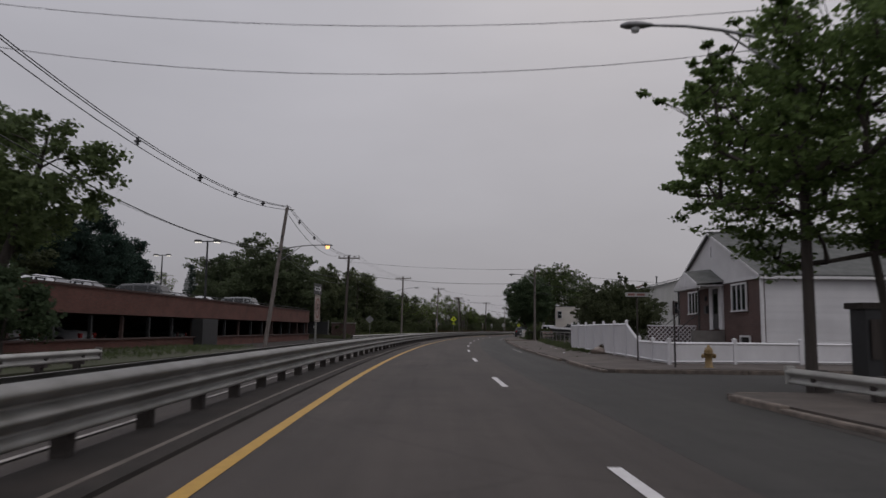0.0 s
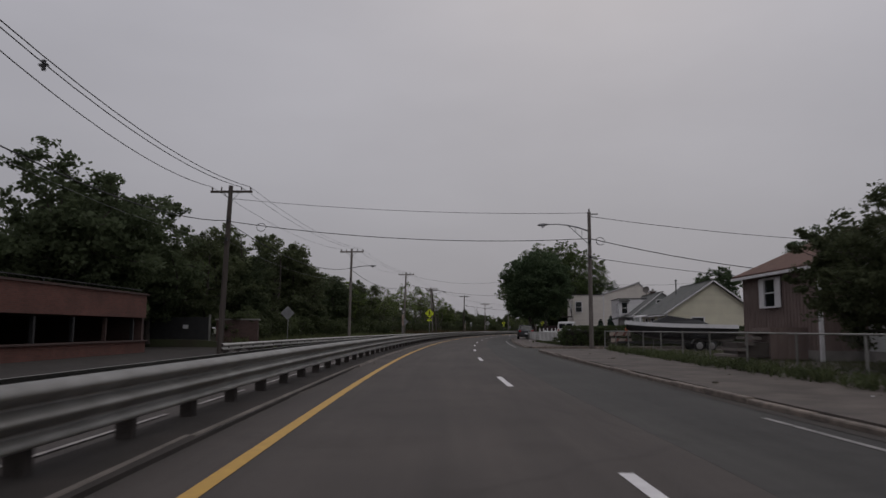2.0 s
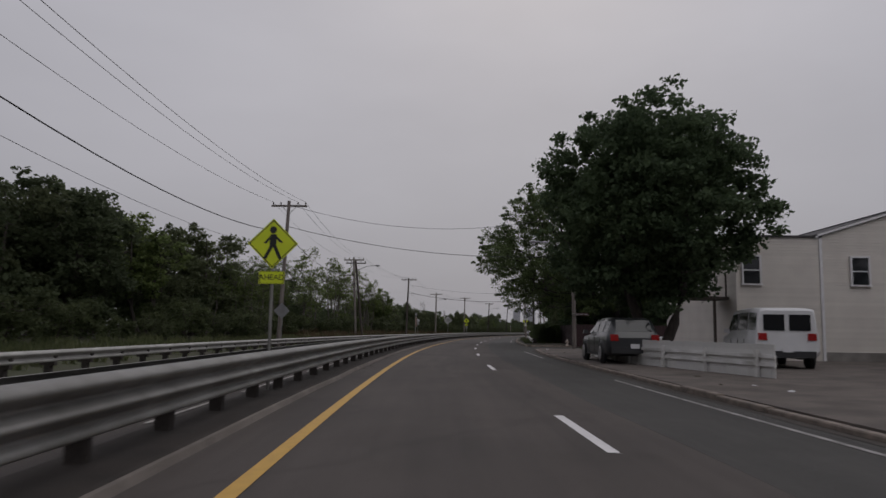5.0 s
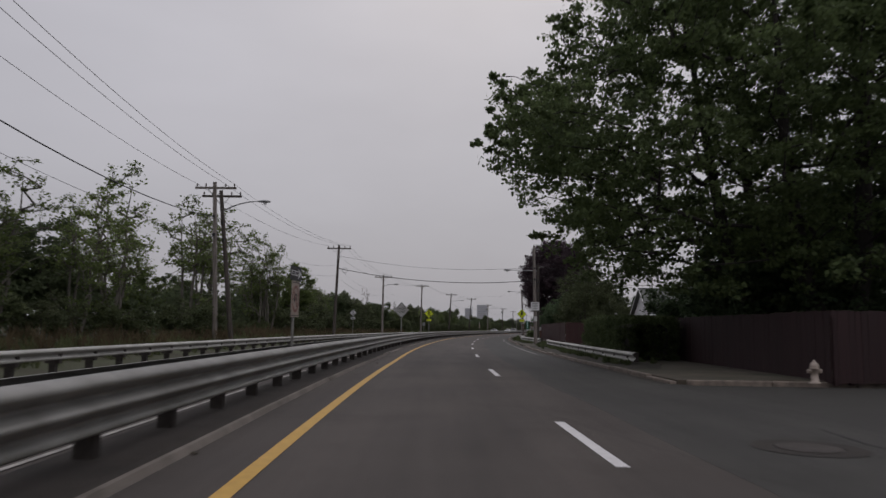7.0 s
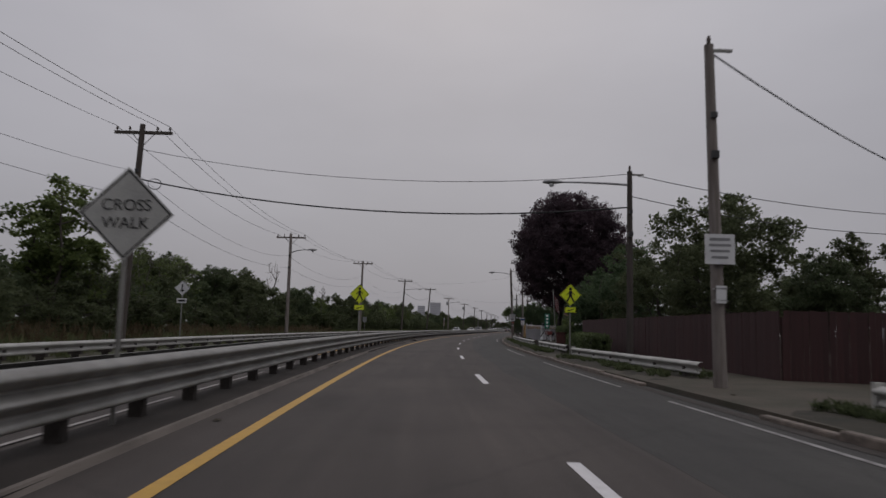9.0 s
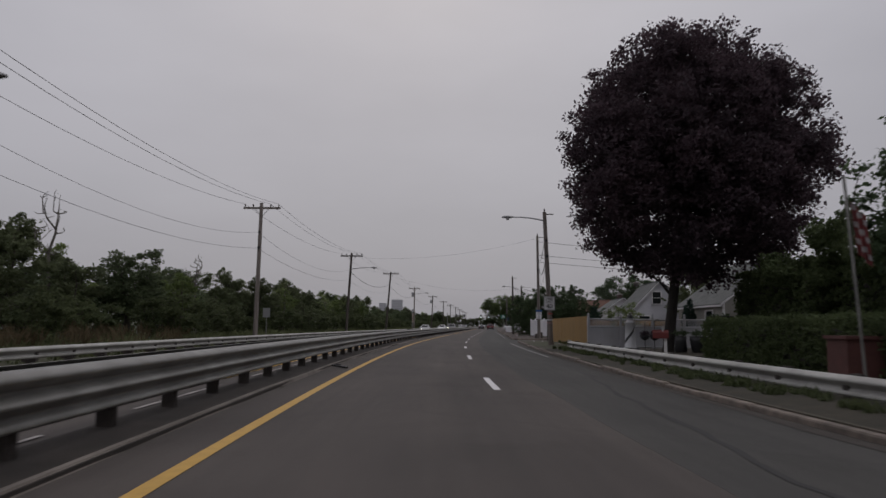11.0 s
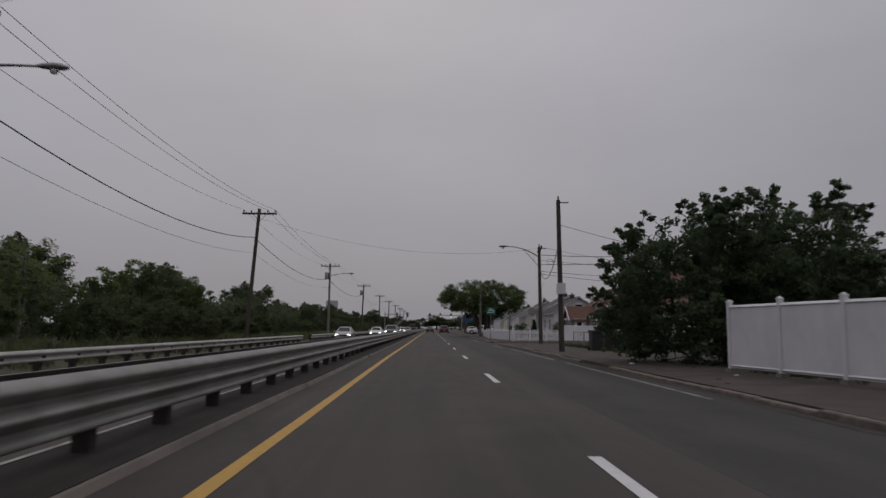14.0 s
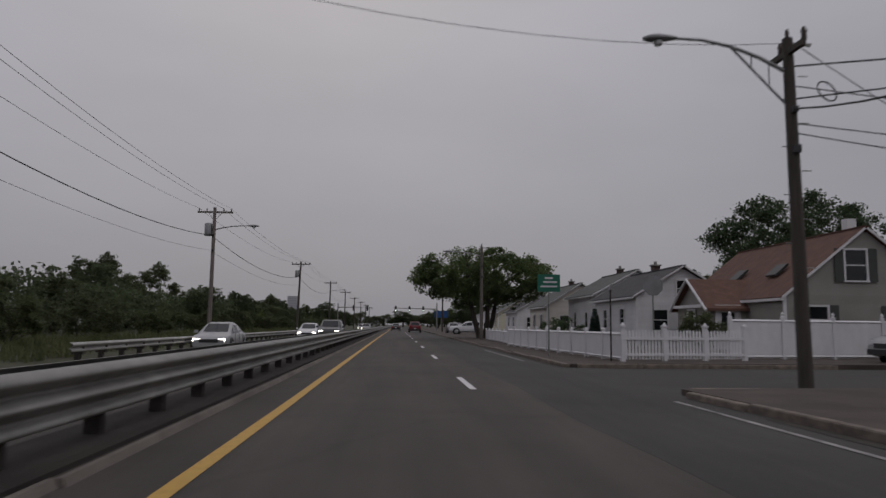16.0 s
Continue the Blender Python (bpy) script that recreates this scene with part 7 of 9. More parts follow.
# ---- hedges ----
def hedge(label, corners, width, h, leaf, seed, z0=0.1, per=20):
    th = thing("hedge", at(corners[0][0], corners[0][1], z0), label, "hedge")
    iv = th.matrix_world.inverted()
    r = random.Random(seed)
    cen, spr, tw = [], [], Mb()
    for p, L, m in run(corners):
        for i in range(int(L * width * h * 70 + L * 190)):
            x, y, z = r.uniform(-width / 2, width / 2), r.uniform(0, L), r.uniform(0.05, h)
            if r.random() < 0.7:
                k = r.randrange(3) if r.random() > 0.12 else 3
                x, z = ((-width / 2, z), (width / 2, z), (x, h), (x, z))[k]
                y = y if k < 3 else r.choice((-0.1, L + 0.1))
            hh = 1 + 0.09 * noise.noise(Vector((y * 0.7, seed, 0)))
            cen.append(iv @ m @ Vector((x * (1 + 0.12 * noise.noise(Vector((y, z * 2, seed)))), y, z * hh + z0)))
            spr.append(r.uniform(0.10, 0.2))
        for i in range(int(L * 4)):
            y, x = r.uniform(0, L), r.uniform(-width / 3, width / 3)
            tw.tube([iv @ m @ Vector((x, y, 0.0)), iv @ m @ Vector((x + r.uniform(-0.2, 0.2), y + r.uniform(-0.3, 0.3), h * 0.85))], [0.02, 0.006], 4, caps=False)
    # added dark sheet behind the leaves stands in for the hedge's inner shade
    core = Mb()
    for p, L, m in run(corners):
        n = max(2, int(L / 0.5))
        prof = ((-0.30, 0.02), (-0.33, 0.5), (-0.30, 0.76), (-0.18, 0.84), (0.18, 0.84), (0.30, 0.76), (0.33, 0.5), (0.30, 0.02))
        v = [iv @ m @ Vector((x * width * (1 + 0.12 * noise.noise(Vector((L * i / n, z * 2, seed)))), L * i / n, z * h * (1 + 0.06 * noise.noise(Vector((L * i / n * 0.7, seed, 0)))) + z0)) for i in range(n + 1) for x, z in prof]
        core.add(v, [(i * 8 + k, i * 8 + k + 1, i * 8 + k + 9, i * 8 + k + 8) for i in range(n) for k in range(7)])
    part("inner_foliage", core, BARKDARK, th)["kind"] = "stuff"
    part("inner_wood", tw, BARK, th)["kind"] = "stuff"
    part("leaves", leaves("leaves", cen, spr, per, 0.085 + 0.02 * (h > 2), seed), leaf, th)
    return th


hedge("dense clipped dark hedge along the side street", [(85.4, 6.0), (85.2, 12.0), (84.8, 20)], 1.3, 1.25, LEAF_HEDGE, 51, per=13)
hedge("tall clipped hedge beside the red-brown fence", [(160.8, 6.2), (168.1, 6.2), (169.5, 14)], 2.2, 1.62, LEAF_HEDGE, 52, per=12)
hedge("low clipped hedge behind the guard rail", [(226.0, 8.6), (232.0, 8.9), (237.6, 9.0)], 1.7, 1.35, LEAF_HEDGE, 53, per=13)
hedge("tall clipped evergreen hedge at the garden's back", [(228, 12.0), (243.5, 12.4)], 1.6, 3.4, LEAF_HEDGE, 54, per=12)
hedge("ragged low hedge by the crossing", [(203, 5.6), (209, 5.8)], 0.9, 0.9, LEAF_HEDGE, 55, per=13)
def yew(m, label, height, rad, seed):
    """A clipped cone of dense small needles on a short trunk."""
    r = random.Random(seed)
    th = thing("yew_tree", m, label, "tree")
    cen = []
    for i in range(int(260 * height * rad)):
        z = height * (1 - math.sqrt(r.random())) * 0.96 + 0.08
        rr = rad * (1 - z / height) ** 0.75 * (0.93 + 0.12 * noise.noise(Vector((z * 2, seed, r.random())))) * math.sqrt(r.uniform(0.45, 1))
        a = r.uniform(0, 2 * math.pi)
        cen.append((rr * math.cos(a), rr * math.sin(a), z))
    part("trunk", Mb().tube([(0, 0, -0.1), (0, 0, height * 0.9)], [0.06, 0.01], 7), BARK, th)
    part("crown", leaves("crown", cen, [0.11] * len(cen), 40, 0.07, seed), LEAF_CONIFER, th)
    return th


for s, o, hgt, rad, lab in ((111.0, 12.15, 2.3, 0.55, "clipped cone-shaped yew beside the porch"), (110.4, 13.05, 2.5, 0.65, "taller clipped cone-shaped yew beside the porch"), (351.5, 10.2, 2.3, 0.45, "narrow clipped conifer in a front garden"), (256.5, 13.6, 2.9, 0.6, "narrow dark conifer behind the lattice fence"), (258.2, 13.9, 2.7, 0.6, "second narrow dark conifer behind the fence")):
    yew(at(s, o, 0.1), lab, hgt, rad, int(s))
tree("garden_bush", at(330.2 + 8.0, 10.8, 0.1), "small flowering bush behind the picket fence", 1.9, 1.1, 1.0, 0.2, 0.05, 70, 34, 0.12, LEAF_WOOD, BARK, 61, stems=3, blob=0.3, limbs=6)
tree("garden_bush", at(356, 9.2, 0.1), "dark round bush in a front garden", 1.9, 1.6, 1.6, 0.0, 0.06, 90, 34, 0.13, LEAF_DARK, BARK, 62, stems=3, blob=0.35, limbs=6)
tree("garden_bush", at(265, 11.5, 0.1), "light bush rising above the yellow fence", 3.0, 1.6, 1.6, 0.4, 0.06, 80, 30, 0.13, LEAF_LIGHT, BARK, 63, stems=3, blob=0.4, limbs=12)
tree("garden_tree", at(364, 29.8, 0.1), "rounded dark green tree behind the tan house", 12.0, 7.0, 6.5, 2.0, 0.4, 900, 44, 0.26, LEAF_DARK, BARK, 64, blob=1.0, lumps=0.15, lobe=0.22, core=0.34)
tree("garden_tree", at(23.5, -15.7, 0.0), "tall airy green tree beside the parking building", 9.2, 3.9, 3.9, 2.2, 0.25, 300, 46, 0.23, LEAF_MAPLE, BARK, 65, blob=0.65, lumps=0.5)
tree("garden_bush", at(21.5, -14.9, 0.0), "dark spreading shrub by the parking building", 3.3, 2.4, 2.2, 0.1, 0.1, 200, 40, 0.2, LEAF_DARK, BARK, 66, stems=3, blob=0.55)
tree("garden_tree", at(60, 33, 0.1), "far dark tree behind the white house", 8.1, 5, 5, 1, 0.3, 300, 44, 0.25, LEAF_DARK, BARK, 67, blob=0.8)

tree("garden_bush", at(87.0, 5.95, 0.1), "overgrown dark bush swallowing the fence end", 1.15, 0.42, 0.6, 0.0, 0.03, 60, 34, 0.10, LEAF_HEDGE, BARK, 68, stems=3, blob=0.22, limbs=5)
tree("garden_bush", at(91.2, 5.9, 0.1), "straggling vine against the stained fence", 0.55, 0.18, 0.6, 0.0, 0.02, 14, 30, 0.09, LEAF_WOOD, BARK, 69, stems=3, blob=0.16, limbs=5)

# weeds along fences, kerbs and rails: one sheet
rg = np.random.RandomState(8)
wc, ws = [], []
for (s0, o0), (s1, o1), dens, sp in (((100, 5.3), (87, 6.15), 8, 0.11), ((45, 6.2), (75, 7.0), 10, 0.22), ((158, 5.4), (184, 6.4), 5, 0.12), ((190, 5.6), (214, 5.2), 5, 0.16), ((220, 5.4), (253, 6.0), 8, 0.15), ((157, 4.4), (184, 4.7), 7, 0.10), ((208, 4.4), (247, 4.5), 8, 0.10), ((191, 4.6), (203, 4.2), 7, 0.10), ((255, 6.3), (269, 6.8), 6, 0.12), ((289, 6.6), (283, 7.6), 4, 0.12), ((301, 7.2), (316, 7.2), 5, 0.12), ((133, 6.4), (141, 7.0), 6, 0.10), ((36, 5.9), (45, 6.1), 4, 0.12)):
    n = int(abs(s1 - s0) * dens)
    for k in range(n):
        u = rg.rand()
        wc.append(P(s0 + (s1 - s0) * u, o0 + (o1 - o0) * u + rg.normal() * 0.18, 0.13 + sp * 0.5))
        ws.append(sp * rg.uniform(0.6, 1.4))
tagged(part("roadside_weeds", leaves("roadside_weeds", wc, ws, 26, 0.17, 9, -1.6, 0.10), LEAF_WEED), "ragged weeds along fences and rails", "weeds", kind="stuff")
lawn = []
for k in range(2600):
    lawn.append(P(rg.uniform(-18, 42), rg.uniform(-16.9, -12.3), 0.13))
tagged(part("lawn_grass", leaves("lawn_grass", lawn, [0.12] * len(lawn), 8, 0.14, 10, -2.5, 0.08), LEAF_HEDGE), "mown grass beside the parking building", "grass", kind="stuff")
yard = []
for k in range(3000):
    yard.append(P(rg.uniform(46, 74), rg.uniform(7.2, 16), 0.15))
for k in range(1500):
    yard.append(P(rg.uniform(306, 321), rg.uniform(8.2, 20), 0.15))
structure("lawn", Mb().add([P(s, o, 0.142) for s in (307.0, 311.0, 316.0, 320.6) for o in (8.0, 12.0, 22.0)], [(i * 3 + j, i * 3 + j + 1, i * 3 + j + 4, i * 3 + j + 3) for i in range(3) for j in range(2)]), LAWN, "worn front lawn behind the low fence", "lawn")
tagged(part("yard_grass", leaves("yard_grass", yard, [0.12] * len(yard), 12, 0.11, 11, -2.5, 0.08), LEAF_GRASS), "patchy yard grass", "grass", kind="stuff")


# ---- signs ----
def text_mesh(word, size, depth=0.002):
    c = bpy.data.curves.new("lettering", "FONT")
    c.body, c.size, c.align_x, c.align_y, c.extrude = word, size, "CENTER", "CENTER", depth
    o = bpy.data.objects.new("lettering", c)
    scene.collection.objects.link(o)
    me = bpy.data.meshes.new_from_object(o)
    bpy.data.objects.remove(o)
    me.transform(Matrix.Rotation(radians(90), 4, "X"))
    return me


def plate(th, w, h, z, material, shape="rect", y=-0.04, border=None, back=SIGNBACK, x=0.0):
    """A flat sign plate in the plane y, centred at height z, facing -y."""
    if shape == "diamond":
        pts = [(x, z - h / 2), (x + w / 2, z), (x, z + h / 2), (x - w / 2, z)]
    elif shape == "octagon":
        a = w / 2 * 0.414
        pts = [(x - a, z - h / 2), (x + a, z - h / 2), (x + w / 2, z - a), (x + w / 2, z + a), (x + a, z + h / 2), (x - a, z + h / 2), (x - w / 2, z + a), (x - w / 2, z - a)]
    else:
        pts = [(x - w / 2, z - h / 2), (x + w / 2, z - h / 2), (x + w / 2, z + h / 2), (x - w / 2, z + h / 2)]
    p = part("plate", Mb().prism(pts, 0.004, Matrix.Translation((0, y, 0))), material, th)
    part("plate_back", Mb().prism(pts, 0.003, Matrix.Translation((0, y + 0.0045, 0))), back, p)
    if border:
        k = len(pts)
        b = Mb()
        for i in range(k):
            a, c = Vector((pts[i][0], y - 0.002, pts[i][1])), Vector((pts[(i + 1) % k][0], y - 0.002, pts[(i + 1) % k][1]))
            ce = Vector((x, y - 0.002, z))
            b.add([a.lerp(ce, 0.05), c.lerp(ce, 0.05), c.lerp(ce, 0.10), a.lerp(ce, 0.10)], [(0, 1, 2, 3)])
        part("border", b, border, p)
    return p


def letter(p, word, size, z, material=SIGNBLACK, y=-0.044, x=0.0):
    part("lettering", text_mesh(word, size), material, p, m=Matrix.Translation((x, y, z)))


def bars(p, rows, material, y=-0.044):
    """Unreadable writing: plain bars (x, z, width, height)."""
    b = Mb()
    for x, z, w, h in rows:
        b.box((x, y, z), (w, 0.003, h))
    part("lettering", b, material, p)


def sign_post(name, s, o, top, label, turn=0.0, z0=0.07, r=0.03, lean=0.0, steel=GALV):
    th = thing(name, at(s, o, z0, turn), label, "road sign")
    part("post", Mb().tube([(0, 0, -0.1), (lean, 0, top)], r, 8), steel, th)
    return th


def walker(p, z, k):
    """The crossing symbol: a plain striding mark."""
    b = Mb()
    y = -0.045
    seg = lambda a, c, w: b.add([(a[0] - w, y, z + a[1]), (a[0] + w, y, z + a[1]), (c[0] + w, y, z + c[1]), (c[0] - w, y, z + c[1])], [(0, 1, 2, 3)])
    q = [(0.065 * k * math.cos(t), y, z + 0.25 * k + 0.065 * k * math.sin(t)) for t in [2 * math.pi * i / 12 for i in range(12)]]
    b.add(q, [tuple(range(12))])
    seg((0, -0.04 * k), (0.01 * k, 0.17 * k), 0.06 * k)
    seg((-0.14 * k, -0.28 * k), (-0.01 * k, -0.02 * k), 0.035 * k)
    seg((0.14 * k, -0.28 * k), (0.02 * k, -0.02 * k), 0.035 * k)
    seg((-0.15 * k, 0.0), (-0.02 * k, 0.14 * k), 0.028 * k)
    seg((0.16 * k, 0.02 * k), (0.03 * k, 0.14 * k), 0.028 * k)
    part("symbol", b, SIGNBLACK, p)


SIGNDULL = mat("dull_brown_sign_sheet", (0.14, 0.11, 0.105), (0.10, 0.085, 0.08), rough=0.6, bump=0.02, stain=0.3)
SIGNREDFADED = mat("faded_red_ink", (0.24, 0.10, 0.085), (0.18, 0.08, 0.07), rough=0.5, bump=0)


def one_way(s, label):
    th = sign_post("one_way_sign", s, -4.72 + med(s), 2.35, label, 82, z0=0.05, r=0.032)
    p = plate(th, 0.72, 0.30, 2.27, SIGNBLACK)
    a = Mb()
    a.add([(x, -0.043, 2.27 + z) for x, z in ((-0.31, -0.055), (0.14, -0.055), (0.14, -0.11), (0.32, 0.0), (0.14, 0.11), (0.14, 0.055), (-0.31, 0.055))], [tuple(range(7))])
    part("arrow", a, SIGNWHITE, p)
    letter(p, "ONE WAY", 0.10, 2.27, y=-0.046, x=-0.05)
    q = plate(th, 0.52, 0.76, 1.72, SIGNFADED, border=SIGNBLACK)
    ring = Mb()
    for i in range(24):
        t0, t1 = 2 * math.pi * i / 24, 2 * math.pi * (i + 1) / 24
        ring.add([(r * math.cos(t), -0.045, 1.72 + 1.35 * r * math.sin(t)) for t, r in ((t0, 0.17), (t0, 0.215), (t1, 0.215), (t1, 0.17))], [(0, 1, 2, 3)])
    ring.add([(-0.15, -0.0455, 1.88), (-0.11, -0.0455, 1.90), (0.15, -0.0455, 1.56), (0.11, -0.0455, 1.54)], [(0, 1, 2, 3)])
    part("ring", ring, SIGNREDFADED, q)
    u = Mb()
    u.box((0.07, -0.0445, 1.68), (0.04, 0.001, 0.24)).box((0.0, -0.0445, 1.81), (0.18, 0.001, 0.045)).box((-0.07, -0.0445, 1.77), (0.04, 0.001, 0.1))
    u.add([(-0.13, -0.0445, 1.73), (-0.01, -0.0445, 1.73), (-0.07, -0.0445, 1.63)], [(0, 1, 2)])
    part("turn_arrow", u, SIGNBLACK, q)


one_way(20.8, "one-way arrow sign above a no U-turn sign on the median")
one_way(84.5, "one-way arrow sign above a no U-turn sign behind the median rail")
one_way(149.2, "one-way arrow sign above a no U-turn sign past the side street")
one_way(272.6, "one-way arrow sign above a no U-turn sign opposite the side street")


def ped_sign(s, o, z, label, turn=0.0, word=None):
    th = sign_post("crossing_sign", s, o, z + 0.35, label, turn)
    p = plate(th, 0.92, 0.92, z, SIGNYELLOW, "diamond", border=SIGNBLACK)
    walker(p, z, 1.0)
    q = plate(th, 0.46, 0.23, z - 0.62, SIGNYELLOW, border=SIGNBLACK)
    if word:
        letter(q, word, 0.14, z - 0.62)
    else:
        b = Mb().add([(x, -0.044, z - 0.62 + y) for x, y in ((0.14, 0.05), (-0.06, -0.02), (-0.04, 0.03), (-0.15, -0.06), (-0.02, -0.07), (-0.05, -0.045), (0.15, 0.02))], [tuple(range(7))])
        part("arrow", b, SIGNBLACK, q)


ped_sign(107.1, -4.72, 2.62, "fluorescent yellow crossing sign with a plate below on the median", word="AHEAD")
ped_sign(206.8, -4.72, 2.55, "fluorescent yellow crossing sign with an arrow plate on the median")
ped_sign(203.5, 4.5, 2.6, "fluorescent yellow crossing sign with an arrow plate at the kerb")
SIGNDULL = mat("weathered_sign_sheet", (0.42, 0.42, 0.40), (0.30, 0.30, 0.29), rough=0.6, bump=0.02, stain=0.35)
th = sign_post("crosswalk_sign", 181.2, -4.68, 2.0, "large white diamond sign with faded lettering, leaning over the median")
p = plate(th, 1.04, 1.04, 2.27, SIGNDULL, "diamond", border=SIGNBLACK)
letter(p, "CROSS", 0.18, 2.36, BLACKTRIM)
letter(p, "WALK", 0.18, 2.16, BLACKTRIM)
th = sign_post("keep_right_sign", 203.9, -11.9, 2.75, "small white diamond sign with a plate below on the far verge", z0=0.0)
p = plate(th, 0.66, 0.66, 2.55, SIGNWHITE, "diamond", border=SIGNBLACK)
bars(p, [(0, 2.55, 0.05, 0.34), (0.0, 2.45, 0.16, 0.05)], SIGNBLACK)
p = plate(th, 0.42, 0.2, 2.02, SIGNWHITE)
bars(p, [(0, 2.02, 0.3, 0.08)], SIGNBLACK)
for s, o, z in ((88.2, -13.3, 2.3), (138.3, -12.0, 2.2)):
    th = sign_post("diamond_sign", s, o, z + 0.2, "bare aluminium back of a diamond road sign", z0=0.0, lean=0.06)
    plate(th, 1.0, 1.0, z, SIGNBACK, "diamond")
th = sign_post("square_sign", 257.2, -12.5, 2.1, "small bare metal sign on the far verge", z0=0.0)
plate(th, 0.45, 0.6, 1.85, SIGNBACK)


def pole_sign(key, z, w, h, label, build):
    m = Matrix.Translation(on(key, z)) @ Matrix.Rotation(-heading(POLES[key][0]), 4, "Z") @ Matrix.Translation((0, -0.17, -z))
    th = thing("pole_sign", m, label, "road sign")
    build(th, z)
    for d in (-0.3, 0.3):
        part("strap", Mb().box((0, 0.02, z + d * h), (0.26, 0.12, 0.03)), GALV, th)


def limit(th, z):
    p = plate(th, 0.61, 0.76, z, SIGNWHITE, border=SIGNBLACK)
    letter(p, "SPEED", 0.15, z + 0.24)
    letter(p, "LIMIT", 0.15, z + 0.09)
    letter(p, "40", 0.36, z - 0.17)


def tape(th, z):
    for d, mm in ((0.0, SIGNRED), (0.16, SIGNWHITE), (0.5, SIGNRED)):
        part("tape_band", Mb().lathe([(0.156, d), (0.156, d + 0.05)], 12, (0, 0.17, z)), mm, th)


def notice(th, z):
    p = plate(th, 0.62, 0.62, z, SIGNWHITE)
    bars(p, [(0, z + 0.2, 0.42, 0.06), (0, z + 0.08, 0.46, 0.05), (0, z - 0.04, 0.4, 0.05), (0, z - 0.17, 0.34, 0.05)], SIGNBACK)


def notice_two(th, z):
    p = plate(th, 0.5, 0.62, z, SIGNWHITE, border=SIGNBLACK)
    for d in (0.14, -0.15):
        r = Mb()
        for i in range(18):
            t0, t1 = 2 * math.pi * i / 18, 2 * math.pi * (i + 1) / 18
            r.add([(k * math.cos(t), -0.045, z + d + k * math.sin(t)) for t, k in ((t0, 0.07), (t0, 0.115), (t1, 0.115), (t1, 0.07))], [(0, 1, 2, 3)])
        part("ring", r, SIGNBACK, p)
    b = plate(th, 0.56, 0.15, z + 0.42, SIGNBLUE)


def box_small(th, z):
    part("plate", Mb().box((0, 0.0, z), (0.42, 0.12, 0.52)), SIGNWHITE, th)


pole_sign("r5", 2.45, 0.61, 0.76, "white speed limit sign strapped to the lamp pole", limit)
pole_sign("r5", 1.35, 0.2, 0.1, "faded red and white tape round the lamp pole", tape)
pole_sign("r6", 2.1, 0.5, 0.62, "white roadside notice under a blue plate on the pole", notice_two)
pole_sign("r3", 2.93, 0.62, 0.62, "white notice with unreadable lines on the pole", notice)
pole_sign("r7", 3.1, 0.42, 0.52, "small grey-white box fixed to the pole", box_small)
pole_sign("r3", 2.0, 0.3, 0.4, "small white plate low on the pole", lambda th, z: plate(th, 0.22, 0.36, z, SIGNWHITE))


def name_blade(th, z):
    p = plate(th, 0.82, 0.16, z, REDWOOD, x=0.5)
    bars(p, [(0.22, z, 0.12, 0.09), (0.45, z, 0.22, 0.06), (0.74, z, 0.2, 0.06)], SIGNBACK)


pole_sign("r2", 2.3, 0.62, 0.15, "dark red street name blade with pale lettering on the pole", name_blade)


def street_name(s, o, z, label, turn, blank=SIGNBACK):
    th = sign_post("street_name_sign", s, o, z, label, turn, z0=0.1, r=0.028, steel=RUSTPOST)
    p = plate(th, 0.85, 0.18, z + 0.08, blank)
    bars(p, [(-0.2, z + 0.08, 0.26, 0.08), (0.14, z + 0.08, 0.3, 0.08)], SIGNREDFADED if blank is SIGNDULL else SIGNWHITE)
    part("trim", Mb().box((0, -0.046, z + 0.17), (0.85, 0.004, 0.02)).box((0, -0.046, z - 0.01), (0.85, 0.004, 0.02)), SIGNBLACK, p)
    return th


street_name(27.3, 6.0, 2.42, "faded street name plate on a dark leaning post at the corner", -8, blank=SIGNDULL)
street_name(332.2, 5.35, 2.25, "bare street name plate on a thin post at the corner", 80)
street_name(265.9, 5.95, 2.4, "dark street name plate at the yellow fence's corner", 0)
p0 = sign_post("thin_post", 22.9, 6.0, 2.1, "thin dark metal post on the pavement", z0=0.1, steel=RUSTPOST)
th = sign_post("guide_sign", 335.2, 4.0, 2.9, "green guide sign with unreadable white lines at the kerb", z0=0.1, r=0.03)
p = plate(th, 0.82, 0.62, 2.62, SIGNGREEN)
bars(p, [(0, 2.8, 0.3, 0.06), (0.05, 2.66, 0.5, 0.06), (0, 2.5, 0.6, 0.06)], SIGNWHITE)
th = sign_post("stop_sign", 334.6, 7.6, 2.7, "grey back of a stop sign behind the fence", z0=0.1)
plate(th, 0.7, 0.7, 2.55, SIGNBACK, "octagon")
th = sign_post("marker_sign", 219.6, 5.6, 2.0, "green vertical marker sign with unreadable white figures", z0=0.1)
p = plate(th, 0.32, 0.95, 1.65, SIGNGREEN)
bars(p, [(0, 1.98, 0.14, 0.13), (0, 1.78, 0.13, 0.13), (0, 1.56, 0.13, 0.13), (0, 1.34, 0.13, 0.13)], SIGNWHITE)


# ---- vehicles ----
WHEEL_T = Mb().lathe([(0.20, -0.10), (0.29, -0.10), (0.32, -0.07), (0.32, 0.07), (0.29, 0.10), (0.20, 0.10)], 18).mesh("tyre")
WHEEL_R = Mb().lathe([(0.03, 0.114), (0.06, 0.118), (0.16, 0.106), (0.205, 0.114), (0.205, -0.06)], 14).mesh("rim")


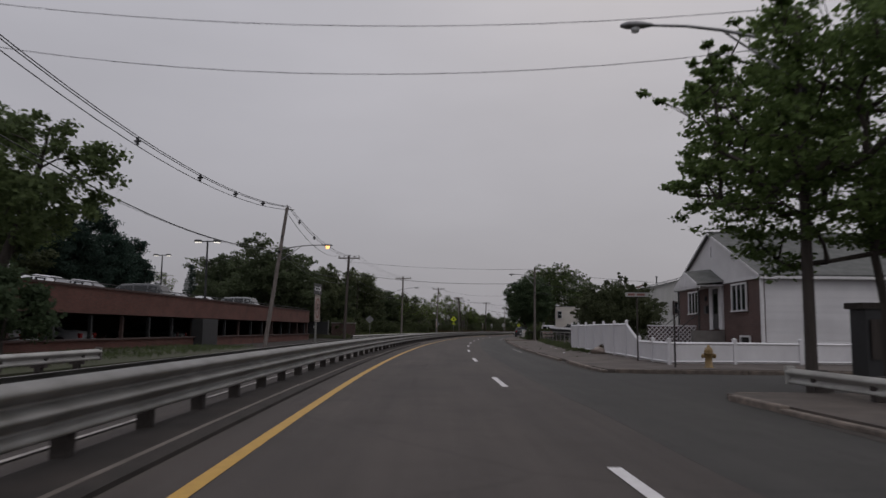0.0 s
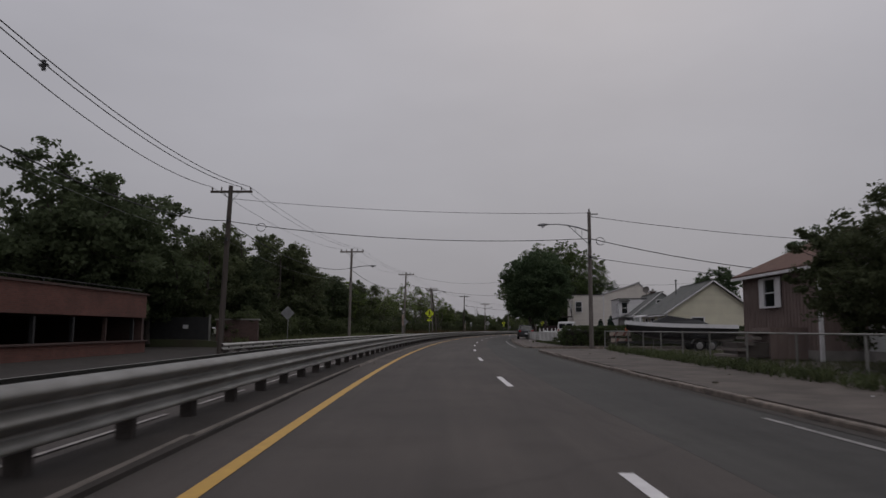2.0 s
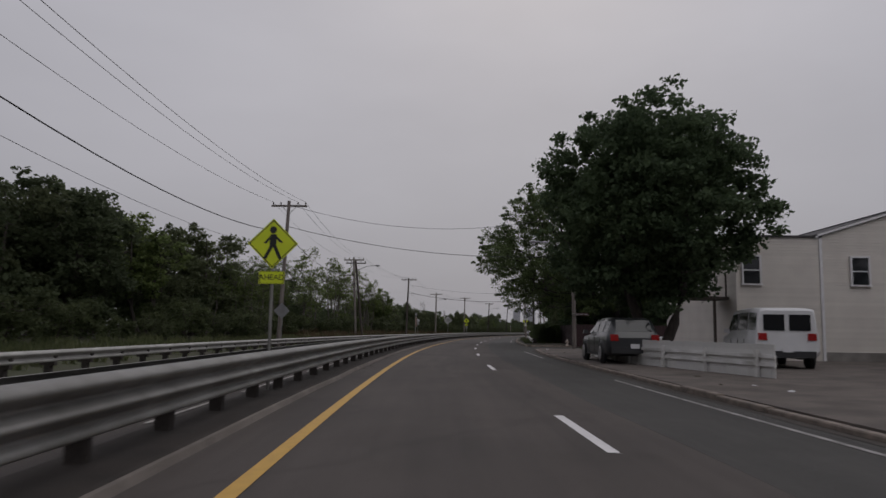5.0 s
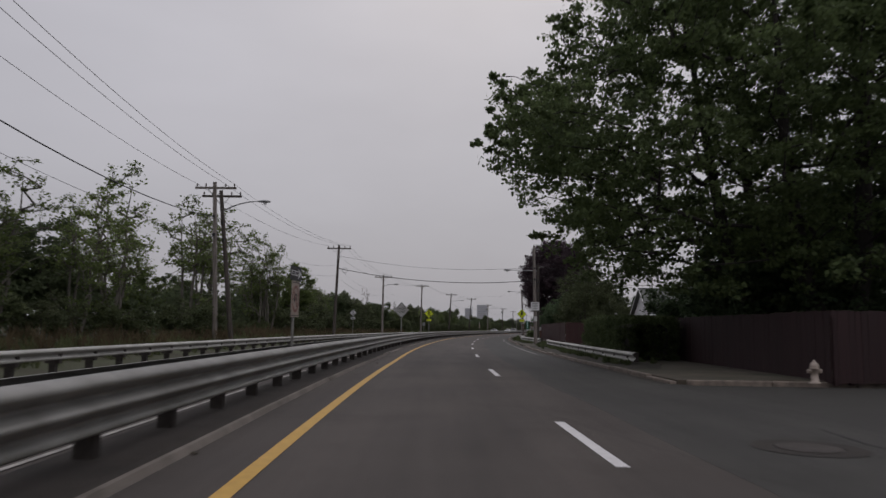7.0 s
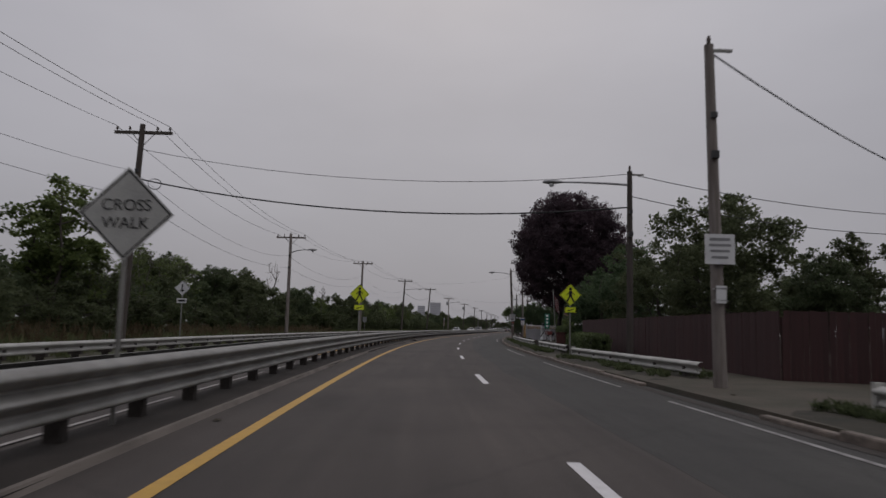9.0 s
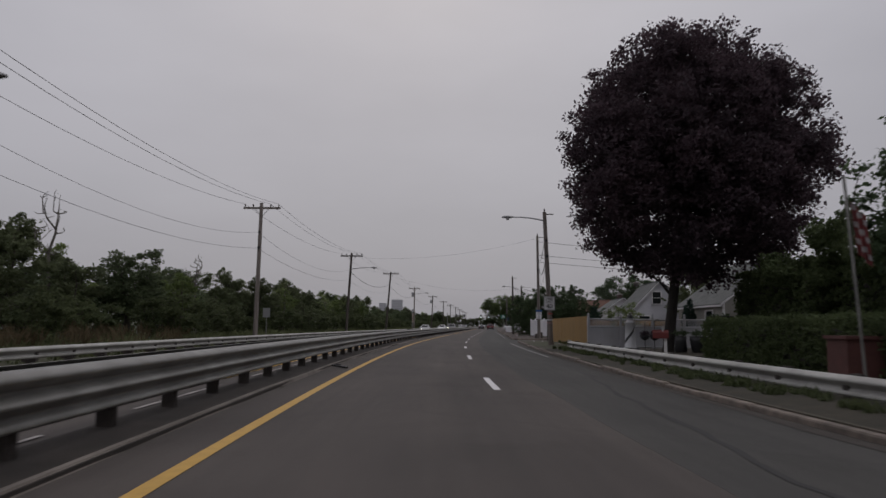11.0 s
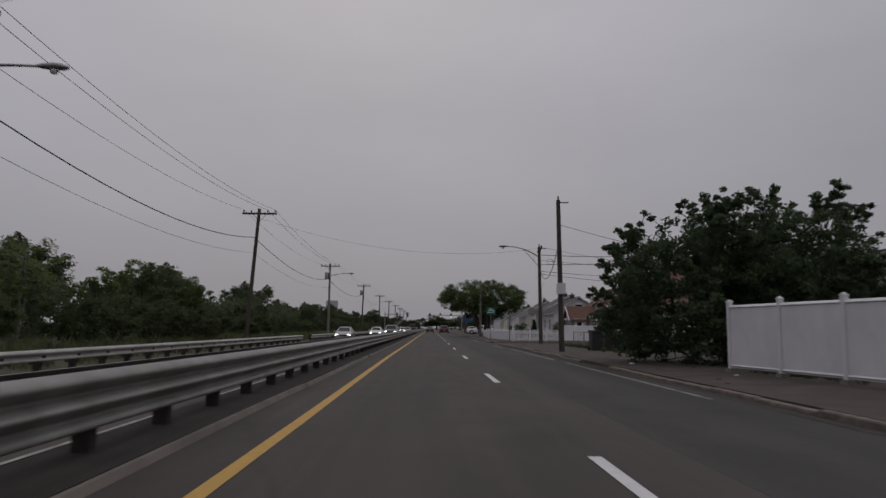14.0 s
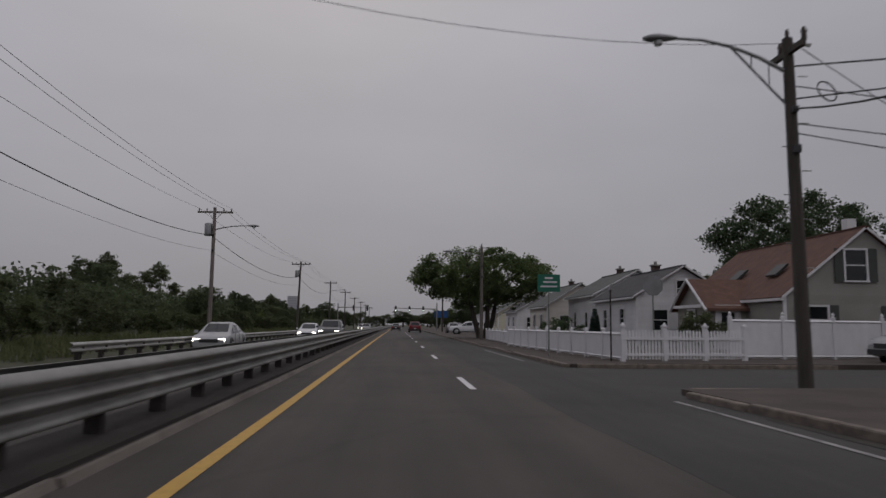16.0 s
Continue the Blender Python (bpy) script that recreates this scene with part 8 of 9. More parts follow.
CARFORM = {  # along the length: height of sill, belt and top, width at belt and top
    "sedan": [(-0.5, 0.46, 0.74, 0.76, 0.84, 0.72), (-0.48, 0.34, 0.88, 0.93, 0.94, 0.80), (-0.33, 0.24, 0.93, 0.99, 0.99, 0.80), (-0.19, 0.22, 0.92, -0.06, 1.0, 0.66), (-0.06, 0.22, 0.91, 0.0, 1.0, 0.68), (0.06, 0.22, 0.90, -0.05, 1.0, 0.67), (0.23, 0.22, 0.88, 0.95, 1.0, 0.80), (0.40, 0.24, 0.80, 0.83, 0.97, 0.78), (0.47, 0.28, 0.70, 0.73, 0.91, 0.74), (0.5, 0.40, 0.58, 0.60, 0.80, 0.66)],
    "suv": [(-0.5, 0.50, 0.86, 0.90, 0.86, 0.76), (-0.485, 0.36, 1.02, 1.08, 0.95, 0.80), (-0.43, 0.28, 1.04, -0.06, 0.99, 0.72), (-0.30, 0.26, 1.03, 0.0, 1.0, 0.75), (-0.12, 0.25, 1.01, 0.0, 1.0, 0.76), (0.06, 0.25, 0.99, -0.05, 1.0, 0.74), (0.21, 0.25, 0.97, 1.06, 1.0, 0.84), (0.40, 0.26, 0.92, 0.98, 0.98, 0.80), (0.475, 0.32, 0.84, 0.90, 0.93, 0.76), (0.5, 0.46, 0.66, 0.70, 0.84, 0.70)],
    "van": [(-0.5, 0.50, 1.10, -0.12, 0.95, 0.80), (-0.49, 0.40, 1.14, -0.05, 0.98, 0.84), (-0.30, 0.34, 1.14, 0.0, 1.0, 0.86), (-0.02, 0.34, 1.13, 0.0, 1.0, 0.86), (0.16, 0.34, 1.12, -0.05, 1.0, 0.84), (0.31, 0.34, 1.08, 1.20, 1.0, 0.86), (0.43, 0.36, 1.0, 1.06, 0.97, 0.80), (0.485, 0.42, 0.88, 0.92, 0.92, 0.76), (0.5, 0.52, 0.70, 0.74, 0.86, 0.72)],
}


def car(m, label, body, L=4.6, W=1.8, H=1.46, kind="sedan", lit=False):
    """A car standing at m, its nose towards +y."""
    th = thing("car" if kind != "van" else "van", m, label, "car" if kind != "van" else "van")
    hw, q = W / 2, L / 2
    st = [(f * L, zb, belt, H + top if top <= 0 else top, wb * hw, wt * hw) for f, zb, belt, top, wb, wt in CARFORM[kind]]
    half = lambda y, zb, zl, zt, wb, wt: [(wb * 0.88, y, zb), (wb * 0.99, y, zb + 0.1), (wb, y, (zb + zl) / 2), (wb * 0.975, y, zl - 0.07), (wb * 0.94, y, zl), (wt, y, max(zl + 0.01, zt - 0.05)), (wt * 0.82, y, max(zl + 0.02, zt))]
    v = []
    for s_ in st:
        r_ = half(*s_)
        v += [(-x, y, z) for x, y, z in r_] + r_[::-1]
    n = 14
    shell = Mb().add(v, [(i * n + k, i * n + (k + 1) % n, (i + 1) * n + (k + 1) % n, (i + 1) * n + k) for i in range(len(st) - 1) for k in range(n)], True)
    shell.add(v[:n], [tuple(reversed(range(n)))]).add(v[-n:], [tuple(range(n))])
    part("body", shell, body, th)
    tall = [s_[3] > s_[2] + 0.3 for s_ in st]
    for i in range(len(st) - 1):
        (y0, _, b0, t0, w0, u0), (y1, _, b1, t1, w1, u1) = st[i], st[i + 1]
        if tall[i] and tall[i + 1] and y1 - y0 > 0.15:
            for sx in (-1, 1):
                low, up = 0.12, 0.86
                c = [(w0 * 0.94, y0 + 0.05, b0, u0, t0 - 0.05), (w1 * 0.94, y1 - 0.05, b1, u1, t1 - 0.05)]
                g = [(sx * (wa + (ua - wa) * k + 0.012), ya, ba + (ta - ba) * k) for wa, ya, ba, ua, ta in c for k in (low, up)]
                part("side_window", Mb().add(g, [(0, 2, 3, 1) if sx > 0 else (1, 3, 2, 0)]), GLASS, th)
        elif tall[i] != tall[i + 1]:
            k0, k1 = (0.06, 0.9) if tall[i + 1] else (0.1, 0.94)
            g = [(sx * (u0 + (u1 - u0) * k) * 0.84, y0 + (y1 - y0) * k, t0 + (t1 - t0) * k + 0.012) for k in (k0, k1) for sx in (-1, 1)]
            part("windscreen" if tall[i] else "rear_window", Mb().add(g, [(0, 1, 3, 2)]), GLASS, th)
            for sx in (-1, 1):
                a_, b_ = (st[i], st[i + 1]) if tall[i] else (st[i + 1], st[i])
                g = [(sx * (a_[4] * 0.945 + 0.004), a_[0], a_[2] + 0.06), (sx * (a_[5] + 0.012), a_[0], a_[3] - 0.12), (sx * (b_[4] * 0.94 + 0.004), a_[0] + (b_[0] - a_[0]) * 0.72, a_[2] + 0.06)]
                part("quarter_window", Mb().add(g, [(0, 1, 2)]), GLASS, th)
    if kind == "van":
        for sx in (-1, 1):
            part("rear_window", Mb().box((sx * 0.38, -q - 0.012, 1.46), (0.62, 0.02, 0.5)), GLASS, th)
    kw = {"sedan": 1.0, "suv": 1.13, "van": 1.08}[kind]
    for sx in (-1, 1):
        part("mirror", Mb().box((sx * (hw + 0.09), L * 0.17, st[4][2] + 0.08), (0.2, 0.1, 0.14), taper=0.8), body, th)
        for yy in (-L * 0.305, L * 0.305):
            part("wheel_arch", Mb().lathe([(0.385 * kw, -0.03), (0.385 * kw, 0.018), (0.30 * kw, 0.02)], 20), PLASTIC, th, m=Matrix.Translation((sx * hw * 0.99, yy, 0.33 * kw)) @ Matrix.Rotation(radians(90 * sx), 4, "Y"))
            w = part("wheel", WHEEL_T, TYRE, th, m=Matrix.Translation((sx * (hw - 0.05), yy, 0.32 * kw)) @ Matrix.Rotation(radians(90 * sx), 4, "Y") @ Matrix.Diagonal((kw, kw, 1, 1)))
            part("rim", WHEEL_R, RIM, w)
        part("headlamp", Mb().box((sx * hw * 0.66, q - 0.10, st[-2][2] - 0.09), (0.36, 0.16, 0.14), taper=0.85), HEADLIT if lit else SIGNWHITE, th, "lit headlamp" if lit else "")
        part("tail_lamp", Mb().box((sx * hw * 0.74, -q + 0.03, st[1][2] - 0.12), (0.26, 0.12, 0.22)), TAILRED, th)
        for yy in (L * 0.14, -L * 0.06, -L * 0.24):
            part("door_line", Mb().box((sx * hw * 0.998, yy, 0.64), (0.014, 0.014, 0.56)), PLASTIC, th)
        for yy in (L * -0.01, -L * 0.19):
            part("door_handle", Mb().box((sx * (hw + 0.005), yy, st[4][2] - 0.12), (0.025, 0.16, 0.03)), body, th)
        part("sill_trim", Mb().box((sx * hw * 0.985, 0, 0.32), (0.03, L * 0.42, 0.1)), PLASTIC, th)
    part("grille", Mb().box((0, q - 0.03, st[-1][2] - 0.02), (W * 0.5, 0.08, 0.16)), PLASTIC, th)
    part("front_bumper", Mb().box((0, q - 0.02, st[-1][1] - 0.02), (W * 0.8, 0.14, 0.18)), body if kind == "sedan" else PLASTIC, th)
    part("rear_bumper", Mb().box((0, -q + 0.02, 0.48), (W * 0.84, 0.14, 0.2)), body if kind == "sedan" else PLASTIC, th)
    part("number_plate", Mb().box((0, -q - 0.05, 0.62), (0.3, 0.02, 0.15)), SIGNWHITE, th)
    return th


car(at(119.0, 9.5, 0.1, -9), "white van with dark rear windows parked on the drive", CARWHITE, 5.0, 1.95, 1.95, kind="van")
car(at(331.6, 16.2, 0.02, 91), "silver off-road estate car waiting on the side street", CARSILVER, 4.6, 1.85, 1.68, kind="suv")
car(at(347.0, -10.3, -0.23, 180), "silver sedan with lit headlamps on the far carriageway", CARSILVER, lit=True)
car(at(374, -9.0, -0.2, 180), "white sedan with lit headlamps on the far carriageway", CARWHITE, lit=True)
car(at(368, -6.6, -0.12, 180), "dark estate car with lit headlamps on the far carriageway", CARDARK, 4.6, 1.85, 1.65, kind="suv", lit=True)
car(at(440, -6.8, -0.12, 180), "far car with lit headlamps coming closer", CARGREY, lit=True)
car(at(470, -9.0, -0.2, 180), "distant car with lit headlamps", CARSILVER, lit=True)
car(at(425, 1.5, 0.01), "dark red estate car driving ahead in the kerb lane", CARRED, 4.6, 1.85, 1.7, kind="suv")
car(at(455, -1.5, 0.01), "dark sedan far ahead in the fast lane", CARDARK)
car(at(398, 7.4, 0.1, 80), "white estate car parked beyond the shade tree", CARWHITE, 4.7, 1.85, 1.6, kind="suv")
car(at(412, 6.6, 0.1), "pale sedan parked by the row of houses", CARSILVER)
rc = random.Random(3)
for k, (s, p_) in enumerate(((28, CARWHITE), (31, CARGREY), (37, CARWHITE), (40, CARSILVER), (46, CARDARK), (52, CARSILVER), (58, CARWHITE), (63, CARGREY), (68, CARSILVER))):
    car(at(s - 4, -20.0 + rc.uniform(-0.3, 0.3), 2.02, 90), "parked car on the roof deck behind the parapet", p_, kind="suv" if k % 3 == 1 else "sedan", H=1.62 if k % 3 == 1 else 1.46)
for s, p_ in ((34, CARWHITE), (38.5, CARSILVER), (50, CARDARK)):
    car(at(s - 4, -20.6, -0.05, 90), "parked car in the shade of the parking building", p_)
car(at(121.0, 4.9, 0.1), "dark pickup truck standing at the kerb under the maple", CARDARK, 5.0, 1.85, 1.6, kind="suv")

CANVAS = mat("black_canvas", (0.016, 0.016, 0.017), (0.010, 0.010, 0.011), rough=0.95, scale=5, bump=0.4)
boat = thing("boat_trailer", at(75.4, 10.7, 0.1, 88) @ Matrix.Diagonal((0.88, 0.80, 0.86, 1)), "white motor boat under a black cover on a twin-axle trailer", "boat")
hull = Mb()
st = [(-3.3, 1.05, 0.62, 1.45), (-1.5, 1.15, 0.55, 1.48), (0.8, 1.1, 0.58, 1.52), (2.4, 0.7, 0.8, 1.6), (3.5, 0.06, 1.3, 1.7)]
v = [p for y, hw, zb, zt in st for p in ((0, y, zb), (-hw * 0.8, y, zb + 0.25), (-hw, y, zt - 0.15), (-hw * 0.97, y, zt), (hw * 0.97, y, zt), (hw, y, zt - 0.15), (hw * 0.8, y, zb + 0.25))]
hull.add(v, [(i * 7 + k, i * 7 + (k + 1) % 7, (i + 1) * 7 + (k + 1) % 7, (i + 1) * 7 + k) for i in range(4) for k in range(7)], True).add(v[:7], [tuple(reversed(range(7)))])
part("hull", hull, CARDARK, boat)
part("gunwale", Mb().add([(k * w, y, z - 0.07) for k in (-1, 1) for w, y, z in ((1.13, -3.32, 1.40), (1.22, -1.5, 1.43), (1.17, 0.8, 1.47), (0.77, 2.4, 1.55), (0.05, 3.62, 1.66))] + [(k * w, y, z + 0.16) for k in (-1, 1) for w, y, z in ((1.1, -3.32, 1.40), (1.19, -1.5, 1.43), (1.14, 0.8, 1.47), (0.74, 2.4, 1.55), (0.03, 3.58, 1.66))], [(i, i + 1, i + 11, i + 10) for i in (0, 1, 2, 3, 5, 6, 7, 8)] + [(i + 10, i + 11, i + 16, i + 15) for i in range(4)]), SIGNWHITE, boat, "white boat deck edge")
cv = [(-1.12, -1.6, 1.56), (1.12, -1.6, 1.56), (0.86, 1.9, 1.66), (-0.86, 1.9, 1.66), (0, -1.2, 1.86), (0, 0.8, 2.12)]
part("cover", Mb().add(cv, [(0, 1, 4), (1, 2, 5, 4), (2, 3, 5), (3, 0, 4, 5)]), CANVAS, boat, "black canvas cover")
part("trailer_frame", Mb().box((-0.7, -0.2, 0.5), (0.1, 6.4, 0.12)).box((0.7, -0.2, 0.5), (0.1, 6.4, 0.12)).box((0, 3.3, 0.5), (0.12, 1.6, 0.12)).box((0, -2.2, 0.5), (1.5, 0.1, 0.1)), BLACKTRIM, boat)
for sx in (-1, 1):
    for yy in (-1.6, -0.85):
        w = part("wheel", WHEEL_T, TYRE, boat, m=Matrix.Translation((sx * 0.98, yy, 0.32)) @ Matrix.Rotation(radians(90 * sx), 4, "Y"))
        part("rim", WHEEL_R, RIM, w)
    part("fender", Mb().add([(sx * x, y, z) for x in (0.84, 1.14) for y, z in ((-2.1, 0.45), (-1.9, 0.72), (-0.55, 0.72), (-0.35, 0.45))], [(0, 1, 5, 4), (1, 2, 6, 5), (2, 3, 7, 6)]), SIGNBACK, boat)


# ---- small things ----
def hydrant(s, o, label, body, cap, k=1.0):
    th = thing("fire_hydrant", at(s, o, 0.1) @ Matrix.Diagonal((k, k, k, 1)), label, "hydrant")
    part("barrel", Mb().lathe([(0.17, 0), (0.17, 0.05), (0.115, 0.06), (0.105, 0.42), (0.15, 0.44), (0.15, 0.48), (0.11, 0.5)], 14), body, th)
    part("bonnet", Mb().lathe([(0.135, 0.5), (0.13, 0.56), (0.10, 0.63), (0.04, 0.67), (0.04, 0.72), (0.02, 0.73)], 14), cap, th, "painted dome cap")
    for a in (0, 90, 180):
        n = part("nozzle", Mb().lathe([(0.055, 0.08), (0.055, 0.17), (0.07, 0.17), (0.07, 0.21), (0.03, 0.22)], 10), cap, th, m=Matrix.Translation((0, 0, 0.38)) @ Matrix.Rotation(radians(a), 4, "Z") @ Matrix.Rotation(radians(90), 4, "Y"))


hydrant(22.75, 7.0, "dull yellow fire hydrant on the pavement", HYDYELLOW, HYDYELLOW)
hydrant(150.0, 6.9, "white-painted fire hydrant by the red-brown fence", SIGNFADED, SIGNFADED, 0.72)
hydrant(276.0, 7.5, "red fire hydrant on the corner", HYDRED, HYDRED)


def bin_(m, label):
    th = thing("wheeled_bin", m, label, "bin")
    part("body", Mb().box((0, 0, 0.5), (0.5, 0.55, 0.9), Matrix.Diagonal((1, 1, 1)).to_3x3()).box((0, 0, 0.96), (0.6, 0.66, 0.05)), PLASTIC, th)
    part("lid", Mb().box((0, 0.0, 1.01), (0.62, 0.7, 0.06), taper=0.85), PLASTIC, th)
    part("handle", Mb().tube([(-0.22, 0.38, 0.95), (0.22, 0.38, 0.95)], 0.018, 6), PLASTIC, th)
    for sx in (-1, 1):
        part("wheel", Mb().lathe([(0.03, -0.03), (0.1, -0.03), (0.1, 0.03), (0.03, 0.03)], 10), TYRE, th, m=Matrix.Translation((sx * 0.27, 0.25, 0.1)) @ Matrix.Rotation(radians(90), 4, "Y"))


SAFETYORANGE = mat("orange_lens_plastic", (0.46, 0.11, 0.03), (0.34, 0.08, 0.02), rough=0.4, bump=0.02)
th = thing("barricade", at(76.2, 7.7, 0.1, 10), "folding timber barricade with faded stripes and an orange lamp", "barricade")
for x in (-0.45, 0.45):
    for y in (-0.22, 0.22):
        part("leg", Mb().tube([(x, y, 0), (x, 0.02 * (y > 0), 0.98)], 0.022, 6), POLEWOOD, th)
for z in (0.86, 0.52):
    b_ = part("board", Mb().box((0, -0.05 - 0.2 * (z < 0.6), z), (1.15, 0.025, 0.2)), SIGNFADED, th)
    for x in (-0.4, 0.1):
        part("stripe", Mb().prism([(x, z - 0.1), (x + 0.15, z - 0.1), (x + 0.3, z + 0.1), (x + 0.15, z + 0.1)], 0.004, Matrix.Translation((0, -0.069 - 0.2 * (z < 0.6), 0))), SIGNREDFADED, b_)
part("lamp", Mb().lathe([(0.05, 0.98), (0.09, 1.0), (0.095, 1.12), (0.06, 1.18)], 12, (0.4, 0, 0)), SAFETYORANGE, th, "orange warning lamp")
bin_(at(306.6, 6.8, 0.1, 5), "black wheeled rubbish bin on the pavement")
bin_(at(306.6, 7.5, 0.1, -4), "second black wheeled rubbish bin beside it")
th = thing("traffic_cone", at(277.2, 9.2, 0.1), "orange traffic cone on the side street's pavement", "traffic cone")
part("cone", Mb().lathe([(0.13, 0.03), (0.03, 0.7), (0.02, 0.71)], 12), SIGNRED, th)
part("base", Mb().box((0, 0, 0.015), (0.36, 0.36, 0.03)), PLASTIC, th)
part("band", Mb().lathe([(0.094, 0.3), (0.074, 0.44)], 12), SIGNWHITE, th)
th = thing("corner_box", at(16.6, 8.6, 0.1, 8), "tall dark wooden notice box on the corner", "cabinet")
part("body", Mb().box((0, 0, 0.85), (0.9, 0.5, 1.7)), BLACKTRIM, th)
part("top", Mb().box((0, 0, 1.76), (1.1, 0.62, 0.14)), POLEDARK, th)
part("panel", Mb().box((0, -0.27, 1.0), (0.7, 0.04, 0.9)), POLEDARK, th)
FLAGWHITE = mat("faded_flag_white", (0.36, 0.34, 0.34), (0.28, 0.26, 0.26), rough=0.9, bump=0.05)
FLAGRED = mat("faded_flag_red", (0.17, 0.035, 0.035), (0.11, 0.025, 0.025), rough=0.9, bump=0.05)
th = thing("flag_pole", at(225.6, 6.9, 0.1), "short pole with a drooping striped flag", "flag")
part("pole", Mb().tube([(0, 0, 0), (-0.25, 0, 4.0)], 0.03, 8), GALV, th)
fl, st_ = Mb(), Mb()
cols = [(-0.16 + 0.045 * i, 0.05 * math.sin(i * 1.9)) for i in range(7)]
for i in range(6):
    (x0, y0), (x1, y1) = cols[i], cols[i + 1]
    for j in range(9):
        z0_, z1_ = 2.4 + 0.11 * j, 2.4 + 0.11 * (j + 1)
        lean_ = lambda x, z: x - 0.10 * (z - 2.4) + 0.10
        slant = 0.05 * (i - 3)
        (fl if (j + i) % 3 else st_).add([(lean_(x0, z0_), y0, z0_ - slant), (lean_(x1, z0_), y1, z0_ - slant - 0.05), (lean_(x1, z1_), y1, z1_ - slant - 0.05), (lean_(x0, z1_), y0, z1_ - slant)], [(0, 1, 2, 3)])
part("flag", st_, FLAGWHITE, th)
part("stripes", fl, FLAGRED, th)
PLANTERRED = mat("red_brown_paint", (0.115, 0.042, 0.036), (0.075, 0.03, 0.026), rough=0.75, scale=3, bump=0.2, stain=0.3)
th = thing("planter_box", at(226.8, 7.4, 0.1), "dark red-brown painted planter box by the guard rail", "planter")
part("box", Mb().box((0, 0, 0.45), (0.75, 0.75, 0.9)), PLANTERRED, th)
part("rim", Mb().box((0, 0, 0.92), (0.85, 0.85, 0.07)), PLANTERRED, th)
th = thing("garden_lighthouse", at(246.0, 7.6, 0.1), "small white garden lighthouse ornament with a dark spiral band", "ornament")
part("tower", Mb().lathe([(0.34, 0), (0.36, 0.12), (0.27, 0.14), (0.21, 1.25), (0.26, 1.27), (0.26, 1.33), (0.15, 1.34), (0.15, 1.5)], 14), SIGNWHITE, th)
part("base", Mb().lathe([(0.42, 0), (0.42, 0.12)], 14), PLASTIC, th)
part("lantern_roof", Mb().lathe([(0.24, 1.5), (0.04, 1.66), (0.02, 1.74)], 12), PLASTIC, th)
bd = Mb()
for i in range(20):
    t0, t1 = 2.6 * i / 20 + 3.4, 2.6 * (i + 1) / 20 + 3.4
    z0, z1 = 0.3 + 0.8 * i / 20, 0.3 + 0.8 * (i + 1) / 20
    r0, r1 = 0.265 - 0.06 * i / 20 + 0.004, 0.265 - 0.06 * (i + 1) / 20 + 0.004
    bd.add([(r0 * math.cos(t0), r0 * math.sin(t0), z0), (r1 * math.cos(t1), r1 * math.sin(t1), z1), (r1 * math.cos(t1), r1 * math.sin(t1), z1 + 0.16), (r0 * math.cos(t0), r0 * math.sin(t0), z0 + 0.16)], [(0, 1, 2, 3)])
part("spiral_band", bd, CARDARK, th)
th = thing("letter_box", at(241.9, 7.85, 0.12, -15), "red arched letter box on a white post in the garden", "mailbox")
part("post", Mb().box((0.2, 0, 0.32), (0.12, 0.12, 0.75)), VINYLOLD, th)
arch = [(-0.15, 0.0), (0.15, 0.0), (0.15, 0.22)] + [(0.15 * math.cos(a), 0.22 + 0.13 * math.sin(a)) for a in np.linspace(0.3, 2.84, 7)] + [(-0.15, 0.22)]
part("box", Mb().prism(arch, 0.62, Matrix.Translation((-0.3, 0, 0.62)) @ Matrix.Rotation(radians(-90), 4, "Z")), HYDRED, th)
part("flag", Mb().box((0.1, -0.17, 1.0), (0.05, 0.02, 0.2)), SIGNWHITE, th)
for s, o, k in ((243.3, 9.85, 1.0), (243.6, 9.2, 0.7)):
    th = thing("round_planter", at(s, o, 0.1), "dark round planter with low plants under the maple", "planter")
    part("tub", Mb().lathe([(0.2, 0.0), (0.28, 0.1), (0.34 * k, 0.5), (0.36 * k, 0.72), (0.31 * k, 0.72), (0.3 * k, 0.64)], 14), PLASTIC, th)
    part("plants", leaves("plants", [(0.2 * math.cos(a), 0.2 * math.sin(a), 0.85) for a in range(6)], [0.2] * 6, 30, 0.09, int(s * 10)), LEAF_DARK, th)
th = thing("tiered_planter", at(243.7, 10.95, 0.1), "dark three-tiered garden urn with plants", "planter")
part("stem", Mb().lathe([(0.3, 0.0), (0.3, 0.08), (0.1, 0.15), (0.08, 1.5)], 12), PLASTIC, th)
for z, k in ((0.75, 0.62), (1.15, 0.42), (1.5, 0.6)):
    part("tier", Mb().lathe([(0.08, z - 0.2), (k * 0.6, z - 0.1), (k, z + 0.1), (k * 0.95, z + 0.1), (k * 0.5, z)], 14), PLASTIC, th)
    part("plants", leaves("plants", [(k * 0.5 * math.cos(a), k * 0.5 * math.sin(a), z + 0.1) for a in range(7)], [0.16] * 7, 26, 0.08, int(z * 100)), LEAF_DARK, th)
for s, o in ((244.9, 8.0), (244.6, 8.35)):
    th = thing("hanging_basket", at(s, o, 0.1), "dark flower basket on a metal stand", "planter")
    part("stand", Mb().tube([(0, 0, 0), (0, 0, 1.35), (0.12, 0, 1.45), (0.22, 0, 1.35)], 0.014, 6), BLACKTRIM, th)
    part("basket", Mb().lathe([(0.05, 0.5), (0.18, 0.58), (0.22, 0.7), (0.2, 0.72)], 10), PLASTIC, th)
    part("flowers", leaves("flowers", [(0, 0, 0.78)] * 6, [0.26] * 6, 26, 0.09, int(s * 10)), LEAF_PURPLE, th)
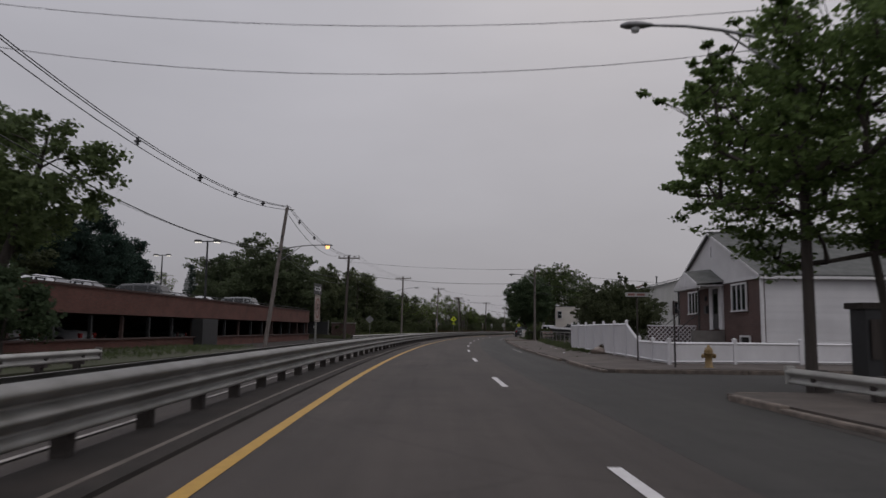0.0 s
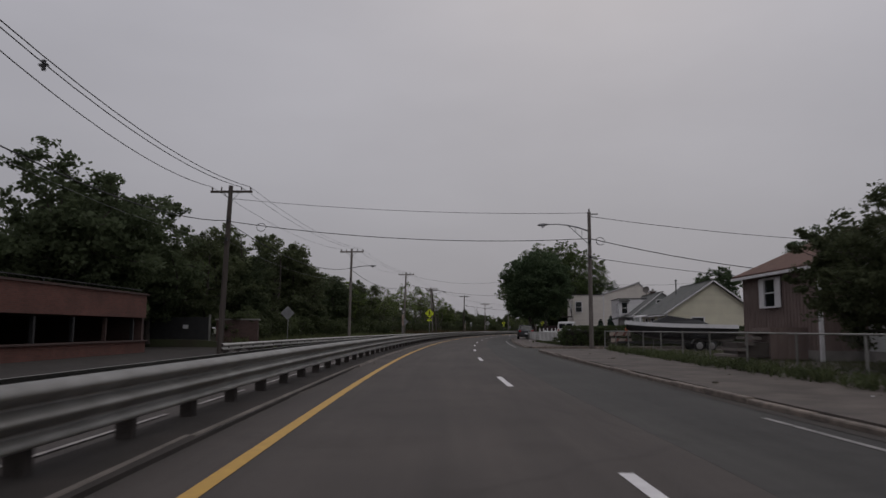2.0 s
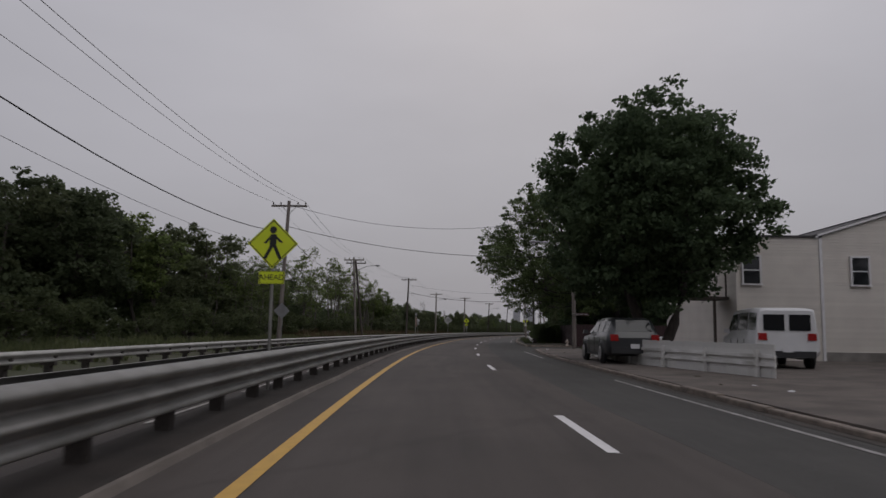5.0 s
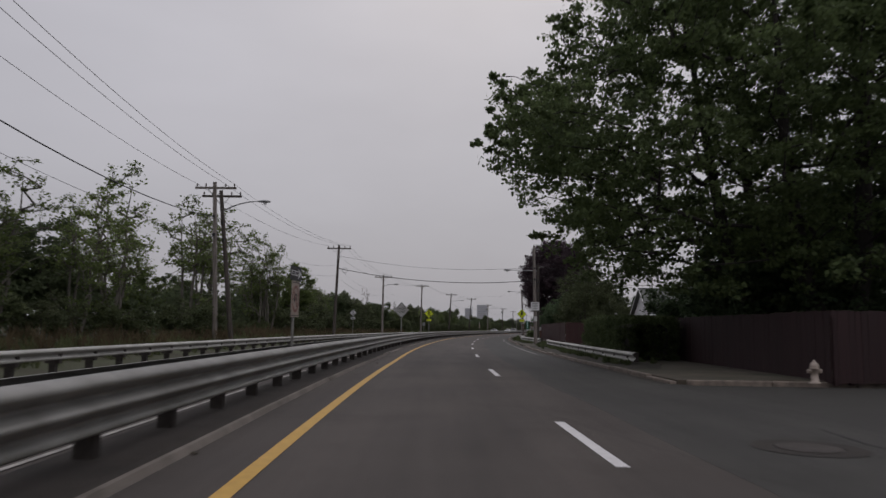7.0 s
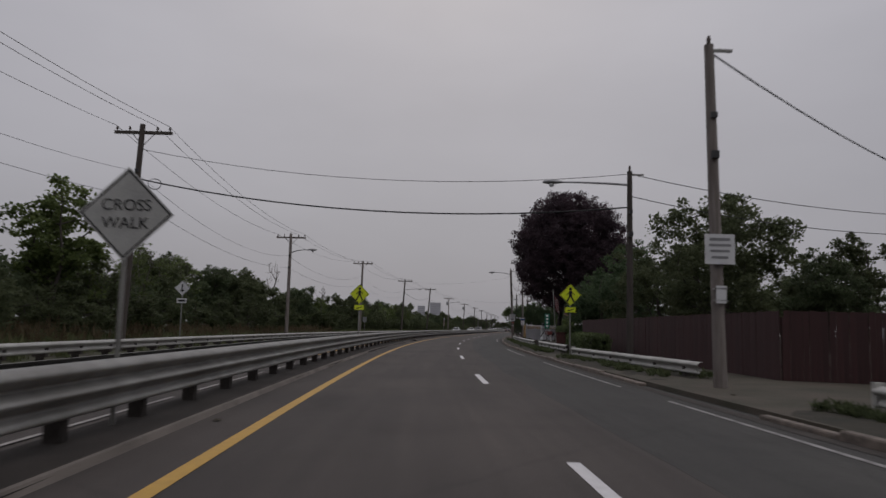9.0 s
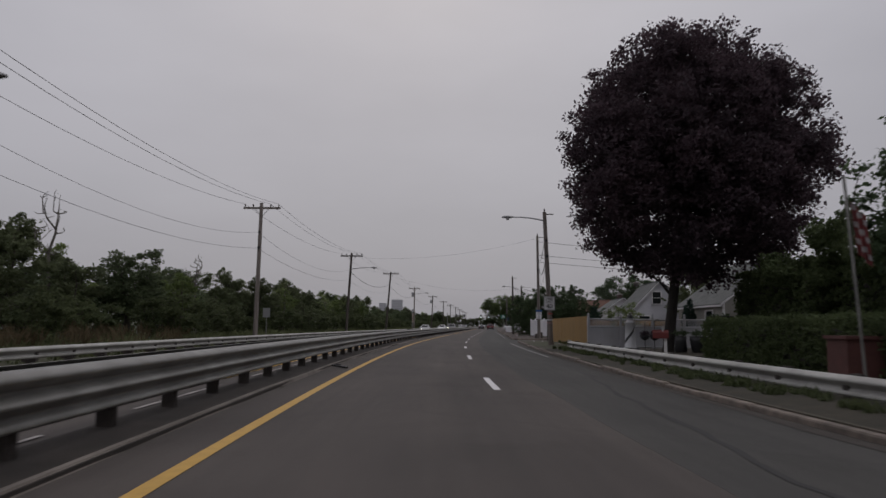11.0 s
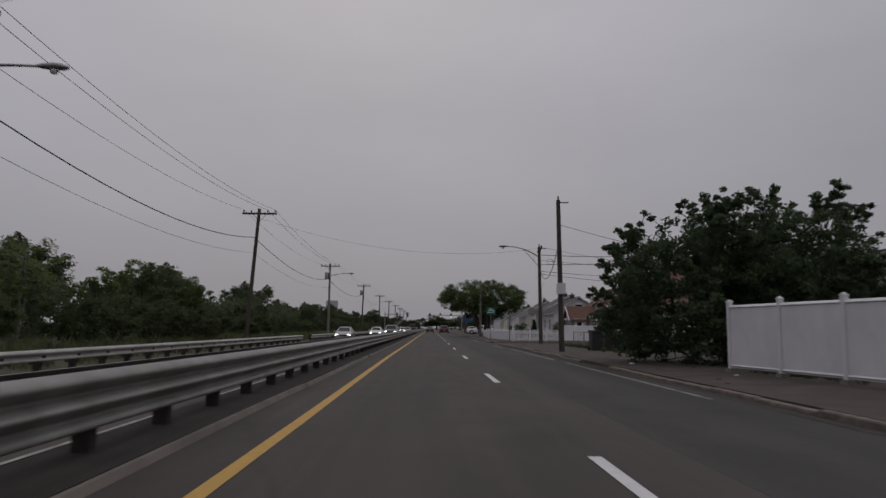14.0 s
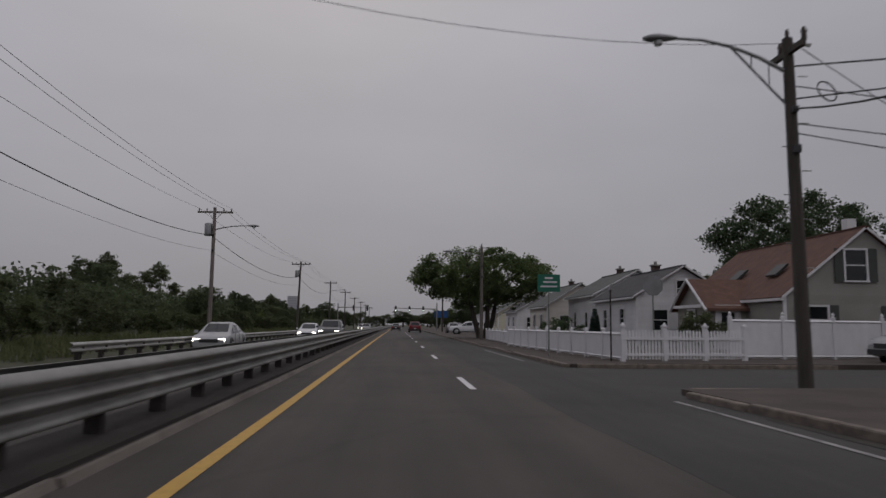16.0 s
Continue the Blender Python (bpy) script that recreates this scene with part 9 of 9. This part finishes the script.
for s, o, h_ in ((277.2, 6.0, 0.42), (277.3, 6.4, 0.55), (278.9, 10.2, 0.62), (278.9, 10.55, 0.5), (278.9, 10.95, 0.48), (278.8, 11.35, 0.38), (278.8, 11.75, 0.42)):
    th = thing("tree_stump", at(s, o, 0.1), "weathered cut post stump by the white fence", "stump")
    part("wood", Mb().lathe([(0.17, 0), (0.15, h_ * 0.5), (0.15, h_), (0.05, h_ + 0.01)], 10), POLEDARK, th)

# manholes and patches, laid a few millimetres proud
for s, o, lab in ((141.4, 2.3, "round iron manhole cover in a worn patch"), (96, 1.9, "round iron manhole cover")):
    th = tagged(part("manhole", Mb().lathe([(0.34, 0.004), (0.34, 0.009), (0.3, 0.011), (0.02, 0.011)], 24), RUSTPOST, m=at(s, o)), lab, "manhole", kind="structure")
    rg_ = Mb()
    for i in range(28):
        t0, t1 = 2 * math.pi * i / 28, 2 * math.pi * (i + 1) / 28
        rg_.add([(r * math.cos(t), r * math.sin(t), 0.005) for t, r in ((t0, 0.36), (t0, 0.58), (t1, 0.58), (t1, 0.36))], [(0, 1, 2, 3)])
    tagged(part("manhole_patch", rg_, MEDIAN, m=at(s, o)), "ring of tar patch round the manhole", "road patch", kind="structure")
SEAL = mat("tar_seal", (0.034, 0.032, 0.031), (0.026, 0.025, 0.025), rough=0.9, bump=0.1)
rt = random.Random(12)


def crack(s0, o0, s1, o1, w=0.02):
    n = max(6, int(abs(s1 - s0) * 2 + abs(o1 - o0) * 4))
    pts = []
    for i in range(n + 1):
        u = i / n
        pts.append((s0 + (s1 - s0) * u + rt.uniform(-0.06, 0.06), o0 + (o1 - o0) * u + 0.22 * noise.noise(Vector((u * 5, s0, 0))) + rt.uniform(-0.03, 0.03)))
    v = [P(s, o + d * w * rt.uniform(0.5, 1.2), 0.004) for s, o in pts for d in (-0.5, 0.5)] if abs(s1 - s0) > abs(o1 - o0) else [P(s + d * w, o, 0.004) for s, o in pts for d in (-0.5, 0.5)]
    tagged(part("road_crack", Mb().add(v, [(2 * i, 2 * i + 1, 2 * i + 3, 2 * i + 2) for i in range(n)]), SEAL), "dark sealed crack in the asphalt", "road crack", kind="structure")


for s0, o0, s1, o1 in ((212, 1.0, 219, 1.7), (219, 1.7, 231, 2.6), (226, 2.4, 226.3, 3.6), (232, -3.4, 232.2, -2.6), (72, -3.3, 74, -2.4), (12.4, -3.7, 12.5, -2.7), (251, -3.4, 251.1, -2.6), (136, 2.4, 143, 3.3), (139, 2.9, 139.4, 3.7), (137.5, 1.9, 138.6, 3.1), (236, 3.2, 246, 2.2)):
    crack(s0, o0, s1, o1, 0.10 if 211 < s0 < 220 else 0.045)

# litter and rubble
RUB = Mb().add([(-0.5, -0.4, 0), (0.5, -0.45, 0), (0.55, 0.4, 0), (-0.45, 0.5, 0), (-0.3, -0.25, 0.5), (0.3, -0.2, 0.6), (0.28, 0.26, 0.45), (-0.32, 0.3, 0.55)], [(3, 2, 1, 0), (4, 5, 6, 7), (0, 1, 5, 4), (1, 2, 6, 5), (2, 3, 7, 6), (3, 0, 4, 7)]).mesh("litter")
RUBW = RUB.copy()
for k in range(90):
    s = rt.choice([rt.uniform(30, 140), rt.uniform(150, 330)])
    if any(a - 1 < s < b + 1 for a, b in SIDE_STREETS):
        continue
    z = rt.uniform(0.05, 0.14)
    white = rt.random() < 0.25
    tagged(part("litter", RUBW if white else RUB, SIGNWHITE if white else DIRT, m=at(s, rt.uniform(4.1, 6.0), 0.11, rt.uniform(0, 360)) @ Matrix.Diagonal((z * 1.3, z, z * 0.5, 1))), "scrap of litter on the pavement" if white else "clod of dirt on the pavement", "litter")
for k in range(40):
    s = rt.uniform(0, 320)
    z = rt.uniform(0.03, 0.09)
    tagged(part("litter", RUB, DIRT, m=at(s, -4.0 + med(s) + rt.uniform(-0.1, 0.35), 0.01, rt.uniform(0, 360)) @ Matrix.Diagonal((z * 1.5, z, z * 0.4, 1))), "clod of dirt by the median", "litter")
th = thing("bumper_scrap", at(231.5, -3.7, 0.01, 70), "black scrap of car trim lying by the median", "debris")
part("scrap", Mb().box((0, 0, 0.05), (0.14, 0.42, 0.05), Matrix.Rotation(0.12, 3, "X")).box((0.06, 0.1, 0.08), (0.06, 0.2, 0.06)), PLASTIC, th)

th = thing("rubbish_bag", at(35.6, 6.2, 0.12, 20), "crumpled pale bag with brown garden waste by the fence", "rubbish")
bag = part("bag", Mb().lathe([(0.05, 0.0), (0.26, 0.02), (0.3, 0.1), (0.24, 0.18), (0.18, 0.26), (0.08, 0.31), (0.02, 0.32)], 14), SIGNFADED, th)
for v in bag.data.vertices:
    v.co += Vector((1, 1, 0.7)) * 0.16 * noise.noise(v.co * 6) + Vector((v.co.x * 0.5, 0, 0))
part("waste", leaves("waste", [(0.3, 0, 0.3), (0.45, 0.1, 0.25), (0.55, 0, 0.2)], [0.25, 0.25, 0.2], 60, 0.14, 91), LEAF_DRY, th)

# ---- traffic signals and distance ----
th = thing("signal_mast", at(447, 6.2, 0), "grey traffic signal mast arm over the lanes", "traffic signal")
part("mast", Mb().tube([(0, 0, -0.1), (0, 0, 5.4)], [0.14, 0.1], 10), GALV, th)
part("arm", Mb().tube([(0, 0, 4.2), (-8.2, 0, 4.35)], [0.1, 0.06], 8), GALV, th)
for x in (-2.6, -5.2, -7.8):
    hd = part("signal_head", Mb().box((x, -0.1, 4.2), (0.36, 0.3, 1.05)), BLACKTRIM, th)
    part("lens", Mb().lathe([(0.11, 0), (0.1, 0.03)], 12), SIGNAL, hd, m=Matrix.Translation((x, -0.26, 3.9)) @ Matrix.Rotation(radians(90), 4, "X"))
th = thing("signal_mast", at(449, -12.6, 0), "second signal mast arm from the far verge", "traffic signal")
part("mast", Mb().tube([(0, 0, -0.1), (0, 0, 5.2)], [0.14, 0.1], 10), GALV, th)
part("arm", Mb().tube([(0, 0, 4.4), (6.0, 0, 4.5)], [0.1, 0.06], 8), GALV, th)
for x in (3.0, 5.6):
    part("signal_head", Mb().box((x, -0.1, 4.3), (0.36, 0.3, 1.05)), BLACKTRIM, th)
gb = thing("green_board", at(470, 8.5, 0), "far blue-green overhead board by the crossing", "road sign")
part("post", Mb().tube([(0, 0, 0), (0, 0, 3.0)], 0.08, 8), GALV, gb)
part("board", Mb().box((0, -0.1, 3.6), (3.0, 0.1, 1.5)), SIGNBLUE, gb)
HAZE = mat("hazy_concrete", (0.42, 0.42, 0.45), (0.38, 0.38, 0.41), rough=0.9, scale=0.05, bump=0)
HAZEWIN = mat("hazy_windows", (0.33, 0.33, 0.36), (0.30, 0.30, 0.33), rough=0.6, scale=0.05, bump=0)
for x, y, w, h_ in ((338, 1500, 14, 40), (365, 1500, 20, 47), (300, 1520, 26, 24)):
    th = thing("apartment_tower", pose(x, y, 0, 0, 0, -12), "hazy grey apartment tower on the skyline", "building")
    part("wall", Mb().box((0, 0, h_ / 2), (w, 16, h_)), HAZE, th)
    for k in range(int(h_ / 4)):
        part("window_band", Mb().box((0, -8.05, 3 + 4 * k), (w * 0.86, 0.2, 1.6)), HAZEWIN, th)
rf_ = random.Random(41)
for k in range(30):
    o = -60 + 5.2 * k
    kk = rf_.choice((0, 1))
    f = rf_.uniform(0.8, 1.35)
    copy_thing(WOODKINDS[kk], at(715 + rf_.uniform(0, 60), o, 0.0, rf_.uniform(0, 360)) @ Matrix.Diagonal((f * 2.1, f * 2.1, f, 1)))
